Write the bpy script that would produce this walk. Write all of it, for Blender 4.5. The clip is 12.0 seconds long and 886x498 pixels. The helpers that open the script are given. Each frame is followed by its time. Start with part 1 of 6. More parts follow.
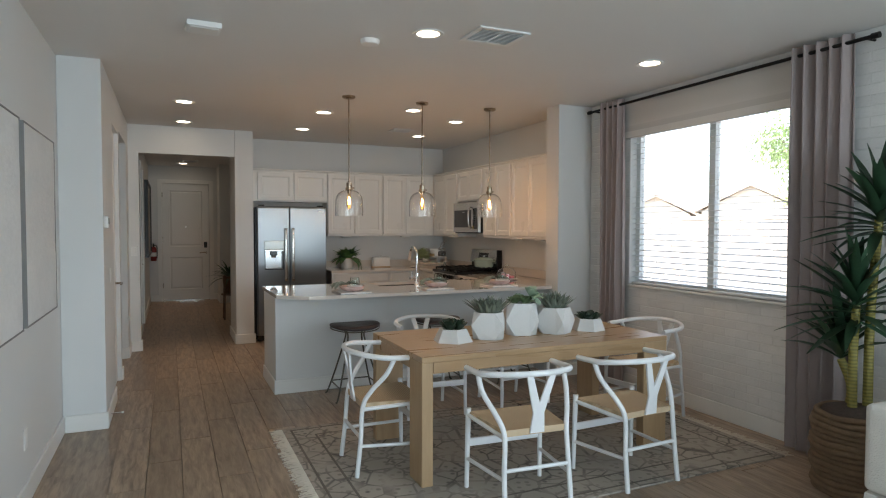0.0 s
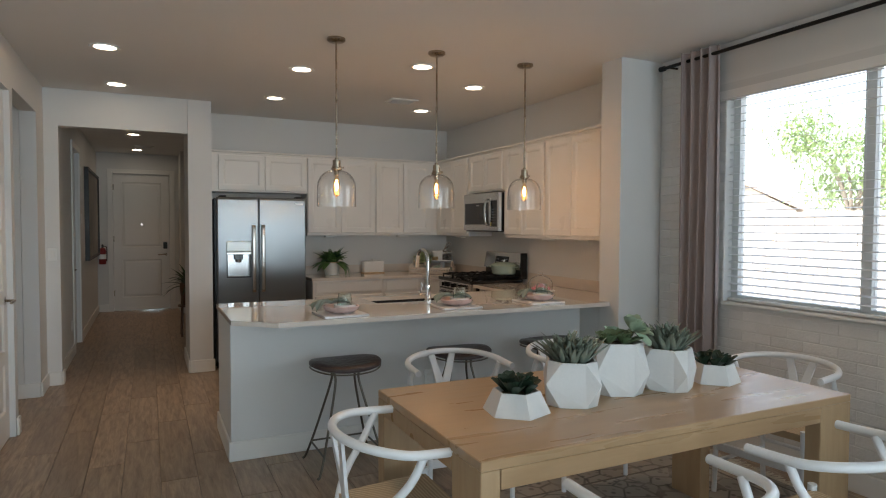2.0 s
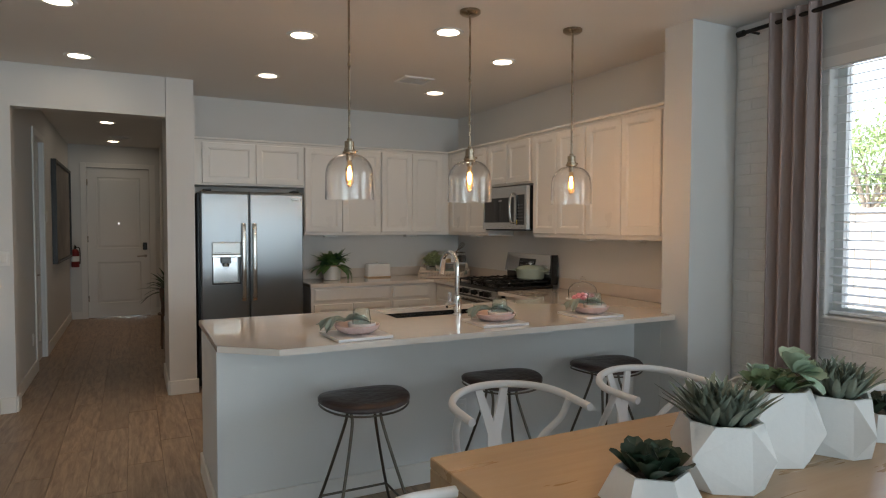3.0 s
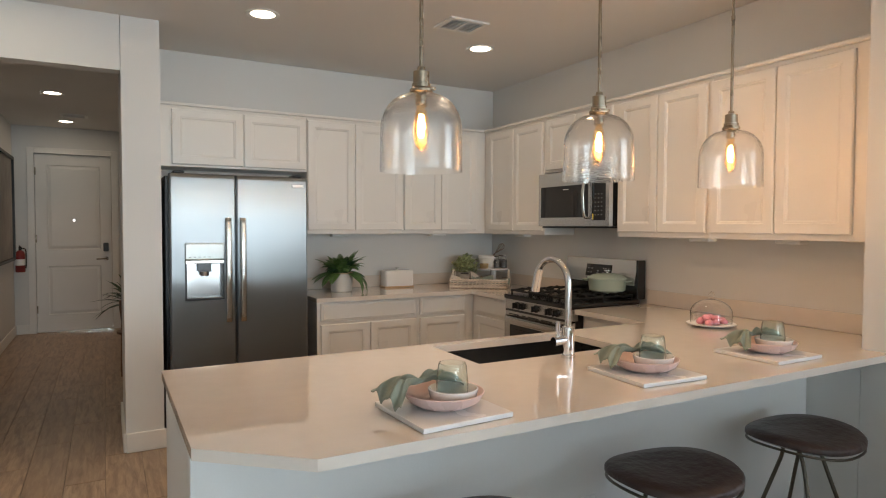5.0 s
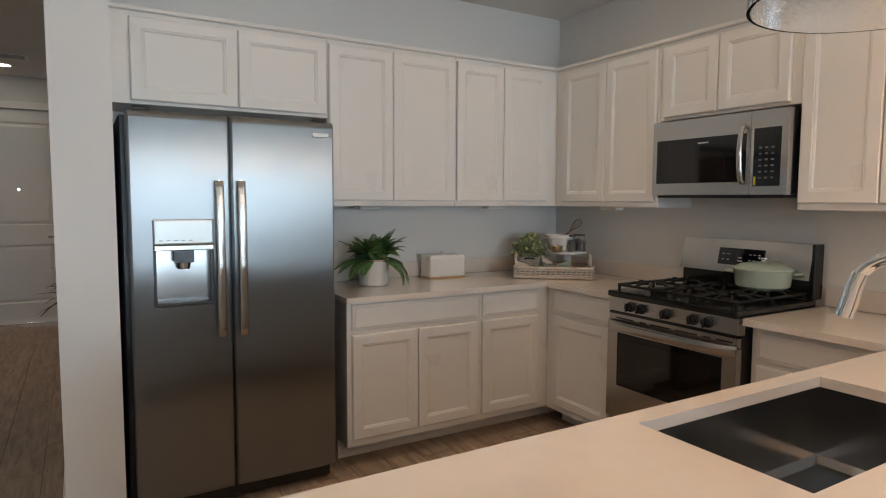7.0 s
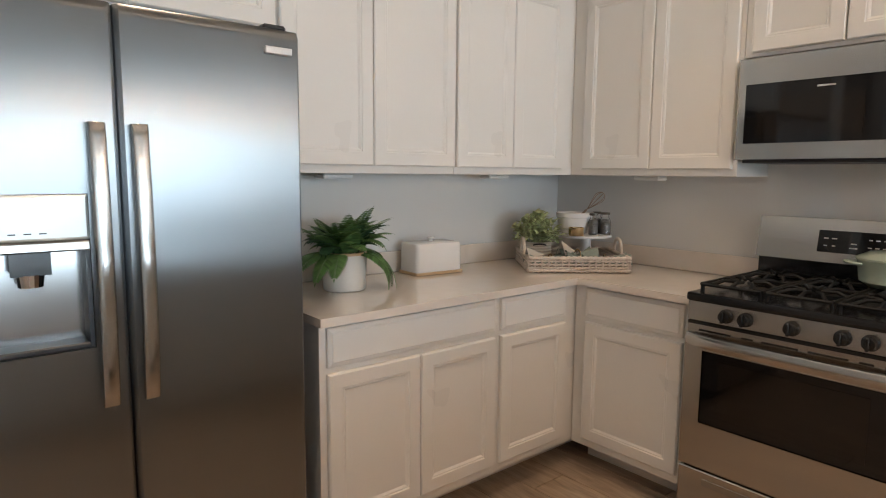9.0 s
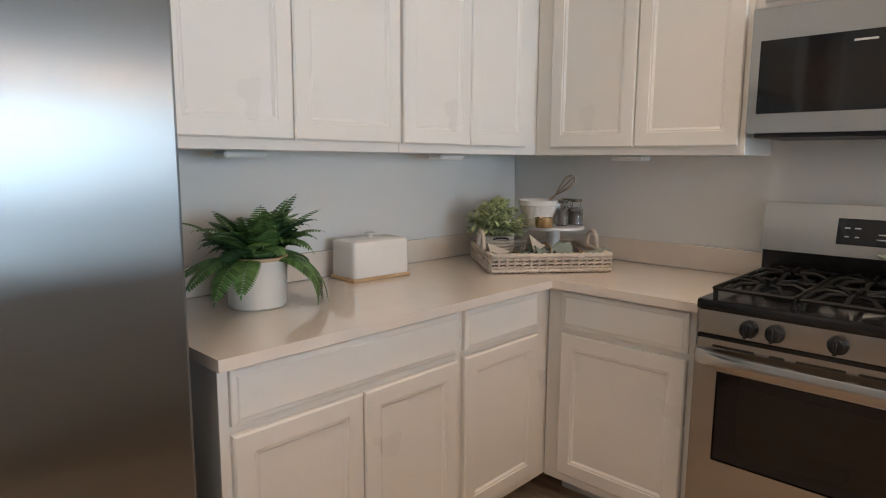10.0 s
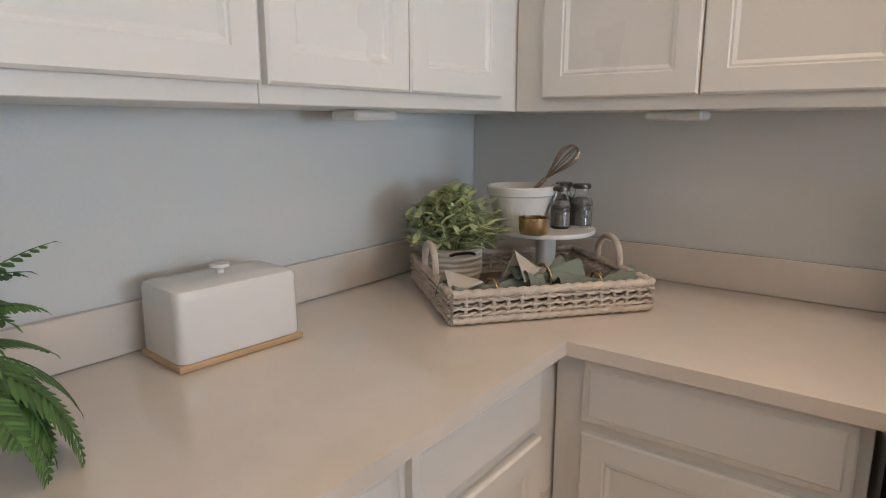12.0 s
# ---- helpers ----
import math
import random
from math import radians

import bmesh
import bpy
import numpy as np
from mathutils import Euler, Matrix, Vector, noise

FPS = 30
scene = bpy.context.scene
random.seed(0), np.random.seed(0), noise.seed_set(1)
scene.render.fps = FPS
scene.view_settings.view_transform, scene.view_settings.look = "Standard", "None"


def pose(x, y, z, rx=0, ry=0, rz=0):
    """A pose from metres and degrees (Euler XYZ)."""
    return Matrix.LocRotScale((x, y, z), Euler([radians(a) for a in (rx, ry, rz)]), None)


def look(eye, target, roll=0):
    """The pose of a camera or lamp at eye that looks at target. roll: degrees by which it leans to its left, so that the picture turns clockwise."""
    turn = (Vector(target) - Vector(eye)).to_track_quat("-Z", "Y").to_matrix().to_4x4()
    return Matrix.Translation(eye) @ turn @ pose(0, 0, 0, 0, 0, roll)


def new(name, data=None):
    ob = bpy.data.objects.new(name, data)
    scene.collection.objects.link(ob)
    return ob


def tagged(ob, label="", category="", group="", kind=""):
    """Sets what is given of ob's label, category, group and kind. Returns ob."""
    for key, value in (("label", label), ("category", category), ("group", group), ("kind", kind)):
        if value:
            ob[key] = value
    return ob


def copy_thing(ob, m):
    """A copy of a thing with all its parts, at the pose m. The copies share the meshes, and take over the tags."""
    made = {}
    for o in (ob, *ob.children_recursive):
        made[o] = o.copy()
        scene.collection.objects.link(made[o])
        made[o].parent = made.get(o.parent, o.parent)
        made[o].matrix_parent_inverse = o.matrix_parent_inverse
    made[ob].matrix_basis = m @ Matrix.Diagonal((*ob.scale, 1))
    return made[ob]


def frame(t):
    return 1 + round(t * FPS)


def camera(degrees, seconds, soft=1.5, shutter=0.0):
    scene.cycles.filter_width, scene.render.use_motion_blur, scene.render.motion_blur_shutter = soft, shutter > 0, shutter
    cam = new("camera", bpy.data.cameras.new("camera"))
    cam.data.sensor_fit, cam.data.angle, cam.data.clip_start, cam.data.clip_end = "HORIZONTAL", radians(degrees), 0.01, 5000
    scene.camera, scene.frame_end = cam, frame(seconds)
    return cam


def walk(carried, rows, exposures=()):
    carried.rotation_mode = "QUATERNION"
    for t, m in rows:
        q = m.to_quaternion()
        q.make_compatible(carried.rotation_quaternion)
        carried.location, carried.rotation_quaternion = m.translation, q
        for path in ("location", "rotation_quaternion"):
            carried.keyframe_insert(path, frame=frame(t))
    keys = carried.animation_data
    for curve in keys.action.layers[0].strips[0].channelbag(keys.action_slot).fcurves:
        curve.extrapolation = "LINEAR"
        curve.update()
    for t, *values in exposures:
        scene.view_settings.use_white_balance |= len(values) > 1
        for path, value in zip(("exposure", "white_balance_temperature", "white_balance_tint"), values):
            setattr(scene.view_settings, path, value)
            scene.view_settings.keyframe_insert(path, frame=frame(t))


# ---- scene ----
cam = camera(71.5, 12.0, 1.1)
PATH = [
    (0, (-0.101, -0.209, 1.517), (0.709, 1.618, 1.446), 0.1),
    (0.5, (0.021, 0.189, 1.499), (0.844, 2.01, 1.429), 0.2),
    (1, (0.099, 0.583, 1.483), (0.933, 2.4, 1.41), 0.1),
    (1.5, (0.183, 0.98, 1.482), (1.031, 2.789, 1.41), 0.2),
    (2, (0.302, 1.418, 1.485), (1.165, 3.221, 1.414), 0.2),
    (2.5, (0.341, 1.844, 1.469), (1.22, 3.639, 1.396), 0.1),
    (3, (0.404, 2.282, 1.478), (1.302, 4.067, 1.404), 0.1),
    (3.2, (0.435, 2.456, 1.484), (1.341, 4.237, 1.411), 0.1),
    (4.8, (0.554, 3.603, 1.454), (1.509, 5.359, 1.381), 0.2),
    (5, (0.574, 3.748, 1.448), (1.534, 5.501, 1.374), 0.2),
    (5.5, (0.618, 4.119, 1.429), (1.589, 5.865, 1.346), 0.1),
    (6, (0.682, 4.486, 1.41), (1.668, 6.223, 1.315), 0.2),
    (6.5, (0.75, 4.858, 1.398), (1.749, 6.587, 1.28), 0.2),
    (7, (0.754, 5.197, 1.42), (1.77, 6.912, 1.261), 0.3),
    (7.2, (0.738, 5.336, 1.428), (1.766, 7.043, 1.257), 0.3),
    (8, (0.7, 5.87, 1.41), (1.824, 7.516, 1.21), 0.4),
    (8.4, (0.706, 6.115, 1.402), (1.890, 7.705, 1.181), 0.5),
    (8.5, (0.741, 6.172, 1.399), (1.938, 7.754, 1.175), 0.5),
    (8.6, (0.794, 6.220, 1.396), (2.003, 7.797, 1.168), 0.55),
    (8.8, (0.914, 6.292, 1.391), (2.149, 7.847, 1.155), 0.6),
    (9, (0.974, 6.383, 1.385), (2.248, 7.905, 1.142), 0.5),
    (9.5, (1.14, 6.613, 1.384), (2.497, 8.06, 1.126), 0.4),
    (10, (1.306, 6.861, 1.356), (2.744, 8.222, 1.072), 0.4),
    (10.5, (1.56, 7.07, 1.358), (3.055, 8.363, 1.05), 0.1),
    (11, (1.803, 7.286, 1.365), (3.325, 8.536, 1.02), 0.0),
    (11.5, (1.972, 7.486, 1.36), (3.517, 8.699, 0.986), 0.1),
    (12, (2.127, 7.607, 1.351), (3.696, 8.782, 0.953), -0.0),
]
walk(cam, [(t, look(eye, target, roll)) for t, eye, target, roll in PATH],
     exposures=[(0, 0.98, 6550, 10), (1.0, 1.08, 6550, 10), (2.0, 0.92, 6550, 10), (2.5, 0.78, 6550, 10), (3.2, 1.03, 6600, 10), (5, 1.6, 6650, 10), (7, 1.48, 6200, 10), (8.8, 1.95, 6250, 10), (9.5, 2.03, 6100, 10), (12, 2.08, 5900, 10)])

# ---- world, sun, large lights ----
world = bpy.data.worlds.new("world")
scene.world = world
world.use_nodes = True
_wn = world.node_tree.nodes
_sky = _wn.new("ShaderNodeTexSky")
_sky.sky_type, _sky.sun_disc = "NISHITA", False
_sky.dust_density, _sky.ozone_density, _sky.air_density = 1.5, 0.3, 1.0
_sky.sun_elevation, _sky.sun_rotation = radians(44), radians(-68)
_haze = _wn.new("ShaderNodeHueSaturation")
_haze.inputs["Saturation"].default_value, _haze.inputs["Value"].default_value = 0.65, 3.2
world.node_tree.links.new(_sky.outputs["Color"], _haze.inputs["Color"])
world.node_tree.links.new(_haze.outputs["Color"], _wn["Background"].inputs["Color"])
_wn["Background"].inputs["Strength"].default_value = 0.15


def lamp(name, kind, power, colour, m, size=0.1, size_y=None, shape=None, spread=None):
    data = bpy.data.lights.new(name, kind)
    data.energy, data.color = power, colour
    if kind == "AREA":
        data.shape = shape or ("RECTANGLE" if size_y else "DISK")
        data.size = size
        if size_y:
            data.size_y = size_y
        if spread:
            data.spread = radians(spread)
    elif kind == "POINT":
        data.shadow_soft_size = size
    elif kind == "SUN":
        data.angle = size
    ob = new(name, data)
    ob.matrix_world = m
    return ob


WARM = (1.0, 0.72, 0.49)
COOL = (0.68, 0.87, 1.0)
lamp("sun", "SUN", 5.0, (1.0, 0.95, 0.87), look((-7.5, 3, 12), (0, 0, 4)), radians(0.5))
# Added cool fill from the right, set in an unseen, assumed living room window.
lamp("living_fill_light", "AREA", 40, COOL, look((3.86, -2.4, 1.7), (0, -1.8, 1.5)), 2.3, 1.4)
lamp("garden_door_daylight", "AREA", 74, COOL, look((1.75, -4.19, 1.21), (1.75, 4, 1.21)), 2.9, 2.25)
DOWNLIGHTS = [(1.42, 3.46), (3.21, 3.43), (0.04, 6.42), (0.06, 7.68), (1.43, 6.42), (1.44, 7.65),
              (2.27, 5.92), (2.98, 6.38), (3.0, 7.62), (0.13, 10.98), (0.15, 12.88)]
for _x, _y in DOWNLIGHTS:
    lamp("downlight_glow", "AREA", 0.46 if _y < 9 else 0.45, WARM if _y < 9 else (1.0, 0.64, 0.38), look((_x, _y, 2.735), (_x, _y, 0)), 0.13, spread=74)
PENDANTS = [(1.458, 5.51), (2.205, 5.51), (2.965, 5.51)]
for _x, _y in PENDANTS:
    lamp("pendant_glow", "POINT", 0.15, (1.0, 0.60, 0.33), pose(_x, _y, 1.765), 0.010)

# ---- materials ----


def mat(name, colour, rough=0.5, metal=0.0, vary=0.06, scale=6.0, fine=80.0, bump=0.05, stretch=(1, 1, 1), rough_vary=0.08,
        piece=False, coat=0.0, island=False, spec=0.5):
    """A surface with two scales of variation in tone, roughness and relief."""
    m = bpy.data.materials.new(name)
    m.use_nodes = True
    n, l = m.node_tree.nodes, m.node_tree.links
    b = n["Principled BSDF"]
    b.inputs["Metallic"].default_value = metal
    b.inputs["Coat Weight"].default_value = coat
    b.inputs["Specular IOR Level"].default_value = spec
    tc, mp = n.new("ShaderNodeTexCoord"), n.new("ShaderNodeMapping")
    mp.inputs["Scale"].default_value = stretch
    src = tc.outputs["Object"]
    if piece or island:
        r = n.new("ShaderNodeObjectInfo") if piece else n.new("ShaderNodeNewGeometry")
        out = r.outputs["Random"] if piece else r.outputs["Random Per Island"]
        mul = n.new("ShaderNodeMath")
        mul.operation, mul.inputs[1].default_value = "MULTIPLY", 37.0
        l.new(out, mul.inputs[0])
        add = n.new("ShaderNodeVectorMath")
        l.new(src, add.inputs[0]), l.new(mul.outputs[0], add.inputs[1])
        src = add.outputs[0]
    l.new(src, mp.inputs["Vector"])
    big, small = n.new("ShaderNodeTexNoise"), n.new("ShaderNodeTexNoise")
    big.inputs["Scale"].default_value, big.inputs["Detail"].default_value = scale, 3
    small.inputs["Scale"].default_value, small.inputs["Detail"].default_value = fine, 4
    for t in (big, small):
        l.new(mp.outputs[0], t.inputs["Vector"])
    mix = n.new("ShaderNodeMath")
    mix.operation = "MULTIPLY_ADD"
    l.new(small.outputs[0], mix.inputs[0])
    mix.inputs[1].default_value = 0.5
    l.new(big.outputs[0], mix.inputs[2])
    ramp = n.new("ShaderNodeMapRange")
    ramp.inputs["From Min"].default_value, ramp.inputs["From Max"].default_value = 0.35, 1.15
    ramp.inputs["To Min"].default_value, ramp.inputs["To Max"].default_value = 1 - vary, 1 + vary
    l.new(mix.outputs[0], ramp.inputs["Value"])
    tone = ramp.outputs[0]
    if piece or island:
        r2 = n.new("ShaderNodeMapRange")
        r2.inputs["To Min"].default_value, r2.inputs["To Max"].default_value = 1 - vary * 0.9, 1 + vary * 0.9
        l.new(out, r2.inputs["Value"])
        tm = n.new("ShaderNodeMath")
        tm.operation = "MULTIPLY"
        l.new(tone, tm.inputs[0]), l.new(r2.outputs[0], tm.inputs[1])
        tone = tm.outputs[0]
    col = n.new("ShaderNodeVectorMath")
    col.operation = "SCALE"
    col.inputs[0].default_value = colour
    l.new(tone, col.inputs["Scale"])
    l.new(col.outputs[0], b.inputs["Base Color"])
    rr = n.new("ShaderNodeMapRange")
    rr.inputs["To Min"].default_value, rr.inputs["To Max"].default_value = max(0.02, rough - rough_vary), min(1, rough + rough_vary)
    l.new(big.outputs[0], rr.inputs["Value"])
    l.new(rr.outputs[0], b.inputs["Roughness"])
    if bump:
        bp = n.new("ShaderNodeBump")
        bp.inputs["Strength"].default_value, bp.inputs["Distance"].default_value = bump, 0.01
        l.new(small.outputs[0], bp.inputs["Height"])
        l.new(bp.outputs[0], b.inputs["Normal"])
    return m


def glass(name, colour=(1, 1, 1), rough=0.0, ripple=0.0, ior=1.45):
    m = bpy.data.materials.new(name)
    m.use_nodes = True
    n, l = m.node_tree.nodes, m.node_tree.links
    b = n["Principled BSDF"]
    b.inputs["Base Color"].default_value = (*colour, 1)
    b.inputs["Transmission Weight"].default_value = 1
    b.inputs["Roughness"].default_value, b.inputs["IOR"].default_value = rough, ior
    if ripple:
        t, bp = n.new("ShaderNodeTexNoise"), n.new("ShaderNodeBump")
        t.inputs["Scale"].default_value = 32
        bp.inputs["Strength"].default_value, bp.inputs["Distance"].default_value = ripple, 0.01
        l.new(t.outputs[0], bp.inputs["Height"]), l.new(bp.outputs[0], b.inputs["Normal"])
    return m


def glow(name, colour, power):
    m = bpy.data.materials.new(name)
    m.use_nodes = True
    b = m.node_tree.nodes["Principled BSDF"]
    b.inputs["Base Color"].default_value = (0.9, 0.9, 0.9, 1)
    b.inputs["Emission Color"].default_value, b.inputs["Emission Strength"].default_value = (*colour, 1), power
    return m


def banded(name, colour, dark, axis, scale, rough=0.7, bump=0.4, distortion=1.0):
    """Cords, ribs or grain lines that run across one axis."""
    m = mat(name, colour, rough, 0, 0.1, 9, 120, 0)
    n, l = m.node_tree.nodes, m.node_tree.links
    b = n["Principled BSDF"]
    w = n.new("ShaderNodeTexWave")
    w.bands_direction = axis
    w.inputs["Scale"].default_value, w.inputs["Distortion"].default_value, w.inputs["Detail"].default_value = scale, distortion, 1
    tc = n.new("ShaderNodeTexCoord")
    l.new(tc.outputs["Object"], w.inputs["Vector"])
    old = b.inputs["Base Color"].links[0].from_socket
    mx = n.new("ShaderNodeMix")
    mx.data_type = "RGBA"
    mx.inputs["A"].default_value = (*dark, 1)
    l.new(w.outputs["Fac"], mx.inputs["Factor"]), l.new(old, mx.inputs["B"])
    l.new(mx.outputs["Result"], b.inputs["Base Color"])
    bp = n.new("ShaderNodeBump")
    bp.inputs["Strength"].default_value, bp.inputs["Distance"].default_value = bump, 0.004
    l.new(w.outputs["Fac"], bp.inputs["Height"]), l.new(bp.outputs[0], b.inputs["Normal"])
    return m


def woody(name, light, dark, axis_scale, rough=0.45, piece=False, island=False, bump=0.06, knots=0.5, vary=0.16):
    """Long grain: noise drawn out along one axis, in two colours."""
    m = mat(name, light, rough, 0, vary, 2.2, 9, bump, axis_scale, 0.1, piece=piece, island=island)
    n, l = m.node_tree.nodes, m.node_tree.links
    b = n["Principled BSDF"]
    old = b.inputs["Base Color"].links[0].from_socket
    mp = next(x for x in n if x.bl_idname == "ShaderNodeMapping")
    g = n.new("ShaderNodeTexNoise")
    g.inputs["Scale"].default_value, g.inputs["Detail"].default_value, g.inputs["Roughness"].default_value = 3.6, 6, 0.65
    g.inputs["Distortion"].default_value = knots
    l.new(mp.outputs[0], g.inputs["Vector"])
    rp = n.new("ShaderNodeMapRange")
    rp.inputs["From Min"].default_value, rp.inputs["From Max"].default_value = 0.38, 0.68
    l.new(g.outputs[0], rp.inputs["Value"])
    mx = n.new("ShaderNodeMix")
    mx.data_type = "RGBA"
    mx.inputs["B"].default_value = (*dark, 1)
    l.new(old, mx.inputs["A"]), l.new(rp.outputs[0], mx.inputs["Factor"])
    l.new(mx.outputs["Result"], b.inputs["Base Color"])
    return m


def brushed(m, amount=0.75, turn=0.0):
    """Brushed metal: reflections drawn out across the grain."""
    n, l = m.node_tree.nodes, m.node_tree.links
    b = n["Principled BSDF"]
    tg = n.new("ShaderNodeTangent")
    tg.direction_type, tg.axis = "RADIAL", "Z"
    b.inputs["Anisotropic"].default_value, b.inputs["Anisotropic Rotation"].default_value = amount, turn
    l.new(tg.outputs[0], b.inputs["Tangent"])
    return m


M_WALL = mat("wall_paint", (0.71, 0.71, 0.695), 0.65, 0, 0.025, 1.2, 150, 0.06)
M_CEIL = mat("ceiling_paint", (0.78, 0.765, 0.74), 0.8, 0, 0.025, 1.1, 170, 0.08)
M_TRIM = mat("trim_paint", (0.80, 0.79, 0.76), 0.4, 0, 0.02, 3, 60, 0.02)
M_CAB = mat("cabinet_paint", (0.80, 0.775, 0.735), 0.3, 0, 0.02, 3, 90, 0.015, spec=0.4)
# Greyer than cabinet_paint; for one cabinet body only.
M_CABGREY = mat("grey_cabinet_body", (0.62, 0.61, 0.60), 0.45, 0, 0.03, 3, 60, 0.02)
M_QUARTZ = mat("quartz", (0.74, 0.665, 0.59), 0.04, 0, 0.035, 14, 220, 0.0, rough_vary=0.015, spec=0.75, coat=0.6)
M_GROUT = mat("grout", (0.36, 0.30, 0.245), 0.9, 0, 0.1, 4, 100, 0.1)
M_PLANK = woody("wood_look_tile", (0.40, 0.30, 0.215), (0.20, 0.145, 0.105), (9, 1.1, 1), 0.36, piece=True)
M_PLANKS = woody("wood_look_tile_rest", (0.40, 0.30, 0.215), (0.20, 0.145, 0.105), (9, 1.1, 1), 0.36, island=True)
M_BRICK = mat("white_brick", (0.75, 0.735, 0.715), 0.8, 0, 0.05, 9, 70, 0.35, piece=True)
M_BRICKS = mat("white_brick_rest", (0.75, 0.735, 0.715), 0.8, 0, 0.05, 9, 70, 0.35, island=True)
M_MORTAR = mat("pale_mortar", (0.73, 0.715, 0.69), 0.9, 0, 0.05, 7, 90, 0.2)
M_STEEL = mat("brushed_steel", (0.50, 0.485, 0.46), 0.2, 1.0, 0.012, 1.5, 14, 0.0, (1.0, 1.0, 60), 0.03)
brushed(M_STEEL, 1.0, 0.0)
M_FRIDGE = brushed(mat("refrigerator_steel", (0.26, 0.27, 0.28), 0.31, 1.0, 0.012, 1.5, 14, 0.0, (1.0, 1.0, 60), 0.012), 1.0, 0.0)
M_STEELD = mat("dark_brushed_steel", (0.42, 0.425, 0.43), 0.18, 1.0, 0.04, 2, 16, 0.0, (1.0, 6, 1.0), 0.015)
M_CHROME = mat("chrome", (0.80, 0.80, 0.80), 0.06, 1.0, 0.01, 5, 50, 0, rough_vary=0.02)
M_NICKEL = mat("aged_brass", (0.34, 0.285, 0.22), 0.28, 1.0, 0.08, 20, 200, 0.02)
M_BLACK = mat("black_enamel", (0.012, 0.012, 0.013), 0.18, 0, 0.1, 9, 100, 0.01)
M_IRON = mat("cast_iron", (0.010, 0.010, 0.010), 0.62, 0, 0.15, 20, 200, 0.1, spec=0.25)
M_GREY = mat("dark_grey_plastic", (0.016, 0.016, 0.018), 0.4, 0, 0.1, 9, 100, 0.02)
M_SCREEN = mat("black_glass", (0.008, 0.008, 0.009), 0.05, 0, 0.05, 9, 100, 0, rough_vary=0.02)
M_OVENWIN = mat("oven_window", (0.013, 0.010, 0.008), 0.06, 0, 0.1, 3, 30, 0, rough_vary=0.02)
M_WHITE = mat("white_plastic", (0.80, 0.80, 0.78), 0.4, 0, 0.02, 6, 60, 0.01)
M_MARK = mat("pale_print", (0.60, 0.60, 0.60), 0.5, 0, 0.02, 6, 60, 0)
M_CHAIR = mat("white_lacquer", (0.80, 0.81, 0.82), 0.32, 0, 0.03, 5, 60, 0.02)
M_CORDX = banded("paper_cord_across", (0.62, 0.47, 0.31), (0.46, 0.34, 0.21), "Y", 26, 0.8, 0.5, 0.6)
M_CORDY = banded("paper_cord_along", (0.62, 0.47, 0.31), (0.46, 0.34, 0.21), "X", 26, 0.8, 0.5, 0.6)
M_OAK = woody("pale_oak", (0.45, 0.295, 0.165), (0.405, 0.26, 0.14), (0.9, 8, 8), 0.3, bump=0.03, knots=0.1, vary=0.05)
M_OAKV = woody("pale_oak_upright", (0.46, 0.31, 0.175), (0.405, 0.265, 0.145), (8, 8, 0.9), 0.42, knots=0.2, vary=0.07)
M_WALNUT = woody("walnut", (0.16, 0.085, 0.05), (0.08, 0.04, 0.025), (8, 8, 1), 0.4)
M_LEATHER = mat("dark_brown_leather", (0.050, 0.030, 0.027), 0.40, 0, 0.25, 9, 26, 0.7)
M_WIRE = mat("bronze_rod", (0.15, 0.135, 0.11), 0.35, 1.0, 0.1, 20, 120, 0.02)
M_PLASTER = mat("white_plaster", (0.68, 0.675, 0.66), 0.6, 0, 0.04, 8, 60, 0.08)
M_SOIL = mat("dry_soil", (0.16, 0.12, 0.09), 0.95, 0, 0.3, 30, 150, 0.8)
M_CURTAIN = banded("mauve_linen", (0.40, 0.335, 0.32), (0.34, 0.28, 0.27), "X", 160, 0.9, 0.2, 2.0)
M_RODBLACK = mat("black_iron_rod", (0.02, 0.018, 0.017), 0.4, 0.6, 0.1, 20, 100, 0.03)
M_BLIND = mat("white_blind", (0.80, 0.81, 0.81), 0.45, 0, 0.02, 5, 60, 0.01)
M_VINYL = mat("white_vinyl_frame", (0.70, 0.72, 0.70), 0.45, 0, 0.02, 5, 60, 0.01)
M_CANVAS = mat("textured_white_canvas", (0.74, 0.735, 0.72), 0.8, 0, 0.07, 5, 26, 0.6)
M_FRAMEGREY = mat("grey_canvas_edge", (0.22, 0.215, 0.21), 0.6, 0, 0.05, 9, 80, 0.05)
M_ARTDARK = mat("dark_abstract_painting", (0.30, 0.28, 0.26), 0.7, 0, 0.35, 2.5, 9, 0.1)
M_FRAMEBLACK = mat("black_frame", (0.015, 0.014, 0.013), 0.4, 0, 0.05, 9, 80, 0.02)
M_RED = mat("red_enamel", (0.20, 0.015, 0.015), 0.3, 0, 0.05, 9, 80, 0.01)
M_SAGE = mat("sage_linen", (0.25, 0.285, 0.24), 0.9, 0, 0.08, 14, 260, 0.2)
M_SAGEPALE = mat("oatmeal_linen", (0.52, 0.46, 0.39), 0.9, 0, 0.06, 14, 260, 0.2)
M_PINK = mat("blush_glaze", (0.70, 0.51, 0.47), 0.28, 0, 0.05, 10, 90, 0.02)
M_WHITEGLAZE = mat("white_glaze", (0.80, 0.775, 0.745), 0.12, 0, 0.02, 6, 60, 0.01, rough_vary=0.04)
M_MARBLE = mat("white_marble", (0.76, 0.745, 0.735), 0.25, 0, 0.11, 5, 16, 0.0)
M_SAGEPOT = mat("sage_enamel", (0.42, 0.49, 0.40), 0.18, 0, 0.03, 6, 60, 0.01, rough_vary=0.05)
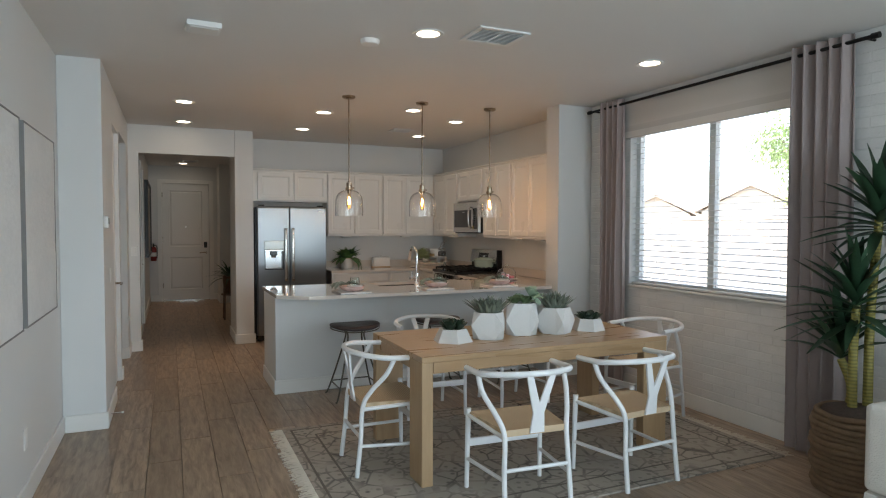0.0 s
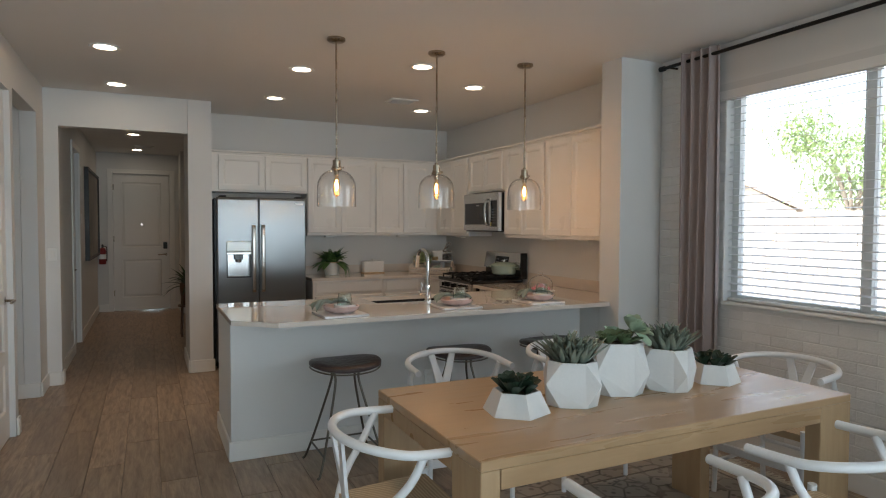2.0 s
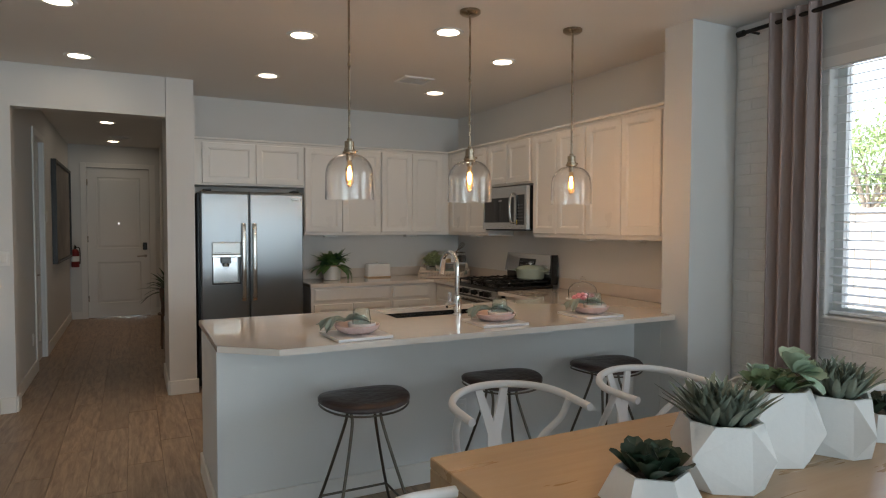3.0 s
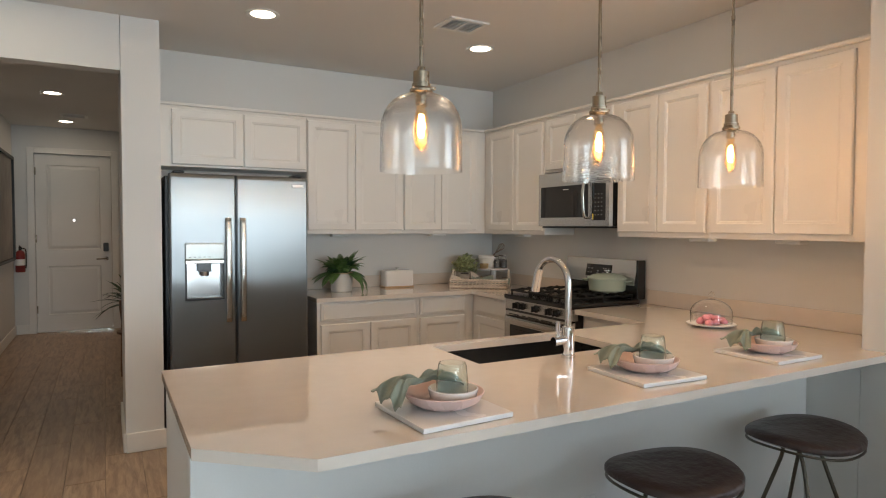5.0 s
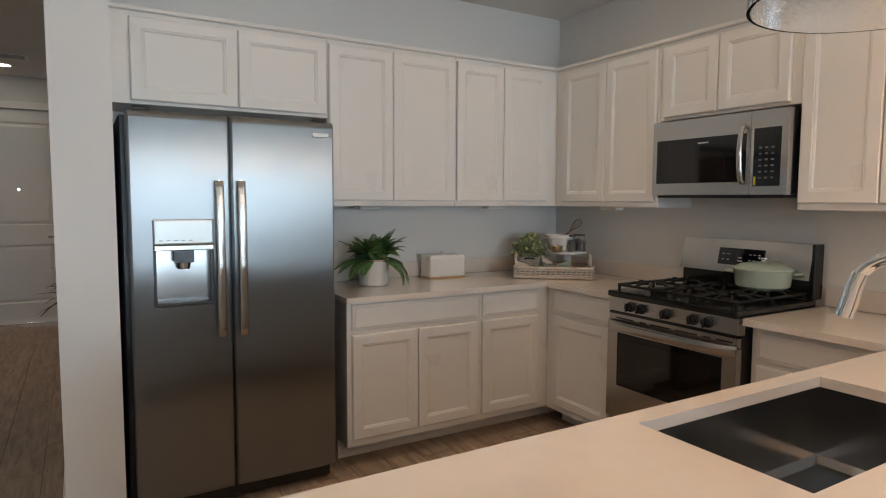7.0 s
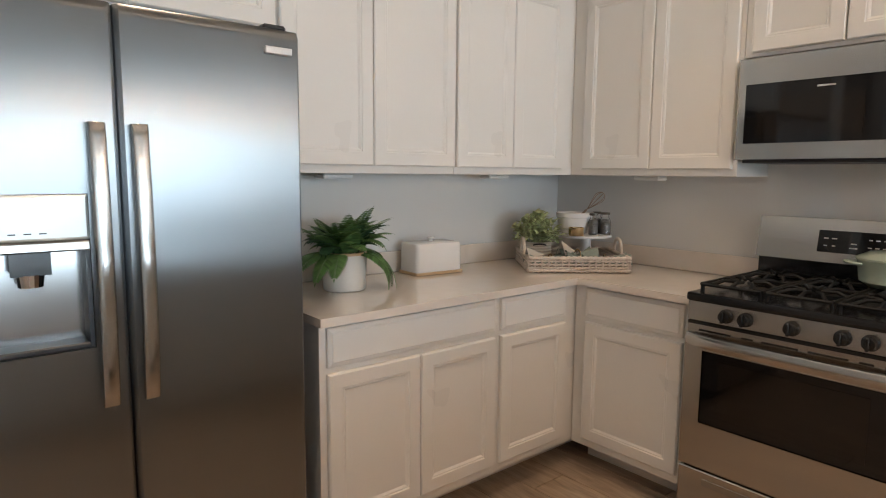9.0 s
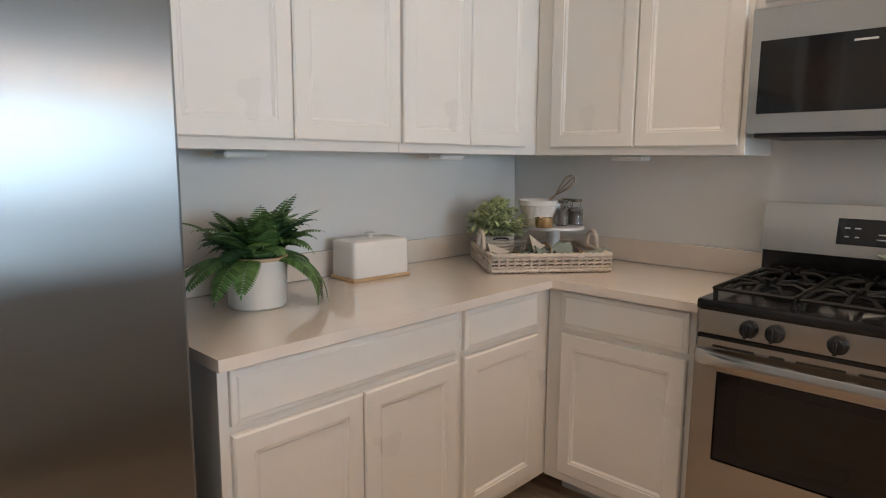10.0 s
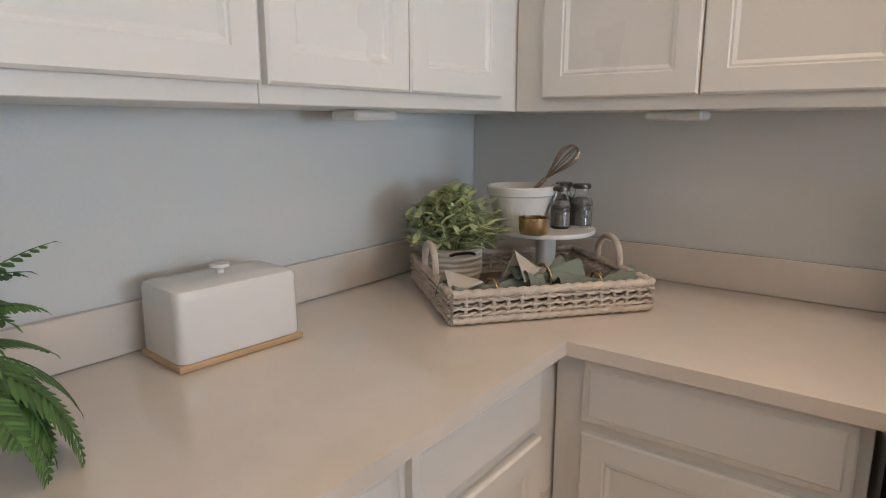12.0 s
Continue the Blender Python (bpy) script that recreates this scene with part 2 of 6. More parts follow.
M_CANDY = mat("pink_meringue", (0.62, 0.22, 0.27), 0.6, 0, 0.12, 30, 90, 0.1)
M_STONE = mat("stoneware_pot", (0.72, 0.69, 0.64), 0.4, 0, 0.04, 7, 100, 0.05)
M_BAMBOO = woody("bamboo", (0.58, 0.40, 0.24), (0.50, 0.33, 0.18), (1.5, 9, 9), 0.45)
M_RATTAN = mat("whitewashed_seagrass", (0.62, 0.53, 0.45), 0.85, 0, 0.22, 30, 160, 0.4)
M_RATTANIN = mat("whitewashed_seagrass_inner", (0.36, 0.29, 0.23), 0.9, 0, 0.25, 30, 160, 0.4)
M_JUTE = mat("brown_water_hyacinth", (0.19, 0.12, 0.07), 0.85, 0, 0.25, 25, 150, 0.5)
M_GOLD = mat("brushed_gold", (0.62, 0.46, 0.26), 0.28, 1.0, 0.06, 12, 120, 0.02)
M_RIBPOT = banded("ribbed_rope_pot", (0.72, 0.68, 0.61), (0.58, 0.53, 0.47), "Z", 22, 0.8, 0.6, 0.4)
M_SALT = mat("grey_pepper", (0.09, 0.085, 0.08), 0.9, 0, 0.5, 120, 300, 0.3)
M_FABRIC = mat("ivory_boucle", (0.70, 0.675, 0.63), 0.95, 0, 0.06, 14, 160, 0.5)
M_FERN = mat("fern_green", (0.085, 0.17, 0.045), 0.5, 0, 0.35, 9, 60, 0.05, island=True)
M_FERN2 = mat("dark_fern_green", (0.03, 0.08, 0.032), 0.5, 0, 0.3, 9, 60, 0.05, island=True)
M_LEAF = mat("pale_green_leaf", (0.50, 0.55, 0.30), 0.5, 0, 0.35, 9, 60, 0.05, island=True)
M_SUCC = mat("grey_green_succulent", (0.20, 0.235, 0.185), 0.5, 0, 0.3, 14, 90, 0.05, island=True)
M_SUCCD = mat("dark_green_succulent", (0.022, 0.045, 0.026), 0.45, 0, 0.3, 14, 90, 0.05, island=True)
M_SUCCL = mat("jade_green_succulent", (0.42, 0.53, 0.38), 0.5, 0, 0.2, 14, 90, 0.05, island=True)
M_PALM = mat("dark_palm_green", (0.028, 0.070, 0.034), 0.4, 0, 0.45, 9, 60, 0.05, island=True)
M_CANE = banded("yellow_cane", (0.30, 0.25, 0.06), (0.17, 0.15, 0.035), "Z", 16, 0.6, 0.4, 1.5)
M_GARDEN = mat("garden_gravel", (0.30, 0.265, 0.22), 0.95, 0, 0.15, 3, 40, 0.4)
M_BLOCK = mat("pale_concrete_block", (0.50, 0.46, 0.41), 0.9, 0, 0.06, 4, 50, 0.2)
M_STUCCO = mat("pale_stucco", (0.68, 0.62, 0.54), 0.9, 0, 0.05, 4, 60, 0.2)
M_ROOFTILE = banded("clay_roof_tile", (0.56, 0.48, 0.41), (0.44, 0.37, 0.32), "Y", 3.0, 0.9, 0.6, 0.6)
M_BARK = mat("bark", (0.34, 0.29, 0.24), 0.95, 0, 0.25, 9, 60, 0.6)
M_TREE = mat("garden_tree_leaf", (0.42, 0.54, 0.27), 0.6, 0, 0.35, 9, 60, 0.05, island=True)
M_GLASS = glass("clear_glass")
M_SEEDED = glass("seeded_glass", (1.0, 1.0, 1.0), 0.0, 0.07, 1.5)
M_TUMBLER = glass("green_glass", (0.90, 0.97, 0.95), 0.0, 0.02, 1.4)
M_LED = glow("downlight_lens", (1.0, 0.82, 0.62), 6)
M_FILAMENT = glow("amber_filament", (1.0, 0.50, 0.19), 34)
M_BULB = glass("amber_bulb_glass", (1.0, 0.74, 0.42), 0.0, 0.0, 1.2)
M_COPPER = mat("antique_copper_wire", (0.34, 0.25, 0.19), 0.3, 1.0, 0.06, 12, 120, 0.02)
M_BADGE = mat("silver_print", (0.62, 0.62, 0.62), 0.35, 0.3, 0.02, 9, 90, 0)
M_PRINTBRICK = mat("brick_print_linen", (0.70, 0.675, 0.645), 0.9, 0, 0.03, 6, 200, 0.1)
_n, _l = M_PRINTBRICK.node_tree.nodes, M_PRINTBRICK.node_tree.links
_bt, _tc, _mp = _n.new("ShaderNodeTexBrick"), _n.new("ShaderNodeTexCoord"), _n.new("ShaderNodeMapping")
_mp.inputs["Rotation"].default_value = (radians(90), 0, radians(90))
_bt.inputs["Scale"].default_value = 1.0
_bt.inputs["Brick Width"].default_value, _bt.inputs["Row Height"].default_value, _bt.inputs["Mortar Size"].default_value = 0.21, 0.067, 0.006
_bt.inputs["Mortar Smooth"].default_value = 0.6
_bt.inputs["Color1"].default_value = (0.70, 0.675, 0.645, 1)
_bt.inputs["Color2"].default_value = (0.66, 0.635, 0.605, 1)
_bt.inputs["Mortar"].default_value = (0.56, 0.54, 0.515, 1)
_l.new(_tc.outputs["Object"], _mp.inputs["Vector"]), _l.new(_mp.outputs[0], _bt.inputs["Vector"])
_l.new(_bt.outputs["Color"], _n["Principled BSDF"].inputs["Base Color"])

# ---- mesh tools ----


def part(name, bm, material, parent=None, label="", smooth=False):
    """Links a bmesh as one mesh object under a thing or a part."""
    me = bpy.data.meshes.new(name)
    bmesh.ops.recalc_face_normals(bm, faces=bm.faces)
    bm.to_mesh(me)
    bm.free()
    for m in material if isinstance(material, (list, tuple)) else [material]:
        me.materials.append(m)
    if smooth:
        me.shade_smooth()
        me.set_sharp_from_angle(angle=radians(smooth if smooth is not True else 40))
    ob = new(name, me)
    if parent:
        ob.parent = parent
    if label:
        ob["label"] = label
    return ob


def thing(name, label, category, m=None, group="", kind=""):
    """An Empty at a thing's base, under which its parts stand."""
    ob = new(name)
    ob.empty_display_size = 0.05
    ob.matrix_basis = m if m is not None else Matrix()
    return tagged(ob, label, category, group, kind)


def solo(name, bm, material, label, category, m=None, smooth=False, kind="", group=""):
    ob = part(name, bm, material, None, "", smooth)
    if m is not None:
        ob.matrix_basis = m
    return tagged(ob, label, category, group, kind)


def box(x0, x1, y0, y1, z0, z1, bevel=0.0, bm=None, segments=1):
    own = bmesh.new()
    bmesh.ops.create_cube(own, size=1)
    for v in own.verts:
        v.co = Vector(((x0 + x1) / 2 + v.co.x * (x1 - x0), (y0 + y1) / 2 + v.co.y * (y1 - y0), (z0 + z1) / 2 + v.co.z * (z1 - z0)))
    if bevel:
        bmesh.ops.bevel(own, geom=own.edges[:], offset=bevel, segments=segments, affect="EDGES", profile=0.7)
    if bm is None:
        return own
    return merge(bm, own)


def merge(bm, other, m=None):
    """Adds other to bm, moved by m."""
    if m is not None:
        other.transform(m)
    me = bpy.data.meshes.new("tmp")
    other.to_mesh(me)
    other.free()
    bm.from_mesh(me)
    bpy.data.meshes.remove(me)
    return bm


def lathe(profile, steps=32, bm=None, at=(0, 0, 0)):
    """Turns (radius, height) pairs round z; ends at radius 0 close."""
    bm = bm or bmesh.new()
    rings = []
    for r, z in profile:
        if r < 1e-6:
            rings.append([bm.verts.new((at[0], at[1], at[2] + z))])
        else:
            rings.append([bm.verts.new((at[0] + r * math.cos(2 * math.pi * i / steps), at[1] + r * math.sin(2 * math.pi * i / steps), at[2] + z)) for i in range(steps)])
    for a, b in zip(rings, rings[1:]):
        for i in range(steps):
            j = (i + 1) % steps
            if len(a) == 1 and len(b) == 1:
                continue
            if len(a) == 1:
                bm.faces.new((a[0], b[i], b[j]))
            elif len(b) == 1:
                bm.faces.new((a[i], a[j], b[0]))
            else:
                bm.faces.new((a[i], a[j], b[j], b[i]))
    return bm


def spline(points, steps=6):
    """A smooth curve through points."""
    p = [Vector(q) for q in points]
    p = [2 * p[0] - p[1]] + p + [2 * p[-1] - p[-2]]
    out = []
    for i in range(1, len(p) - 2):
        for k in range(steps):
            t = k / steps
            a, b, c, d = p[i - 1], p[i], p[i + 1], p[i + 2]
            out.append(0.5 * (2 * b + (c - a) * t + (2 * a - 5 * b + 4 * c - d) * t * t + (3 * b - a - 3 * c + d) * t ** 3))
    out.append(p[-2])
    return out


def tube(points, radius, sides=10, bm=None, flat=1.0, ends=True):
    """A round rod along points; radius is one number or one for each end."""
    bm = bm or bmesh.new()
    pts = [Vector(q) for q in points]
    rings, up = [], Vector((0.13, 0.21, 0.97))
    for i, q in enumerate(pts):
        d = (pts[min(i + 1, len(pts) - 1)] - pts[max(i - 1, 0)]).normalized()
        if abs(d.dot(up)) > 0.98:
            up = Vector((0.9, 0.3, 0.1))
        s = d.cross(up).normalized()
        n = s.cross(d).normalized()
        up = n
        f = i / max(1, len(pts) - 1)
        r = radius if isinstance(radius, (int, float)) else radius[0] + (radius[1] - radius[0]) * f
        rings.append([bm.verts.new(q + r * (math.cos(2 * math.pi * k / sides) * s + flat * math.sin(2 * math.pi * k / sides) * n)) for k in range(sides)])
    for a, b in zip(rings, rings[1:]):
        for k in range(sides):
            j = (k + 1) % sides
            bm.faces.new((a[k], a[j], b[j], b[k]))
    if ends:
        bm.faces.new(rings[0]), bm.faces.new(rings[-1])
    return bm


def prism(poly, z0, z1, bm=None, bevel=0.0):
    own = bmesh.new()
    f = own.faces.new([own.verts.new((x, y, z0)) for x, y in poly])
    r = bmesh.ops.extrude_face_region(own, geom=[f])
    for v in r["geom"]:
        if isinstance(v, bmesh.types.BMVert):
            v.co.z = z1
    if bevel:
        bmesh.ops.bevel(own, geom=own.edges[:], offset=bevel, segments=1, affect="EDGES")
    return own if bm is None else merge(bm, own)


def slab(us, vs, w0, w1, place, skip=(), bm=None):
    """A slab over the cells of us x vs without the skipped ones (openings go through); place(u, v, w) gives the point."""
    bm = bm or bmesh.new()
    cache = {}

    def vert(i, j, k):
        if (i, j, k) not in cache:
            cache[i, j, k] = bm.verts.new(place(us[i], vs[j], (w0, w1)[k]))
        return cache[i, j, k]

    skip = set(skip)
    full = lambda i, j: 0 <= i < len(us) - 1 and 0 <= j < len(vs) - 1 and (i, j) not in skip
    for i in range(len(us) - 1):
        for j in range(len(vs) - 1):
            if not full(i, j):
                continue
            for k in (0, 1):
                bm.faces.new((vert(i, j, k), vert(i + 1, j, k), vert(i + 1, j + 1, k), vert(i, j + 1, k)))
            for di, dj, a, b in ((-1, 0, (i, j), (i, j + 1)), (1, 0, (i + 1, j), (i + 1, j + 1)), (0, -1, (i, j), (i + 1, j)), (0, 1, (i, j + 1), (i + 1, j + 1))):
                if not full(i + di, j + dj):
                    bm.faces.new((vert(*a, 0), vert(*b, 0), vert(*b, 1), vert(*a, 1)))
    return bm


def rects(levels, bm=None, cap=(True, True)):
    """Lofts upright rectangles (x0, x1, z0, z1, y) one after another."""
    bm = bm or bmesh.new()
    loops = [[bm.verts.new(c) for c in ((x0, y, z0), (x1, y, z0), (x1, y, z1), (x0, y, z1))] for x0, x1, z0, z1, y in levels]
    for a, b in zip(loops, loops[1:]):
        for i in range(4):
            j = (i + 1) % 4
            bm.faces.new((a[i], a[j], b[j], b[i]))
    if cap[0]:
        bm.faces.new(loops[0])
    if cap[1]:
        bm.faces.new(loops[-1])
    return bm


def leaf(bm, base, way, length, width, up=(0, 0, 1), droop=0.3, fold=0.15, steps=3, tip=0.0):
    """A leaf blade with a fold along its rib, bending down to its tip."""
    way, up = Vector(way).normalized(), Vector(up)
    side = way.cross(up)
    side = side.normalized() if side.length > 1e-4 else Vector((1, 0, 0))
    up = side.cross(way).normalized()
    rows = []
    for i in range(steps + 1):
        t = i / steps
        w = width * (math.sin(math.pi * min(0.97, 0.12 + 0.88 * t)) ** 0.8) * (1 - tip * t) if tip >= 0 else width * (0.25 + 0.75 * math.sin(math.pi * 0.62 * min(1, t * 1.25))) * (1 if t < 0.9 else 0.55)
        c = Vector(base) + way * (length * t) - Vector((0, 0, 1)) * (droop * length * t * t)
        rows.append([bm.verts.new(c - side * w / 2 + up * fold * w), bm.verts.new(c), bm.verts.new(c + side * w / 2 + up * fold * w)])
    for a, b in zip(rows, rows[1:]):
        bm.faces.new((a[0], a[1], b[1], b[0])), bm.faces.new((a[1], a[2], b[2], b[1]))
    return bm

# ---- structure ----
H = 2.75
wx = lambda u, v, w: (u, w, v)      # slabs that run along x
wy = lambda u, v, w: (w, u, v)      # slabs that run along y
flat = lambda u, v, w: (u, v, w)


def wall(name, us, vs, w0, w1, place, skip=(), label="off-white painted wall with fine orange-peel texture"):
    return solo(name, slab(us, vs, w0, w1, place, skip), M_WALL, label, "wall", kind="structure")


wall("wall_living", [-4.32, 5.12], [0, H], -0.96, -0.84, wy)
wall("wall_step", [-0.837, -0.555], [0, H], 5.0, 5.12, wx)
wall("wall_corridor", [5.123, 5.88, 6.58, 6.68, 7.70, 8.097], [0, 2.42, 2.46, H], -0.675, -0.555, wy, [(1, 0), (3, 0), (3, 1)])
wall("wall_hall_opening", [-0.675, -0.44, 0.665], [0, 2.41, H], 8.10, 8.22, wx, [(1, 0)])
wall("wall_hall_kitchen", [8.10, 8.91], [0, H], 0.668, 0.89, wy)
wall("wall_hall_left", [8.223, 9.70, 10.45, 13.497], [0, 2.40, H], -0.62, -0.49, wy, [(1, 0)])
wall("wall_hall_right", [8.913, 13.497], [0, H], 1.0, 1.12, wy)
wall("wall_hall_return", [12.75, 13.497], [0, H], 0.80, 0.997, wy)
wall("wall_front", [-0.62, -0.25, 0.645, 1.12], [0, 2.40, H], 13.5, 13.62, wx, [(1, 0)])
wall("wall_kitchen_back", [0.893, 4.05], [0, H], 8.79, 8.91, wx)
# The opening at y -3.6 to -1.2 is assumed, cut for the added fill lamp.
wall("wall_right", [-4.32, -3.6, -1.2, 2.62, 4.40, 8.787], [0, 0.965, 2.45, H], 3.88, 4.05, wy, [(1, 1), (3, 1)])
wall("wall_pillar", [3.48, 3.877], [0, H], 5.0, 5.22, wx)
wall("wall_pillar_low", [3.48, 3.877], [0, 0.883], 5.223, 5.60, wx)
wall("wall_garden", [-0.837, 0.25, 3.25, 3.877], [0, 2.4, H], -4.32, -4.2, wx, [(1, 0)])
wall("wall_passage_back", [6.2, 7.82], [0, H], -2.1, -2.0, wy)
wall("wall_passage_far", [-1.997, -0.678], [0, H], 7.70, 7.82, wx)
wall("wall_passage_near", [-1.997, -0.678], [0, H], 6.2, 6.3, wx)
solo("ceiling", slab([-2.2, 4.1], [-4.4, 13.7], H + 0.002, H + 0.14, flat), M_CEIL, "plain off-white painted ceiling", "ceiling", kind="structure")
floor = solo("floor", slab([-2.1, 4.05], [-4.32, 13.62], -0.12, -0.007, flat), M_GROUT, "wood-look plank tile floor with thin grout lines", "floor", kind="structure")


def board(x0, y0, x1, y1, side):
    """A baseboard from one floor point to the other; side is the way it stands off the wall."""
    t, h = 0.016, 0.125
    if x0 == x1:
        a, b = sorted((x0, x0 + side * t))
        bm = box(a, b, min(y0, y1), max(y0, y1), 0.0, h, 0.004)
    else:
        a, b = sorted((y0, y0 + side * t))
        bm = box(min(x0, x1), max(x0, x1), a, b, 0.0, h, 0.004)
    solo("baseboard", bm, M_TRIM, "white painted baseboard along the wall", "baseboard", kind="structure")


board(-0.84, -4.2, -0.84, 5.0, 1)
board(-0.824, 5.0, -0.54, 5.0, -1)
board(-0.555, 5.0, -0.555, 5.81, 1)
board(-0.555, 6.60, -0.555, 6.68, 1)
board(-0.555, 7.70, -0.555, 8.084, 1)
board(-1.99, 7.70, -0.558, 7.70, -1)
board(-0.555, 8.10, -0.44, 8.10, -1)
board(-0.44, 8.10, -0.44, 8.23, 1)
board(0.668, 8.10, 0.906, 8.10, -1)
board(0.668, 8.10, 0.668, 8.91, -1)
board(-0.49, 8.23, -0.49, 9.62, 1)
board(-0.49, 10.53, -0.49, 13.48, 1)
board(-0.47, 13.5, -0.33, 13.5, -1)
board(0.73, 13.5, 0.80, 13.5, -1)
board(0.80, 12.75, 0.80, 13.48, -1)
board(1.0, 8.92, 1.0, 12.73, -1)
board(3.88, -4.2, 3.88, 4.98, -1)
board(3.48, 5.0, 3.86, 5.0, -1)
board(3.48, 4.985, 3.48, 5.22, -1)


def casing(x, y0, y1, h, out, name="door_casing"):
    """Flat white casing round a doorway in a wall along y."""
    a, b = sorted((x, x + out * 0.016))
    bm = box(a, b, y0 - 0.07, y0, 0, h + 0.07, 0.003)
    box(a, b, y1, y1 + 0.07, 0, h + 0.07, 0.003, bm)
    box(a, b, y0, y1, h, h + 0.07, 0.003, bm)
    solo(name, bm, M_TRIM, "white painted door casing", "trim", kind="structure")


casing(-0.49, 9.70, 10.45, 2.40, 1)


def panel_leaf(w, h, t, panels, parent, name="door_leaf"):
    """A door leaf with sunk and raised panels (x0, x1, z0, z1) on its front, which faces -y."""
    us = sorted({0, w, *(p[0] for p in panels), *(p[1] for p in panels)})
    vs = sorted({0, h, *(p[2] for p in panels), *(p[3] for p in panels)})
    inside = lambda i, j: any(p[0] <= us[i] < p[1] and p[2] <= vs[j] < p[3] for p in panels)
    skip = [(i, j) for i in range(len(us) - 1) for j in range(len(vs) - 1) if inside(i, j)]
    bm = slab(us, vs, 0, t, wx, skip)
    for x0, x1, z0, z1 in panels:
        g = lambda a, y: (x0 + a, x1 - a, z0 + a, z1 - a, y)
        rects([g(0, 0.0), g(0.012, 0.012), g(0.022, 0.012), g(0.05, 0.004)], bm, (False, True))
    return part(name, bm, M_TRIM, parent)


def lever(parent, x, z, flip=1):
    bm = lathe([(0, -0.012), (0.028, -0.012), (0.028, 0), (0, 0)], 20)
    bm.transform(pose(x, -0.0, z, 90))
    tube(spline([(x, 0, z), (x, -0.05, z), (x - flip * 0.03, -0.058, z), (x - flip * 0.12, -0.055, z - 0.004)]), 0.009, 8, bm)
    return part("lever_handle", bm, M_NICKEL, parent, "brushed nickel lever handle", 40)


five = lambda w, h: [(0.11, w - 0.11, 0.2 + i * (h - 0.32) / 5, 0.2 + (i + 1) * (h - 0.32) / 5 - 0.09) for i in range(5)]
d = thing("door_1", "closed white five-panel pantry door with nickel lever", "door", pose(-0.592, 5.885, 0.008, 0, 0, 90), kind="structure")
panel_leaf(0.69, 2.405, 0.035, five(0.69, 2.405), d)
lever(d, 0.63, 0.96, 1)
for _z in (0.3, 1.6, 2.2):
    part("hinge", box(-0.012, 0.004, -0.012, 0.0, _z, _z + 0.09, 0.003), M_NICKEL, d)
d = thing("door_2", "closed white five-panel hall closet door", "door", pose(-0.53, 9.705, 0.008, 0, 0, 90), kind="structure")
panel_leaf(0.74, 2.385, 0.035, five(0.74, 2.385), d)
lever(d, 0.06, 0.96, -1)
d = thing("door_3", "closed white two-panel front door with dark keypad lock", "door", pose(-0.245, 13.53, 0.012), kind="structure")
panel_leaf(0.885, 2.38, 0.045, [(0.13, 0.755, 0.22, 0.88), (0.13, 0.755, 1.10, 2.24)], d)
lever(d, 0.82, 0.97, 1)
part("keypad_lock", box(0.785, 0.85, -0.03, 0.0, 1.07, 1.19, 0.008), M_GREY, d, "dark keypad lock")
bm = lathe([(0, -0.006), (0.008, -0.006), (0.01, 0), (0, 0)], 12)
bm.transform(pose(0.44, 0, 1.5, 90))
# The lens emits by itself in place of daylight coming through.
part("peephole", bm, glow("peephole_daylight", (1, 1, 1), 2.0), d, "peephole with daylight put in as a glow")
for _z in (0.25, 1.2, 2.1):
    part("hinge", box(-0.004, 0.012, -0.012, 0.0, _z, _z + 0.1, 0.003), M_NICKEL, d)
bm = box(-0.33, -0.25, 13.482, 13.498, 0, 2.47, 0.003)
box(0.645, 0.73, 13.482, 13.498, 0, 2.47, 0.003, bm)
box(-0.25, 0.645, 13.482, 13.498, 2.395, 2.47, 0.003, bm)
solo("front_door_casing", bm, M_TRIM, "white painted casing round the front door", "trim", kind="structure")
# Added unseen backing: stops light leaking round the door, except along its foot.
solo("door_light_block", box(-0.6, 1.0, 13.64, 13.76, 0.03, 2.8), M_STUCCO, "unseen plain backing added to block daylight round the front door", "wall", kind="structure")
# Threshold in bright chrome, which also imitates the glow line under the door.
solo("door_threshold", box(-0.25, 0.645, 13.46, 13.60, 0.0, 0.018, 0.004), M_CHROME, "metal threshold, chrome-bright for the line of light under the front door", "trim", kind="structure")

# garden door behind the walk: frame and panes
d = thing("window_2", "white framed sliding glass door to the garden", "window", pose(0, -4.26, 0), kind="structure")
for x0, x1 in ((0.25, 0.31), (1.72, 1.78), (3.19, 3.25)):
    part("window_frame", box(x0, x1, -0.04, 0.04, 0, 2.4, 0.004), M_VINYL, d)
for x0, x1 in ((0.31, 1.72), (1.78, 3.19)):
    part("pane", box(x0, x1, -0.004, 0.004, 0.06, 2.34), M_GLASS, d, "clear glass pane").visible_shadow = False
part("window_frame", box(0.31, 3.19, -0.04, 0.04, 2.34, 2.4, 0.004), M_VINYL, d)
part("window_frame", box(0.31, 3.19, -0.04, 0.04, 0.0, 0.06, 0.004), M_VINYL, d)

# dining window
d = thing("window_1", "white framed two-pane slider window with sill", "window", pose(3.98, 3.51, 0.965), kind="structure")
W2 = 0.89
part("window_frame", slab([-W2, -W2 + 0.05, -0.03, 0.03, W2 - 0.05, W2], [0, 0.06, 1.43, 1.485], -0.03, 0.03, wy, [(1, 1), (3, 1)]), M_VINYL, d)
for a, b in ((-W2 + 0.05, -0.03), (0.03, W2 - 0.05)):
    pane = part("pane", box(-0.004, 0.004, a, b, 0.06, 1.43), M_GLASS, d, "clear glass pane")
    pane.visible_shadow = False
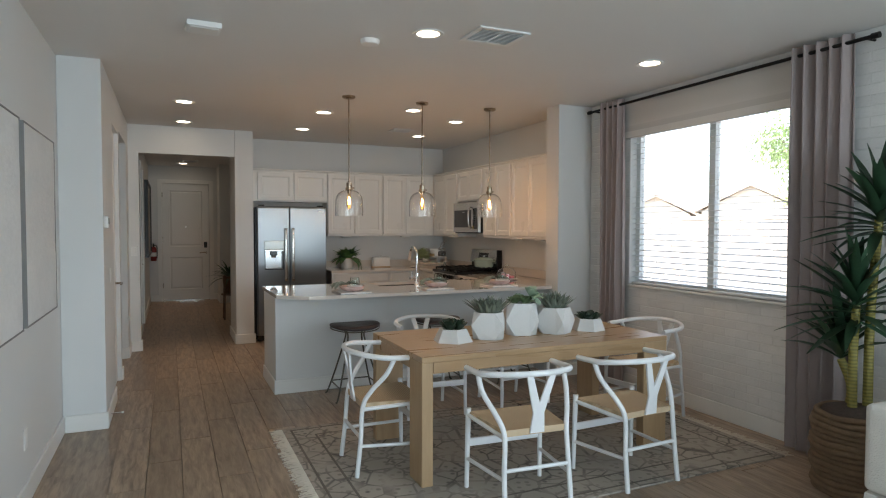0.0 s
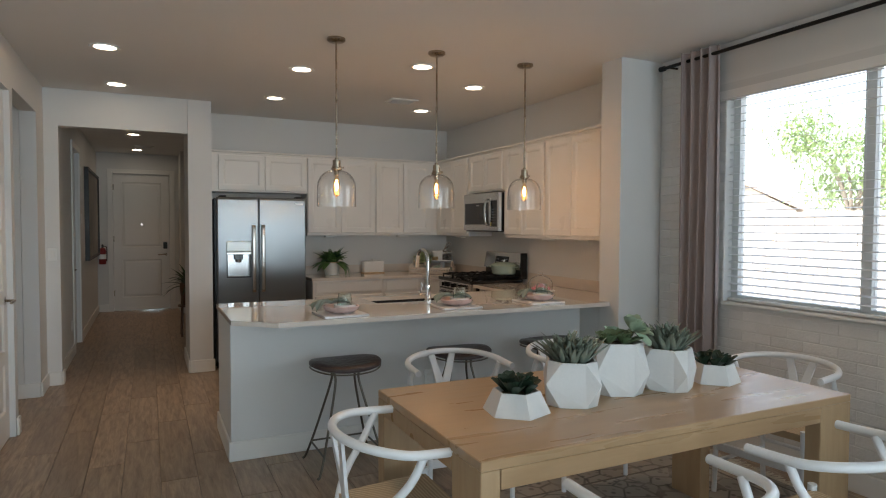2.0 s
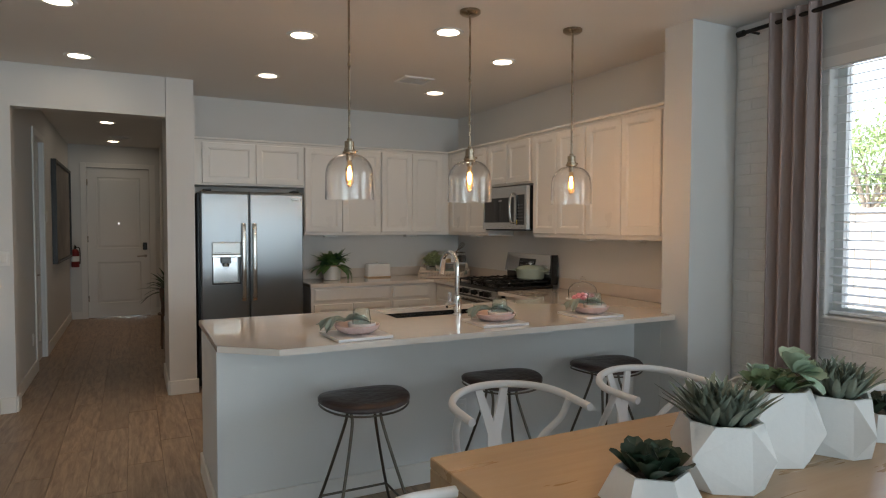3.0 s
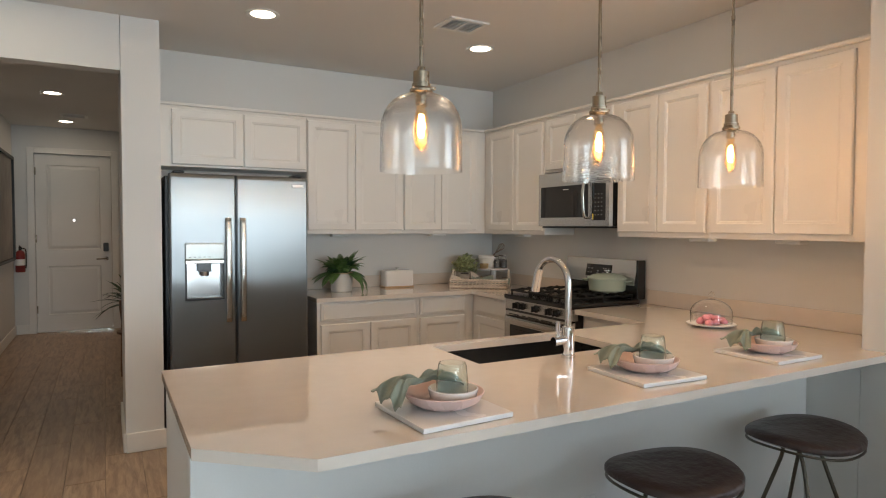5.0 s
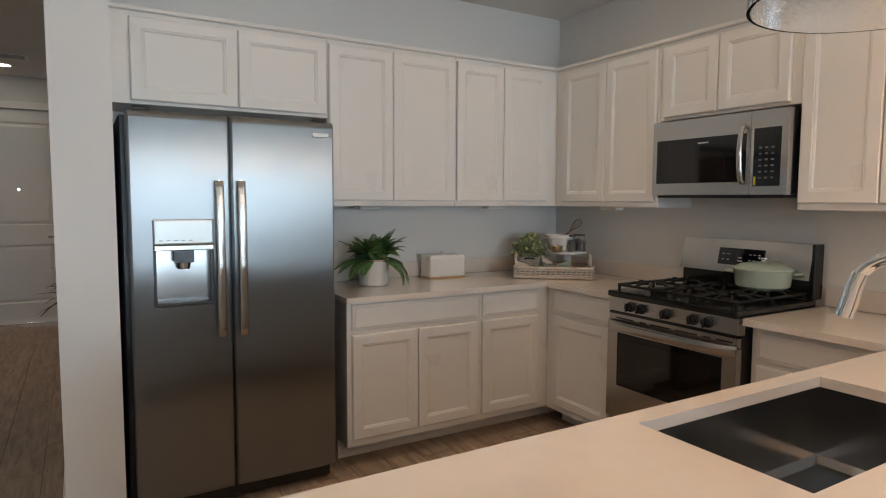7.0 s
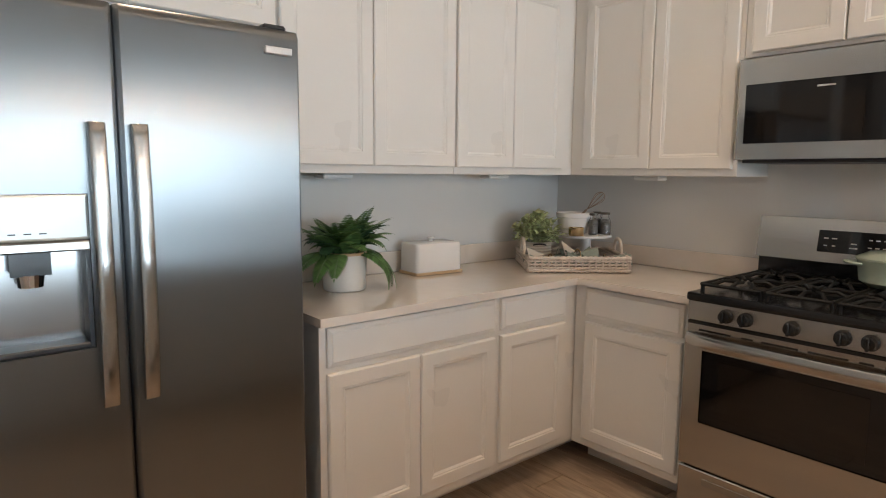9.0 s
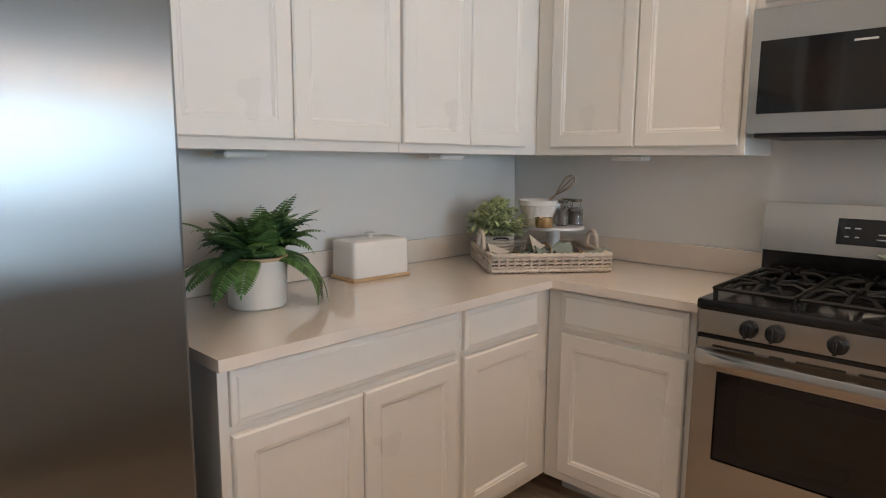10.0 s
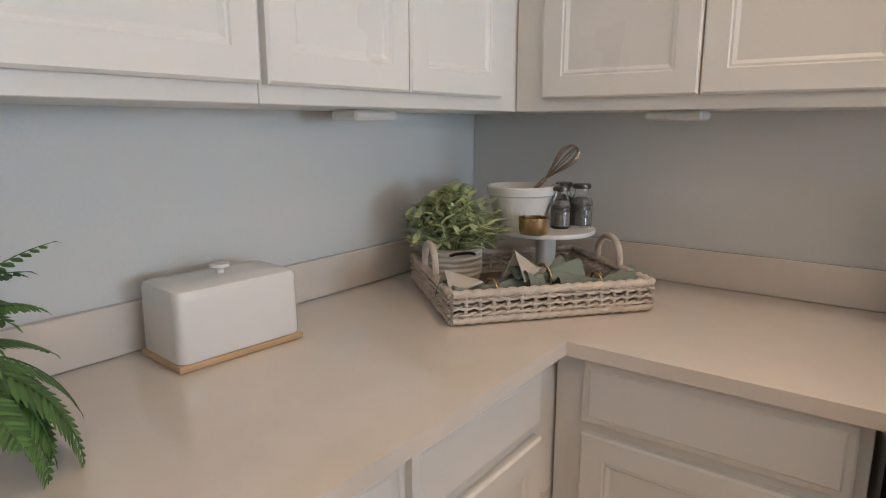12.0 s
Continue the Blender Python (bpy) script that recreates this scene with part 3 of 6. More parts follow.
part("window_sill", box(-0.135, -0.035, -W2 + 0.002, W2 - 0.002, 0.0, 0.018, 0.004), M_TRIM, d)

# assumed window, never in view: dresses the opening that holds the fill lamp
d = thing("window_3", "unseen two-pane living room window added round the fill light", "window", pose(3.98, -2.4, 0.965), kind="structure")
W3 = 1.2
part("window_frame", slab([-W3, -W3 + 0.05, -0.03, 0.03, W3 - 0.05, W3], [0, 0.06, 1.43, 1.485], -0.03, 0.03, wy, [(1, 1), (3, 1)]), M_VINYL, d)
for a, b in ((-W3 + 0.05, -0.03), (0.03, W3 - 0.05)):
    part("pane", box(-0.004, 0.004, a, b, 0.06, 1.43), M_GLASS, d, "clear glass pane").visible_shadow = False
part("window_sill", box(-0.11, -0.035, -W3 + 0.002, W3 - 0.002, 0.0, 0.018, 0.004), M_TRIM, d)

# bare brick-patterned wall of the dining side: bricks
BR_L, BR_H = 0.212, 0.067
brick_wall = solo("wall_brick_backing", slab([1.0, 2.62, 4.40, 4.983], [0.128, 0.965, 2.45, 2.745], 3.874, 3.879, wy, [(1, 1)]), M_MORTAR,
                  "whitewashed brick-pattern wall round the dining window", "wall", kind="structure")

# ---- outside ----
solo("ground", slab([-400, 400], [-400, 400], -0.6, -0.15, flat), M_GARDEN, "pale gravel garden ground", "ground", kind="structure")
BLK = 0.2


def garden_wall(m, y0, y1):
    t = thing("garden_wall", "pale concrete block garden wall with a cap course", "garden wall", m, group="garden walls")
    part("cap", box(-0.12, 0.12, y0, y1, 1.8, 1.88, 0.01), M_BLOCK, t)
    bm = bmesh.new()
    for r in range(9):
        for c in range(int((y1 - y0) / 0.405)):
            y = y0 + c * 0.405 + (0.2 if r % 2 else 0)
            box(-0.1, 0.1, y + 0.004, y + 0.4, r * BLK + 0.004, r * BLK + BLK - 0.002, 0, bm)
    tagged(part("blocks", bm, M_BLOCK, t), kind="stuff")


garden_wall(pose(9.2, 0, -0.15), -9, 24)
# Added unseen wall beyond the garden door, to dim what the refrigerator mirrors.
garden_wall(pose(0, -9.2, -0.15, 0, 0, 90), -9, 14)


def house(x, y, w, dp, h, ridge, rz):
    t = thing("neighbour_house", "pale stucco house with a low gabled tile roof", "house", pose(x, y, -0.15, 0, 0, rz), group="houses beyond the garden wall")
    part("wall", box(-w / 2, w / 2, -dp / 2, dp / 2, 0, h), M_STUCCO, t)
    bm = bmesh.new()
    o = 0.5
    prof = [(-dp / 2 - o, h - 0.1), (0, ridge), (dp / 2 + o, h - 0.1), (dp / 2 + o, h + 0.1), (0, ridge + 0.22), (-dp / 2 - o, h + 0.1)]
    a = [bm.verts.new((-w / 2 - o, p, q)) for p, q in prof]
    b = [bm.verts.new((w / 2 + o, p, q)) for p, q in prof]
    for i in range(6):
        j = (i + 1) % 6
        bm.faces.new((a[i], a[j], b[j], b[i]))
    bm.faces.new(a), bm.faces.new(b)
    part("roof", bm, M_ROOFTILE, t)
    for s in (-1, 1):
        bm = bmesh.new()
        f = [(s * w / 2, -dp / 2, h), (s * w / 2, dp / 2, h), (s * w / 2, 0, ridge)]
        g = [(s * (w / 2 - 0.15), *q[1:]) for q in f]
        va, vb = [bm.verts.new(q) for q in f], [bm.verts.new(q) for q in g]
        bm.faces.new(va), bm.faces.new(vb)
        part("gable", bm, M_STUCCO, t)


house(43, 35.5, 12, 6.5, 2.9, 4.7, 40)
house(38.5, 41, 10, 5, 2.7, 4.1, 45)
house(30, -6, 12, 10, 2.7, 4.6, 90)

tree = thing("garden_tree", "leafy green tree behind the garden wall", "tree", pose(16.3, 10.9, -0.15))
rnd = random.Random(5)
bm = tube(spline([(0, 0, 0), (0.05, 0.02, 1.0), (-0.03, 0.06, 1.9)]), (0.13, 0.08), 9)
tips = []
for i in range(9):
    a = i * 2.4
    e = Vector((math.cos(a) * rnd.uniform(0.6, 1.3), math.sin(a) * rnd.uniform(0.6, 1.4), rnd.uniform(2.6, 4.3)))
    tube(spline([(-0.03, 0.06, 1.85), (e.x * 0.4, e.y * 0.4, 1.9 + (e.z - 1.9) * 0.6), e]), (0.05, 0.012), 6, bm)
    tips.append(e)
part("trunk", bm, M_BARK, tree)
bm = bmesh.new()
for i in range(7000):
    c = rnd.choice(tips)
    q = c + Vector((rnd.gauss(0, 0.36), rnd.gauss(0, 0.36), rnd.gauss(0, 0.33)))
    leaf(bm, q, (rnd.uniform(-1, 1), rnd.uniform(-1, 1), rnd.uniform(-0.7, 0.5)), rnd.uniform(0.10, 0.18), 0.06, steps=2)
part("crown", bm, M_TREE, tree)

# ---- kitchen cabinets ----


def shaker(parent, x0, x1, z0, z1, y=0.0, t=0.02, name="door"):
    """A cabinet door front at y (facing -y): frame, moulded step, sunk panel."""
    g = lambda a, q: (x0 + a, x1 - a, z0 + a, z1 - a, y + q)
    bm = rects([g(0, t), g(0, 0.005), g(0.005, 0.0), g(0.052, 0.0), g(0.055, 0.003), g(0.060, 0.003), g(0.068, 0.009), g(0.075, 0.009)])
    return part(name, bm, M_CAB, parent)


def drawer(parent, x0, x1, z0, z1, y=0.0, t=0.02):
    g = lambda a, q: (x0 + a, x1 - a, z0 + a, z1 - a, y + q)
    return part("drawer", rects([g(0, t), g(0, 0.007), g(0.004, 0.005), g(0.014, 0.003), g(0.018, 0.0)]), M_CAB, parent)


def cabinet(name, label, m, w, depth, z0, z1, doors, drawers=(), toe=False, side=None):
    """A cabinet unit: its door fronts lie at local y = 0, its face frame 2 cm behind."""
    t = thing(name, label, "cabinet", m, group="white kitchen cabinets")
    body = box(0, w, 0.021, depth, z0, z1, 0.0015)
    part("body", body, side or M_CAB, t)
    # With a side material the whole body takes it; the face frame keeps M_CAB.
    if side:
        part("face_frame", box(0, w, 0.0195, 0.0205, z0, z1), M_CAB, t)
    if toe:
        part("toe_kick", box(0, w, 0.16, depth, 0.0, z0 - 0.001), M_CAB, t)
    for a in doors:
        shaker(t, *a)
    for a in drawers:
        drawer(t, *a)
    return t


UB, UT, DB, DT = 1.383, 2.285, 1.414, 2.262
BY, BX = 8.435, 3.558
back = lambda x: pose(x, BY, 0)
right = lambda y: pose(BX, y, 0, 0, 0, -90)
UD = 8.787 - BY
wallcab = "white painted wall cabinet with two sunk-panel doors"
cabinet("wall_cabinet", "white painted short wall cabinet above the refrigerator", back(0.893), 1.052, UD, 1.862, UT, [(0.092, 0.574, 1.878, DT), (0.582, 1.045, 1.878, DT)])
cabinet("wall_cabinet", wallcab, back(1.947), 0.818, UD, UB, UT, [(0.004, 0.388, DB, DT), (0.392, 0.812, DB, DT)])
cabinet("wall_cabinet", wallcab + " in the corner", back(2.767), 1.11, UD, UB, UT, [(0.006, 0.356, DB, DT), (0.360, 0.715, DB, DT)])
RD = 3.877 - BX
cabinet("wall_cabinet", wallcab, right(BY + 0.018), 0.868, RD, UB, UT, [(0.083, 0.463, DB, DT), (0.467, 0.850, DB, DT)])
cabinet("wall_cabinet", "white painted short wall cabinet above the microwave", right(7.583), 0.786, RD, 1.862, UT, [(0.032, 0.362, 1.878, DT), (0.368, 0.736, 1.878, DT)])
cabinet("wall_cabinet", wallcab, right(6.795), 0.71, RD, UB, UT, [(0.006, 0.334, DB, DT), (0.34, 0.690, DB, DT)])
cabinet("wall_cabinet", wallcab + " beside the pillar", right(6.083), 0.86, RD, UB, UT, [(0.006, 0.384, DB, DT), (0.39, 0.760, DB, DT)])
for a in (box(0.893, 3.56, BY - 0.004, BY + 0.022, UT + 0.001, UT + 0.022, 0.005), box(BX - 0.004, BX + 0.022, 5.223, BY + 0.02, UT + 0.001, UT + 0.022, 0.005)):
    solo("cabinet_cornice", a, M_CAB, "thin white cornice strip on the wall cabinets", "trim", kind="structure")
for a in ((2.26, 8.62, 0), (3.18, 8.62, 0), (3.73, 8.08, 1), (3.73, 6.25, 1), (3.73, 5.7, 1)):
    x, y, r = a
    solo("under_cabinet_light", box(-0.07, 0.07, -0.04, 0.04, -0.022, 0.0, 0.006), M_WHITE, "small white puck light under a wall cabinet", "light fixture",
         pose(x, y, UB - 0.001, 0, 0, 90 * r), group="under-cabinet lights")

CY, CX = 8.148, 3.262
CZ = 0.884
DRZ, DOZ = (0.735, 0.871), (0.15, 0.712)
basecab = "white painted base cabinet with drawer over sunk-panel door"
# This body is drawn greyer than its fronts.
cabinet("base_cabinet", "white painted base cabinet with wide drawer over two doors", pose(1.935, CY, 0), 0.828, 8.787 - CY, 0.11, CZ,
        [(0.025, 0.415, *DOZ), (0.419, 0.808, *DOZ)], [(0.025, 0.808, *DRZ)], True, M_CABGREY)
cabinet("base_cabinet", basecab, pose(2.765, CY, 0), 1.11, 8.787 - CY, 0.11, CZ, [(0.015, 0.432, *DOZ)], [(0.015, 0.432, *DRZ)], True)
cabinet("base_cabinet", basecab, pose(CX, CY + 0.015, 0, 0, 0, -90), 0.568, 3.877 - CX, 0.11, CZ, [(0.068, 0.548, *DOZ)], [(0.068, 0.548, *DRZ)], True)
cabinet("base_cabinet", basecab, pose(CX, 6.795, 0, 0, 0, -90), 0.60, 3.877 - CX, 0.11, CZ, [(0.03, 0.57, *DOZ)], [(0.03, 0.57, *DRZ)], True)

# counters
TZ = 0.915
wt = solo("worktop", slab([1.918, 3.236, 3.877], [7.578, 8.122, 8.787], CZ + 0.001, TZ, flat, [(0, 0)]), M_QUARTZ,
          "glossy warm white quartz worktop in an L shape", "worktop")
XS, YS = [0.745, 0.99, 1.835, 2.59, 3.21, 3.478, 3.877], [5.10, 5.31, 5.755, 6.145, 6.205, 6.797]
gone = [(0, 0), (2, 2), (5, 0)] + [(i, 4) for i in range(4)]
bm = slab(XS, [5.10, 5.223 + 0.087, 5.755, 6.145, 6.205, 6.797], CZ + 0.001, TZ, flat, gone)
prism([(0.745, 5.31), (0.99, 5.10), (0.99, 5.31)], CZ + 0.001, TZ, bm)
prism([(3.478, 5.225), (3.877, 5.225), (3.877, 5.31), (3.478, 5.31)], CZ + 0.001, TZ, bm)
solo("peninsula_worktop", bm, M_QUARTZ, "glossy warm white quartz peninsula worktop with clipped corner", "worktop")
for a in (box(1.918, 3.862, 8.768, 8.787, TZ + 0.001, TZ + 0.10, 0.002), box(3.858, 3.877, 7.578, 8.767, TZ + 0.001, TZ + 0.10, 0.002),
          box(3.858, 3.877, 5.225, 6.797, TZ + 0.001, TZ + 0.10, 0.002)):
    solo("backsplash", a, M_QUARTZ, "low quartz upstand against the kitchen wall", "backsplash", kind="structure")

pen = thing("peninsula_cabinet", "white painted peninsula base with baseboard", "cabinet", pose(0, 0, 0))
part("panel", box(0.757, 3.478, 5.455, 5.53, 0, CZ, 0.002), M_WALL, pen)
part("end_panel", box(0.757, 0.83, 5.531, 6.18, 0, CZ, 0.002), M_WALL, pen)
part("kitchen_front", slab([0.831, 1.80, 2.63, 3.25], [0.1, 0.6, CZ], 6.162, 6.185, wx), M_CAB, pen)
part("cabinet_floor", box(0.831, 3.25, 5.531, 6.16, 0.09, 0.11), M_CAB, pen)
part("skirting", box(0.742, 3.478, 5.44, 5.4545, 0, 0.125, 0.004), M_TRIM, pen)
part("skirting", box(0.742, 0.7565, 5.455, 6.18, 0, 0.125, 0.004), M_TRIM, pen)
outlet = thing("wall_outlet", "white double power outlet on the peninsula panel", "outlet", pose(2.12, 5.4545, 0.40))
part("plate", box(-0.035, 0.035, -0.006, 0, -0.057, 0.057, 0.003), M_WHITE, outlet)
for z in (-0.02, 0.02):
    part("socket", box(-0.014, 0.014, -0.008, -0.006, z - 0.012, z + 0.012, 0.002), M_TRIM, outlet)

sink = thing("kitchen_sink", "dark stainless undermount sink with low divider", "sink", pose(2.2125, 5.95, CZ))
sx, sy, dz = 0.3775 + 0.012, 0.195 + 0.012, -0.22
bm = bmesh.new()
loops = [[bm.verts.new((a * hx, b * hy, z)) for a, b in ((-1, -1), (1, -1), (1, 1), (-1, 1))] for hx, hy, z in
         ((sx, sy, dz - 0.012), (sx, sy, 0), (sx - 0.01, sy - 0.01, 0), (sx - 0.012, sy - 0.012, dz + 0.02), (sx - 0.03, sy - 0.03, dz))]
for a, b in zip(loops, loops[1:]):
    for i in range(4):
        bm.faces.new((a[i], a[(i + 1) % 4], b[(i + 1) % 4], b[i]))
bm.faces.new(loops[0]), bm.faces.new(loops[-1])
part("basin", bm, M_STEELD, sink)
part("divider", box(-0.20, -0.18, -sy + 0.012, sy - 0.012, dz, -0.10, 0.006, None, 2), M_STEEL, sink)
for x in (-0.29, 0.1):
    part("drain", lathe([(0, 0.001), (0.03, 0.001), (0.042, 0.004), (0.045, 0.0005)], 24, None, (x, 0, dz)), M_CHROME, sink)

fau = thing("kitchen_faucet", "chrome gooseneck faucet with pull-down spray head", "faucet", pose(2.22, 5.69, TZ))
part("base", lathe([(0, 0), (0.029, 0), (0.029, 0.012), (0.026, 0.016), (0.026, 0.10), (0.024, 0.125), (0.016, 0.13), (0, 0.13)], 28), M_CHROME, fau, "", 35)
arc = [(0, 0, 0.12), (0, 0, 0.27)] + [(0, 0.105 - 0.105 * math.cos(a), 0.29 + 0.105 * math.sin(a)) for a in [i * math.pi / 10 for i in range(1, 9)]]
part("neck", tube(spline(arc, 4), 0.0135, 16), M_CHROME, fau, "", 60)
e = Vector(arc[-1])
part("spray_head", tube([e, e + Vector((0, 0.012, -0.03)), e + Vector((0, 0.03, -0.10))], (0.016, 0.019), 18), M_CHROME, fau, "", 40)
part("handle_hub", tube([(0, 0, 0.075), (-0.075, 0, 0.07)], (0.017, 0.019), 16), M_CHROME, fau, "", 40)
part("handle", tube([(-0.055, 0, 0.078), (-0.052, 0.0, 0.15)], (0.008, 0.010), 10), M_CHROME, fau, "", 40)

# ---- refrigerator ----
fr = thing("refrigerator", "stainless steel side-by-side refrigerator with ice dispenser", "refrigerator", pose(0, 0, 0))
part("case", box(0.912, 1.83, 8.175, 8.77, 0.03, 1.775, 0.006), M_GREY, fr, "black refrigerator case")
part("grille", box(0.93, 1.82, 8.12, 8.174, 0.015, 0.075, 0.004), M_BLACK, fr)
for x in (0.96, 1.74):
    part("hinge_cover", box(x, x + 0.07, 8.10, 8.22, 1.788, 1.806, 0.006), M_GREY, fr)
for x in (0.97, 1.78):
    part("foot", lathe([(0, 0), (0.02, 0), (0.02, 0.03), (0, 0.03)], 12, None, (x, 8.2, 0)), M_BLACK, fr)


def fridge_door(x0, x1, hole, label):
    n = 16
    us = sorted({x0 + (x1 - x0) * i / n for i in range(n + 1)} | {x0 + 0.005, x0 + 0.01, x1 - 0.01, x1 - 0.005} | ({hole[0], hole[1]} if hole else set()))
    vs = [0.085, 0.10, 0.112] + ([hole[2], hole[3]] if hole else []) + [1.758, 1.77, 1.787]
    mid, half = (x0 + x1) / 2, (x1 - x0) / 2

    def at(u, v, w):
        k = abs(u - mid) / half
        front = 8.066 + 0.007 * k * k + (0.012 * max(0, (k - 0.95) / 0.05) ** 2) + (0.008 if v in (0.085, 1.787) else 0)
        return (u, front if w == 0 else 8.165, v)

    skip = [(i, j) for i in range(len(us) - 1) for j in range(len(vs) - 1) if hole and hole[0] <= us[i] < hole[1] and hole[2] <= vs[j] < hole[3]]
    return part("door", slab(us, vs, 0, 1, at, skip), M_FRIDGE, fr, label, 30)


D1 = fridge_door(0.935, 1.345, (1.022, 1.27, 0.95, 1.33), "stainless freezer door with dispenser")
D2 = fridge_door(1.350, 1.838, None, "stainless refrigerator door")
for dr, x in ((D1, 1.293), (D2, 1.388)):
    zs = [0.80, 0.806, 0.83, 0.88, 0.97, 1.06, 1.15, 1.24, 1.33, 1.42, 1.47, 1.494, 1.50]
    bow = lambda v: 8.022 + 0.016 * ((v - 1.15) / 0.35) ** 2 + (0.004 if v in (0.80, 1.50) else 0)
    bm = slab([x - 0.0185, x - 0.014, x + 0.014, x + 0.0185], zs, 0, 1, lambda u, v, w: (u, (bow(v) + (0.004 if abs(u - x) > 0.016 else 0)) if w == 0 else bow(v) + 0.017, v))
    for z_ in (0.825, 1.475):
        box(x - 0.012, x + 0.012, 8.045, 8.078, z_ - 0.018, z_ + 0.018, 0.003, bm)
    part("handle", bm, M_STEEL, dr, "curved steel bar handle", 50)
bm = slab([1.024, 1.034, 1.258, 1.268], [0.952, 0.965, 1.205, 1.21], 8.07, 8.16, wx, [(1, 1)])
part("dispenser_frame", bm, M_GREY, D1, "dark dispenser frame")
part("dispenser_back", box(1.03, 1.262, 8.135, 8.16, 0.96, 1.208), M_STEELD, D1)
part("control_panel", rects([(1.024, 1.268, 1.222, 1.328, 8.15), (1.024, 1.268, 1.222, 1.328, 8.064), (1.03, 1.262, 1.228, 1.322, 8.060)]), mat("silver_panel", (0.50, 0.53, 0.53), 0.35, 0.5, 0.03, 5, 50, 0), D1, "pale silver control panel")
part("dispenser_ledge", box(1.024, 1.268, 8.054, 8.15, 1.195, 1.220, 0.004), M_STEEL, D1)
part("nozzle", prism([(1.105, 8.075), (1.187, 8.075), (1.175, 8.125), (1.117, 8.125)], 1.14, 1.194), M_BLACK, D1)
part("spout", lathe([(0.012, 0), (0.026, 0), (0.03, 0.03), (0, 0.03)], 18, None, (1.146, 8.10, 1.112)), M_CHROME, D1)
part("drip_tray", box(1.034, 1.258, 8.062, 8.14, 0.955, 0.968, 0.003), M_GREY, D1)
bm = bmesh.new()
for i in range(5):
    box(1.045 + i * 0.03, 1.06 + i * 0.03, 8.0575, 8.0592, 1.238, 1.241, 0, bm)
tagged(part("panel_marks", bm, M_GREY, D1), kind="stuff")
part("badge", box(1.725, 1.805, 8.055, 8.078, 1.715, 1.735, 0.002), M_BADGE, D2, "small bright maker's plate")

# ---- range ----
rg = thing("gas_range", "stainless steel gas range with black cooktop", "range", pose(3.20, 7.566, 0, 0, 0, -90))
RW, RDp = 0.757, 0.655
part("case", box(0.003, RW - 0.003, 0.035, RDp, 0.04, 0.90, 0.003), M_GREY, rg)
part("control_fascia", rects([(0, RW, 0.835, 0.912, 0.05), (0, RW, 0.835, 0.912, 0.012), (0.004, RW - 0.004, 0.838, 0.91, 0.0)]), M_STEEL, rg)
bm = box(0, RW, -0.012, RDp - 0.05, 0.913, 0.945, 0.01, None, 2)
cook = part("cooktop", bm, M_BLACK, rg, "glossy black enamel cooktop")
bm = slab([0.0, 0.07, RW - 0.07, RW], [0.26, 0.44, 0.725, 0.775], -0.004, 0.03, wx, [(1, 1)])
odoor = part("oven_door", bm, M_STEEL, rg, "stainless oven door with dark window")
part("window", box(0.072, RW - 0.072, -0.001, 0.02, 0.442, 0.723, 0.002), M_SCREEN, odoor)
part("inner_window", box(0.135, RW - 0.135, -0.003, -0.0012, 0.475, 0.695, 0.001), M_OVENWIN, odoor)
part("vent_strip", box(0.004, RW - 0.004, 0.003, 0.03, 0.777, 0.833), M_STEEL, rg)
bm = bmesh.new()
for a, b in ((0.05, 0.17), (0.21, 0.25), (0.28, 0.40), (0.43, 0.55), (0.58, 0.62), (0.65, 0.73)):
    box(a, b, 0.0005, 0.004, 0.798, 0.805, 0.001, bm)
part("vent_slots", bm, M_BLACK, rg)
part("gap", box(0.004, RW - 0.004, 0.002, 0.03, 0.822, 0.834), M_BLACK, rg)
_hx = [0.004 + (RW - 0.008) * i / 24 for i in range(25)]
_hz = [0.742, 0.748, 0.765, 0.782, 0.788]


def oven_bar(u, v, w):
    """A flat bar that bows away from the door between its two ends."""
    k = abs(2 * u / RW - 1)
    out = -0.050 + 0.044 * k ** 6 + 0.006 * (abs(v - 0.765) / 0.023) ** 2
    return (u, out if w == 0 else out + 0.016, v)


hb = slab(_hx, _hz, 0, 1, oven_bar)
part("handle", hb, M_STEEL, odoor, "", 50)
dw = part("drawer", box(0, RW, -0.004, 0.03, 0.06, 0.25, 0.004), M_STEEL, rg)
part("drawer_pull", box(0.10, RW - 0.10, -0.006, -0.004, 0.195, 0.222, 0.001), M_STEELD, dw)
for x in (0.152, 0.222, 0.377, 0.53, 0.607):
    bm = lathe([(0, 0), (0.026, 0), (0.026, 0.006), (0.021, 0.010), (0.019, 0.03), (0, 0.032)], 24)
    box(-0.005, 0.005, -0.021, 0.021, 0.028, 0.042, 0.002, bm)
    bm.transform(pose(x, 0.0, 0.872, 90, 0, 0))
    part("knob", bm, M_BLACK, rg, "black burner knob", 40)
for bx, by, r in ((0.19, 0.17, 0.05), (0.19, 0.44, 0.042), (0.57, 0.17, 0.055), (0.57, 0.44, 0.042), (0.38, 0.30, 0.05)):
    part("burner", lathe([(0, 0.018), (r * 0.7, 0.018), (r * 0.75, 0.012), (r, 0.010), (r, 0.0), (0, 0)], 24, None, (bx, by, 0.946)), M_IRON, cook, "", 35)
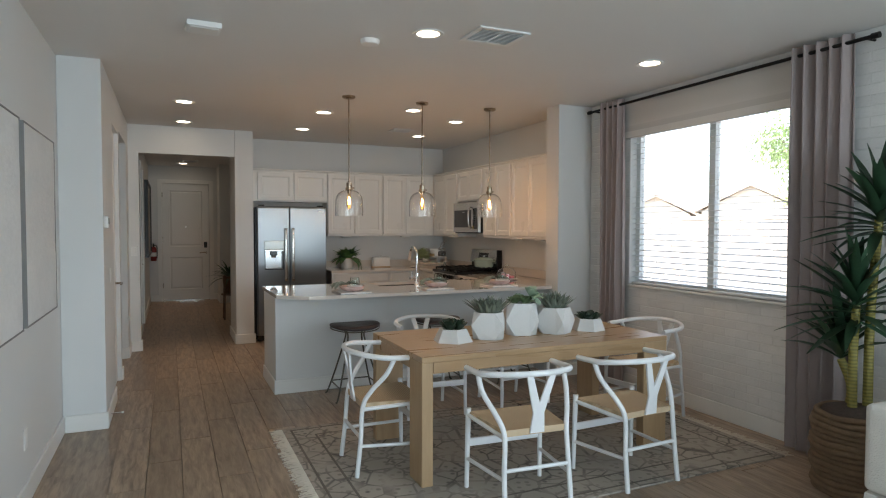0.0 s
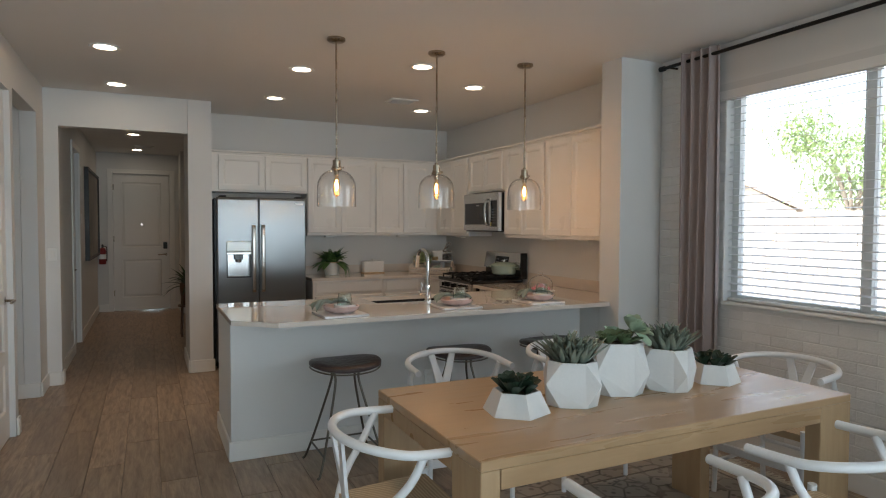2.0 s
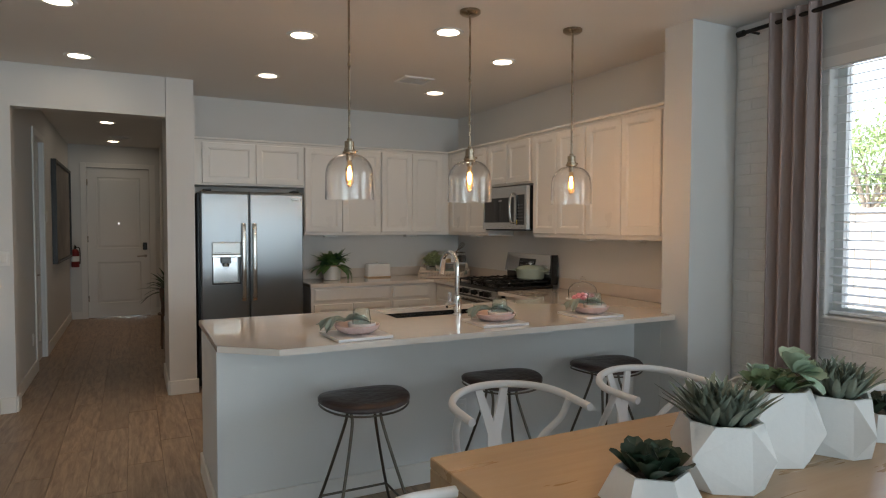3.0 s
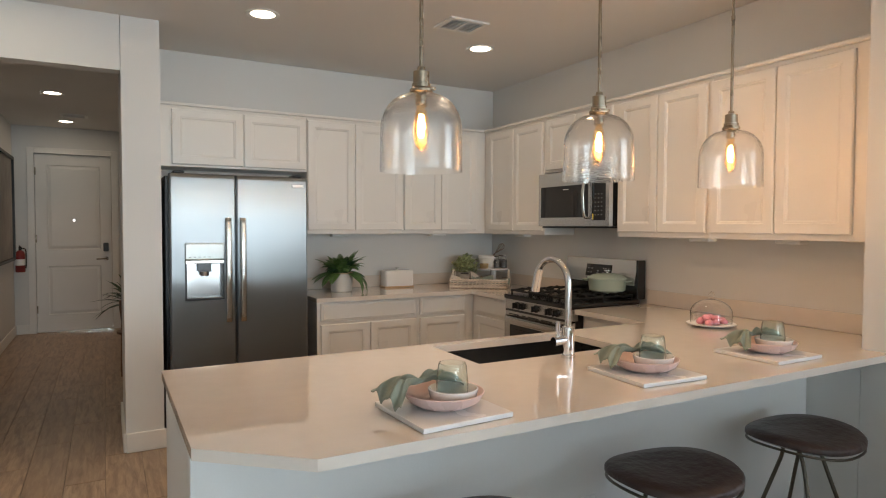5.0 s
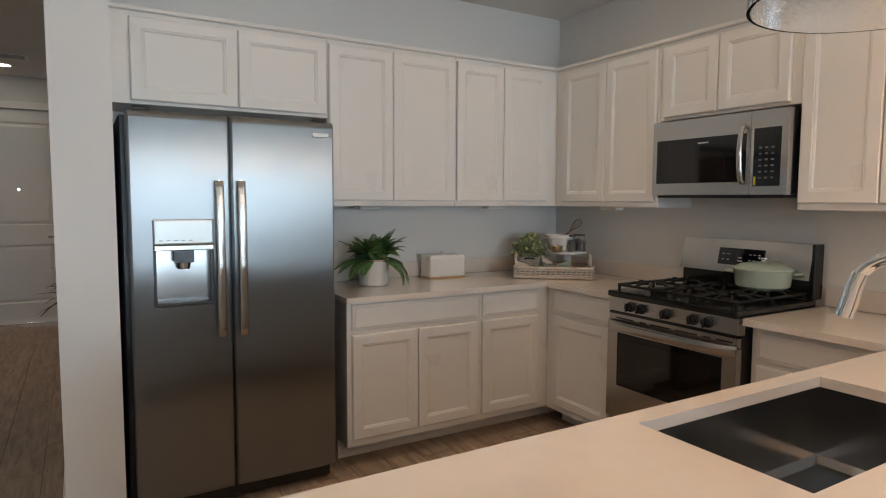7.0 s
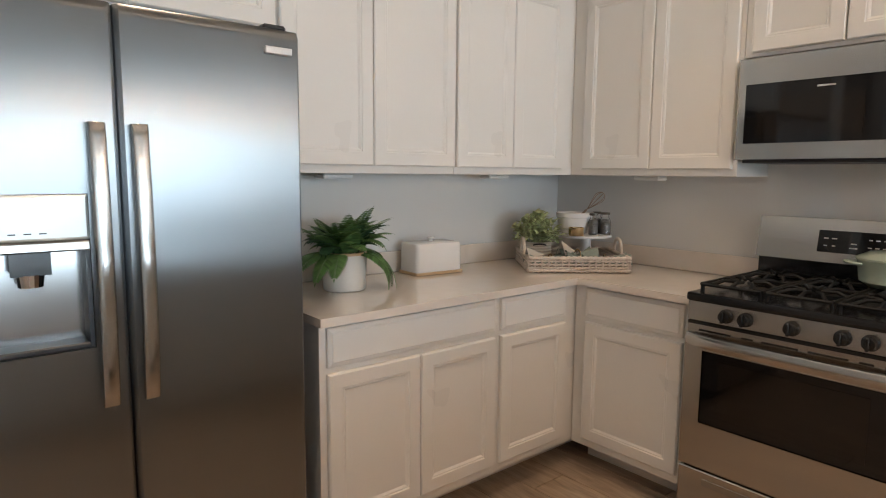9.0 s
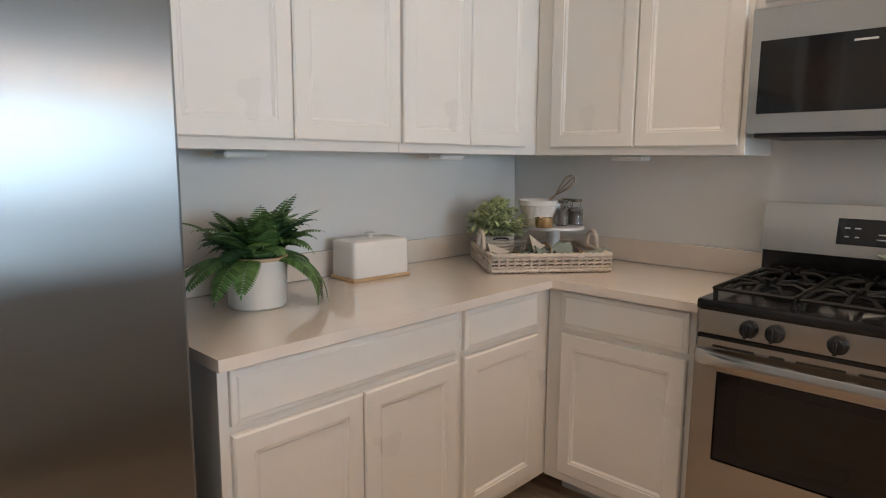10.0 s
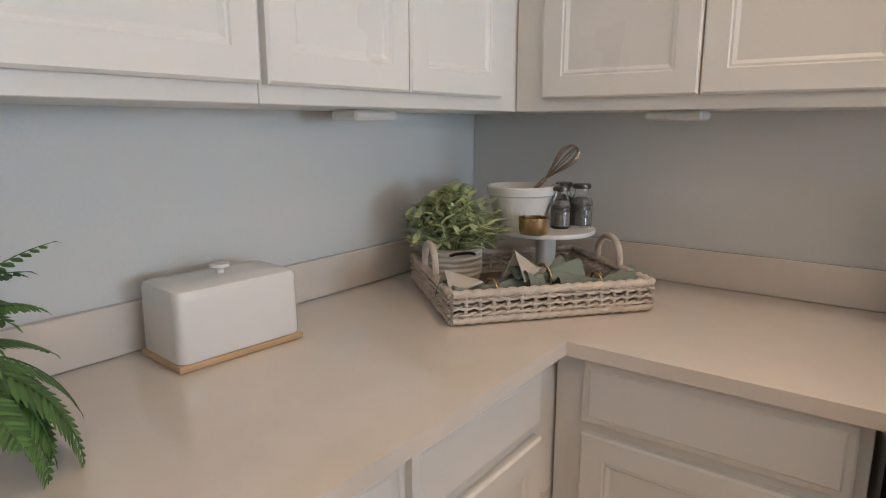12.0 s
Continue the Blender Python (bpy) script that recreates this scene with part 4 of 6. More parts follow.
for x0, x1 in ((0.03, 0.262), (0.268, 0.49), (0.496, RW - 0.03)):
    bm = bmesh.new()
    z = 0.980
    m = (x0 + x1) / 2
    bar = lambda p, q, r=0.0075: tube([p, q], r, 6, bm)
    for y in (0.03, 0.300, 0.57):
        bar((x0 + 0.006, y, z - 0.006), (x1 - 0.006, y, z - 0.006))
    for x in (x0 + 0.006, x1 - 0.006):
        bar((x, 0.03, z - 0.006), (x, 0.57, z - 0.006))
    for y in (0.165, 0.435):
        for sx_, sy_ in ((1, 0), (-1, 0), (0, 1), (0, -1), (0.72, 0.9), (-0.72, 0.9), (0.72, -0.9), (-0.72, -0.9)):
            tube([(m + sx_ * 0.026, y + sy_ * 0.030, z + 0.004), (m + sx_ * 0.075, y + sy_ * 0.085, z + 0.008), (m + sx_ * 0.108, y + sy_ * 0.132, z - 0.006)], (0.0065, 0.008), 6, bm)
    for x in (x0 + 0.008, x1 - 0.008):
        for y in (0.035, 0.30, 0.565):
            bar((x, y, 0.945), (x, y, z - 0.004))
    part("grate", bm, M_IRON, rg, "black cast iron grate", 40)
bm = bmesh.new()
prof = [(0.565, 1.04), (0.60, 1.215), (0.655, 1.215), (0.655, 1.04)]
va, vb = [bm.verts.new((0.0, *p)) for p in prof], [bm.verts.new((RW - 0.02, *p)) for p in prof]
for i in range(4):
    bm.faces.new((va[i], va[(i + 1) % 4], vb[(i + 1) % 4], vb[i]))
bm.faces.new(va), bm.faces.new(vb)
bgd = part("backguard", bm, M_STEEL, rg)
part("backguard_end", box(RW - 0.019, RW, 0.58, 0.655, 0.946, 1.216, 0.004), M_BLACK, rg)
part("backguard_base", box(0.004, RW - 0.02, 0.59, 0.655, 0.946, 1.039, 0.003), M_BLACK, rg)
tilt = math.degrees(math.atan2(0.035, 0.175))
scr = part("control_screen", box(-0.13, 0.13, -0.004, 0.004, -0.045, 0.045, 0.002), M_SCREEN, bgd, "black touch control screen")
scr.matrix_basis = pose(0.37, 0.5805, 1.125, -tilt)
bm = bmesh.new()
for x, z, w in ((-0.10, 0.012, 0.016), (-0.07, 0.012, 0.018), (-0.10, -0.018, 0.012), (-0.07, -0.018, 0.012), (0.0, -0.005, 0.02), (0.0, -0.022, 0.028), (0.055, 0.015, 0.012), (0.08, 0.015, 0.014), (0.105, 0.015, 0.012),
                (0.055, -0.015, 0.012), (0.08, -0.015, 0.014), (0.105, -0.015, 0.012)):
    box(x - w / 2, x + w / 2, -0.0052, -0.0042, z - 0.002, z + 0.002, 0, bm)
tagged(part("screen_marks", bm, M_MARK, scr, "pale control marks"), kind="stuff")

pot = thing("dutch_oven", "sage green enamel dutch oven with lid on the range", "pot", pose(3.70, 7.02, 0.981))
part("pot_body", lathe([(0, 0.0), (0.10, 0.0), (0.125, 0.02), (0.135, 0.095), (0.138, 0.10), (0.128, 0.10), (0.12, 0.03), (0, 0.012)], 40), M_SAGEPOT, pot, "", 40)
part("lid", lathe([(0.140, 0.101), (0.140, 0.108), (0.10, 0.128), (0.04, 0.138), (0, 0.139), (0, 0.101)], 40), M_SAGEPOT, pot, "", 40)
part("lid_knob", lathe([(0, 0.139), (0.010, 0.139), (0.010, 0.148), (0.024, 0.153), (0.024, 0.160), (0, 0.163)], 24), M_CHROME, pot, "", 40)
for s in (-1, 1):
    bm = tube(spline([(s * 0.132, -0.045, 0.085), (s * 0.165, -0.03, 0.088), (s * 0.17, 0, 0.088), (s * 0.165, 0.03, 0.088), (s * 0.132, 0.045, 0.085)]), 0.009, 8, None, 0.7)
    bm.transform(pose(0, 0, 0, 0, 0, -60))
    part("loop_handle", bm, M_SAGEPOT, pot, "", 50)

# ---- microwave ----
mw = thing("microwave", "stainless over-the-range microwave with black door window", "microwave", pose(3.503, 7.563, 1.452, 0, 0, -90))
MW, MH = 0.757, 0.392
part("case", box(0.004, MW - 0.004, 0.035, 0.372, 0.0, MH, 0.003), M_BLACK, mw)
mdoor = part("door", slab([0, 0.028, 0.555, 0.575], [0, 0.062, 0.292, MH], 0.0, 0.034, wx, [(1, 1)]), M_STEEL, mw, "steel door frame with black window")
part("window", box(0.029, 0.554, 0.002, 0.03, 0.063, 0.291), M_SCREEN, mdoor)
part("inner_window", box(0.075, 0.44, 0.0005, 0.0019, 0.09, 0.235), M_OVENWIN, mdoor)
part("maker_bar", box(0.285, 0.345, 0.0, 0.0018, 0.262, 0.268), M_MARK, mdoor)
part("panel_frame", slab([0.577, 0.592, 0.725, MW], [0, 0.04, 0.31, MH], 0.0, 0.034, wx, [(1, 1)]), M_STEEL, mw)
kp = part("keypad", box(0.593, 0.724, 0.002, 0.03, 0.041, 0.309), M_SCREEN, mw, "black keypad panel")
bm = bmesh.new()
for i in range(3):
    for j in range(6):
        box(0.618 + i * 0.03, 0.632 + i * 0.03, 0.0005, 0.002, 0.075 + j * 0.028, 0.083 + j * 0.028, 0, bm)
tagged(part("keypad_marks", bm, mat("dim_print", (0.12, 0.12, 0.12), 0.5, 0, 0.02, 6, 60, 0), kp), kind="stuff")
part("sticker", box(0.596, 0.606, 0.0005, 0.002, 0.045, 0.085), mat("yellow_label", (0.6, 0.45, 0.05), 0.6), kp, "small yellow sticker")
part("handle", tube(spline([(0.548, 0.005, 0.325), (0.548, -0.03, 0.31), (0.548, -0.045, 0.2), (0.548, -0.03, 0.075), (0.548, 0.005, 0.055)], 6), 0.013, 12, None, 0.7), M_STEEL, mdoor, "", 50)
part("vent_tray", box(0.02, MW - 0.02, 0.02, 0.36, -0.014, -0.001, 0.003), M_GREY, mw)

# ---- dining furniture ----
TX0, TX1, TY0, TY1 = 1.207, 3.035, 3.035, 3.965
table = thing("dining_table", "pale oak dining table with plank legs on a rug", "table", pose(0, 0, 0.012))
part("tabletop", box(TX0, TX1, TY0, TY1, 0.724, 0.757, 0.003), M_OAK, table)
part("apron", box(TX0 + 0.072, TX1 - 0.202, TY0, TY0 + 0.03, 0.658, 0.7238, 0.002), M_OAK, table)
part("apron", box(TX0 + 0.202, TX1 - 0.072, TY1 - 0.03, TY1, 0.658, 0.7238, 0.002), M_OAK, table)
part("apron", box(TX0, TX0 + 0.03, TY0 + 0.202, TY1 - 0.072, 0.658, 0.7238, 0.002), M_OAK, table)
part("apron", box(TX1 - 0.03, TX1, TY0 + 0.072, TY1 - 0.202, 0.658, 0.7238, 0.002), M_OAK, table)
for x0, x1, y0, y1 in ((TX0, TX0 + 0.07, TY0, TY0 + 0.20), (TX0, TX0 + 0.20, TY1 - 0.07, TY1), (TX1 - 0.20, TX1, TY0, TY0 + 0.07), (TX1 - 0.07, TX1, TY1 - 0.20, TY1)):
    part("leg", box(x0, x1, y0, y1, 0, 0.7235, 0.003), M_OAKV, table)

# wishbone chair, front towards local +y
ch = thing("dining_chair", "white lacquered wishbone chair with woven paper cord seat", "chair", pose(1.675, 2.73, 0.012, 0, 0, -4), group="chairs round the dining table")
for s in (-1, 1):
    part("front_leg", tube([(s * 0.238, 0.205, 0), (s * 0.235, 0.20, 0.25), (s * 0.232, 0.195, 0.465)], (0.013, 0.017), 12), M_CHAIR, ch, "", 50)
    part("back_leg", tube(spline([(s * 0.196, -0.225, 0), (s * 0.192, -0.20, 0.22), (s * 0.185, -0.185, 0.42), (s * 0.215, -0.14, 0.52), (s * 0.255, -0.06, 0.62), (s * 0.262, -0.01, 0.712)], 5), (0.014, 0.015), 12), M_CHAIR, ch, "", 60)
    part("side_stretcher", tube([(s * 0.236, 0.20, 0.17), (s * 0.191, -0.20, 0.185)], 0.011, 10), M_CHAIR, ch, "", 50)
    part("side_rail", tube([(s * 0.232, 0.195, 0.425), (s * 0.184, -0.185, 0.405)], 0.013, 10), M_CHAIR, ch, "", 50)
part("stretcher", box(-0.232, 0.232, 0.192, 0.21, 0.24, 0.285, 0.004), M_CHAIR, ch)
part("stretcher", tube([(-0.18, -0.20, 0.235), (0.18, -0.20, 0.235)], 0.011, 10), M_CHAIR, ch, "", 50)
arc = [(-0.272, 0.13, 0.715), (-0.272, 0.03, 0.718)] + [(0.272 * math.sin(a), -0.02 - 0.225 * math.cos(a), 0.718 + 0.028 * math.cos(a)) for a in [math.radians(q) for q in range(-80, 81, 20)]] + [(0.272, 0.03, 0.718), (0.272, 0.13, 0.715)]
part("top_rail", tube(spline(arc, 4), 0.0165, 12), M_CHAIR, ch, "bent white top rail", 60)
bm = bmesh.new()
ys = lambda z: -0.195 - 0.045 * (z - 0.42) / 0.31
outline = [(-0.042, 0.42), (0.042, 0.42), (0.032, 0.53), (0.085, 0.735), (0.048, 0.735), (0.0, 0.585), (-0.048, 0.735), (-0.085, 0.735), (-0.032, 0.53)]
quads = [(0, 1, 2, 8), (8, 2, 5), (2, 3, 4, 5), (5, 6, 7, 8)]
fr_ = [bm.verts.new((x, ys(z) - 0.006, z)) for x, z in outline]
bk_ = [bm.verts.new((x, ys(z) + 0.006, z)) for x, z in outline]
for q in quads:
    bm.faces.new([fr_[i] for i in q]), bm.faces.new([bk_[i] for i in reversed(q)])
for i in range(9):
    bm.faces.new((fr_[i], fr_[(i + 1) % 9], bk_[(i + 1) % 9], bk_[i]))
part("y_splat", bm, M_CHAIR, ch, "Y-shaped white back splat")
bm = bmesh.new()
cor = [(-0.232, 0.195), (0.232, 0.195), (0.184, -0.185), (-0.184, -0.185)]
N = 6
ctr = bm.verts.new((0, 0.0, 0.428))
edges = []
for k in range(4):
    a, b = Vector(cor[k]), Vector(cor[(k + 1) % 4])
    edges.append([a, b])
top = []
for k, (a, b) in enumerate(edges):
    rows = []
    for r in range(N):
        f = 1 - r / N
        p, q = a * f, b * f
        sag = 0.428 + 0.016 * f ** 3
        rows.append([(p + (q - p) * c / 6, sag) for c in range(7)])
    top.append(rows)
for k, rows in enumerate(top):
    vv = [[bm.verts.new((p.x, p.y, z)) for p, z in row] for row in rows]
    for r in range(N - 1):
        for c in range(6):
            bm.faces.new((vv[r][c], vv[r][c + 1], vv[r + 1][c + 1], vv[r + 1][c])).material_index = k % 2
    for c in range(6):
        bm.faces.new((vv[-1][c], vv[-1][c + 1], ctr)).material_index = k % 2
    low = [bm.verts.new((v.co.x, v.co.y, v.co.z - 0.035)) for v in vv[0]]
    for c in range(6):
        bm.faces.new((vv[0][c], vv[0][c + 1], low[c + 1], low[c])).material_index = k % 2
bmesh.ops.remove_doubles(bm, verts=bm.verts, dist=0.0006)
part("seat", bm, [M_CORDX, M_CORDY], ch, "woven natural paper cord seat")
for x, y, r in ((2.435, 2.742, 3), (1.135, 3.525, -91), (1.83, 4.42, 176), (2.60, 4.40, 184), (3.38, 3.62, 98)):
    copy_thing(ch, pose(x, y, 0.012, 0, 0, r))

# faceted planters
def planter(x, y, rz, sides, levels, label):
    """A faceted pot from rings (radius, height, twist)."""
    t = thing("planter", label, "planter", pose(x, y, 0.770, 0, 0, rz), group="white faceted planters on the table")
    bm = bmesh.new()
    rings = [[bm.verts.new((r * math.cos(2 * math.pi * (i + tw) / sides), r * math.sin(2 * math.pi * (i + tw) / sides), z)) for i in range(sides)] for r, z, tw in levels]
    for (a, b), (l0, l1) in zip(zip(rings, rings[1:]), zip(levels, levels[1:])):
        for i in range(sides):
            j = (i + 1) % sides
            if abs(l0[2] - l1[2]) < 0.01:
                bm.faces.new((a[i], a[j], b[j], b[i]))
            elif l1[2] > l0[2]:
                bm.faces.new((a[i], a[j], b[i])), bm.faces.new((a[j], b[j], b[i]))
            else:
                bm.faces.new((a[i], b[j], b[i])), bm.faces.new((a[i], a[j], b[j]))
    bm.faces.new(rings[0])
    r, z, tw = levels[-1]
    inner = [[bm.verts.new((q * math.cos(2 * math.pi * (i + tw) / sides), q * math.sin(2 * math.pi * (i + tw) / sides), h)) for i in range(sides)] for q, h in ((r - 0.008, z), (r - 0.012, z - 0.02))]
    for a, b in ((rings[-1], inner[0]), (inner[0], inner[1])):
        for i in range(sides):
            bm.faces.new((a[i], a[(i + 1) % sides], b[(i + 1) % sides], b[i]))
    part("pot", bm, M_PLASTER, t, "white plaster pot")
    part("soil", lathe([(0, 0.006), (r - 0.02, 0.0)], sides, None, (0, 0, z - 0.018)), M_SOIL, t)
    return t, z


def cut_planter(x, y, rz, d, a, b, h, mid, label):
    """A block with its eight corners cut away: four hexagons with triangles between them."""
    t = thing("planter", label, "planter", pose(x, y, 0.770, 0, 0, rz), group="white faceted planters on the table")
    bm = bmesh.new()
    ring = lambda e, f, z: [bm.verts.new((p, q, z)) for p, q in ((e, -f), (e, f), (f, e), (-f, e), (-e, f), (-e, -f), (-f, -e), (f, -e))]
    low, top = ring(d * 0.93, a, 0), ring(d * 0.90, b, h)
    corner = [bm.verts.new((p * d, q * d, mid)) for p, q in ((1, -1), (1, 1), (-1, 1), (-1, -1))]
    for k in range(4):
        i, j = 2 * k, 2 * k + 1
        c0, c1 = corner[k], corner[(k + 1) % 4]
        bm.faces.new((low[i], low[j], c1, top[j], top[i], c0))
        n_ = (j + 1) % 8
        bm.faces.new((low[j], low[n_], c1)), bm.faces.new((top[j], c1, top[n_]))
    bm.faces.new(low)
    rim, inner = ring(d * 0.90 - 0.008, b - 0.004, h), ring(d * 0.90 - 0.012, b - 0.006, h - 0.02)
    for p, q in ((top, rim), (rim, inner)):
        for i in range(8):
            bm.faces.new((p[i], p[(i + 1) % 8], q[(i + 1) % 8], q[i]))
    part("pot", bm, M_PLASTER, t, "white plaster pot")
    part("soil", lathe([(0, 0.006), (d * 0.9 - 0.016, 0.0)], 16, None, (0, 0, h - 0.018)), M_SOIL, t)
    return t, h


def rosette(t, z, material, n, size, spread, width, seed, at=(0, 0), name="succulent", droop=0.05, tilt=(0, 0), tip=0.0):
    """Broad leaves are parts of their own; a tuft of thin spikes is one mesh."""
    rn = random.Random(seed)
    bm = bmesh.new()
    for i in range(n):
        f = i / n
        a = i * 2.39996
        el = radians(82 - spread * f)
        way = (math.cos(a) * math.cos(el), math.sin(a) * math.cos(el), math.sin(el))
        way = Euler((radians(tilt[0]), radians(tilt[1]), 0)).to_matrix() @ Vector(way)
        L = size * (0.55 + 0.5 * f) * rn.uniform(0.85, 1.1)
        leaf(bm, (at[0] + 0.01 * way[0], at[1] + 0.01 * way[1], z), way, L, width * rn.uniform(0.8, 1.1), up=(0.01, 0.02, 1), droop=droop, fold=0.22, steps=6 if width > 0.03 else 4, tip=tip)
        if width > 0.03:
            part("leaf", bm, material, t, "", 60)
            bm = bmesh.new()
    if width <= 0.03:
        tagged(part(name, bm, material, t, "", 60), kind="stuff")


t, z = planter(1.59, 3.44, 20, 6, [(0.134, 0, 0), (0.092, 0.084, 0)], "low white faceted planter with dark green rosette plant")
for i in range(4):
    q = i * 1.57 + 0.4
    rosette(t, z - 0.015, M_SUCCD, 9, 0.10, 46, 0.050, 3 + i, (0.04 * math.cos(q), 0.04 * math.sin(q)), tilt=(-12 * math.sin(q), 12 * math.cos(q)), tip=-1)
t, z = cut_planter(1.86, 3.45, 58, 0.108, 0.052, 0.046, 0.178, 0.095, "white faceted planter with grey-green spiky succulent")
for i in range(9):
    q = i * 0.785
    rosette(t, z - 0.02, M_SUCC, 20, 0.155, 36, 0.024, 10 + i, (0.05 * math.cos(q) if i else 0, 0.05 * math.sin(q) if i else 0), droop=0.06, tilt=(-11 * math.sin(q), 11 * math.cos(q)) if i else (0, 0))
t, z = cut_planter(2.145, 3.51, 66, 0.112, 0.05, 0.052, 0.222, 0.105, "tall white faceted planter with pale jade rosettes")
rosette(t, z + 0.045, M_SUCCL, 14, 0.092, 78, 0.072, 21, (-0.03, -0.065), tilt=(46, -38), tip=-1, droop=0.0)
rosette(t, z + 0.0, M_SUCCL, 10, 0.085, 70, 0.055, 23, (0.05, 0.0), tilt=(20, 28), tip=-1)
m_mid = mat("mid_green_succulent", (0.13, 0.19, 0.09), 0.5, 0, 0.25, 14, 90, 0.05, island=True)
for q in (2.2, 3.6, 5.0):
    rosette(t, z - 0.01, m_mid, 10, 0.085, 62, 0.05, 22 + int(q), (0.05 * math.cos(q), 0.05 * math.sin(q)), tilt=(-14 * math.sin(q), 14 * math.cos(q)), tip=-1)
t, z = cut_planter(2.40, 3.46, 32, 0.106, 0.05, 0.046, 0.182, 0.082, "white faceted planter with grey-green spiky succulent")
for i in range(8):
    q = i * 0.8
    rosette(t, z - 0.02, M_SUCC, 20, 0.155, 36, 0.024, 30 + i, (0.045 * math.cos(q), 0.045 * math.sin(q)), droop=0.06, tilt=(-10 * math.sin(q), 10 * math.cos(q)))
t, z = planter(2.69, 3.46, 15, 6, [(0.122, 0, 0), (0.09, 0.085, 0)], "low white faceted planter with dark green rosette plant")
for i in range(5):
    q = i * 1.26
    rosette(t, z - 0.015, M_SUCCD, 9, 0.088, 46, 0.036, 40 + i, (0.045 * math.cos(q), 0.045 * math.sin(q)), tilt=(-16 * math.sin(q), 16 * math.cos(q)), tip=-1)

# rug
rug = thing("area_rug", "faded grey and brown oriental rug with cream fringe", "rug", pose(2.12, 3.48, 0))
RX, RY = 1.48, 0.93
m_rug = bpy.data.materials.new("faded_oriental_weave")
m_rug.use_nodes = True
n, l = m_rug.node_tree.nodes, m_rug.node_tree.links
b = n["Principled BSDF"]
b.inputs["Roughness"].default_value = 0.95
tc = n.new("ShaderNodeTexCoord")
ab = n.new("ShaderNodeVectorMath")
ab.operation = "ABSOLUTE"
l.new(tc.outputs["Object"], ab.inputs[0])
ds = n.new("ShaderNodeTexNoise")
ds.inputs["Scale"].default_value = 7
l.new(ab.outputs[0], ds.inputs["Vector"])
v1 = n.new("ShaderNodeTexVoronoi")
v1.feature, v1.inputs["Scale"].default_value = "DISTANCE_TO_EDGE", 7.5
l.new(ab.outputs[0], v1.inputs["Vector"])
v2 = n.new("ShaderNodeTexVoronoi")
v2.inputs["Scale"].default_value = 19
l.new(ab.outputs[0], v2.inputs["Vector"])
wear = n.new("ShaderNodeTexNoise")
wear.inputs["Scale"].default_value, wear.inputs["Detail"].default_value = 4.5, 6
l.new(tc.outputs["Object"], wear.inputs["Vector"])
r1 = n.new("ShaderNodeMapRange")
r1.inputs["From Min"].default_value, r1.inputs["From Max"].default_value = 0.0, 0.065
l.new(v1.outputs["Distance"], r1.inputs["Value"])
r2 = n.new("ShaderNodeMapRange")
r2.inputs["From Min"].default_value, r2.inputs["From Max"].default_value = 0.10, 0.36
l.new(v2.outputs["Distance"], r2.inputs["Value"])
mul = n.new("ShaderNodeMath")
mul.operation = "MULTIPLY"
l.new(r1.outputs[0], mul.inputs[0]), l.new(r2.outputs[0], mul.inputs[1])
r3 = n.new("ShaderNodeMapRange")
r3.inputs["From Min"].default_value, r3.inputs["From Max"].default_value = 0.36, 0.66
l.new(wear.outputs[0], r3.inputs["Value"])
mx0 = n.new("ShaderNodeMath")
mx0.operation = "MAXIMUM"
l.new(mul.outputs[0], mx0.inputs[0]), l.new(r3.outputs[0], mx0.inputs[1])
mx = n.new("ShaderNodeMix")
mx.data_type = "RGBA"
mx.inputs["A"].default_value, mx.inputs["B"].default_value = (0.12, 0.108, 0.10, 1), (0.40, 0.36, 0.31, 1)
l.new(mx0.outputs[0], mx.inputs["Factor"]), l.new(mx.outputs["Result"], b.inputs["Base Color"])
pile = n.new("ShaderNodeTexNoise")
pile.inputs["Scale"].default_value = 260
l.new(tc.outputs["Object"], pile.inputs["Vector"])
bp = n.new("ShaderNodeBump")
bp.inputs["Strength"].default_value, bp.inputs["Distance"].default_value = 0.5, 0.004
l.new(pile.outputs[0], bp.inputs["Height"]), l.new(bp.outputs[0], b.inputs["Normal"])
part("field", box(-RX + 0.22, RX - 0.22, -RY + 0.22, RY - 0.22, 0.001, 0.011), m_rug, rug)
part("border", slab([-RX, -RX + 0.22, RX - 0.22, RX], [-RY, -RY + 0.22, RY - 0.22, RY], 0.001, 0.012, flat, [(1, 1)]), m_rug, rug)
m_cream = mat("cream_cotton", (0.66, 0.60, 0.51), 0.95, 0, 0.1, 9, 120, 0.2)
m_line = mat("dark_rug_band", (0.17, 0.15, 0.13), 0.95, 0, 0.25, 9, 120, 0.3)
for q in (0.20, 0.05):
    bm = slab([-RX + q, -RX + q + 0.014, RX - q - 0.014, RX - q], [-RY + q, -RY + q + 0.014, RY - q - 0.014, RY - q], 0.0122, 0.0134, flat, [(1, 1)])
    part("band", bm, m_line, rug, "dark woven band")
rnd = random.Random(8)
bm = bmesh.new()
for s in (-1, 1):
    for i in range(150):
        y = -RY + 0.006 + i * (2 * RY - 0.012) / 149
        L = rnd.uniform(0.06, 0.105)
        tube([(s * RX, y, 0.006), (s * (RX + L * 0.5), y + rnd.uniform(-0.008, 0.008), 0.007), (s * (RX + L), y + rnd.uniform(-0.02, 0.02), 0.004)], (0.0048, 0.003), 4, bm)
tagged(part("fringe", bm, m_cream, rug, "cream knotted fringe"), kind="stuff")

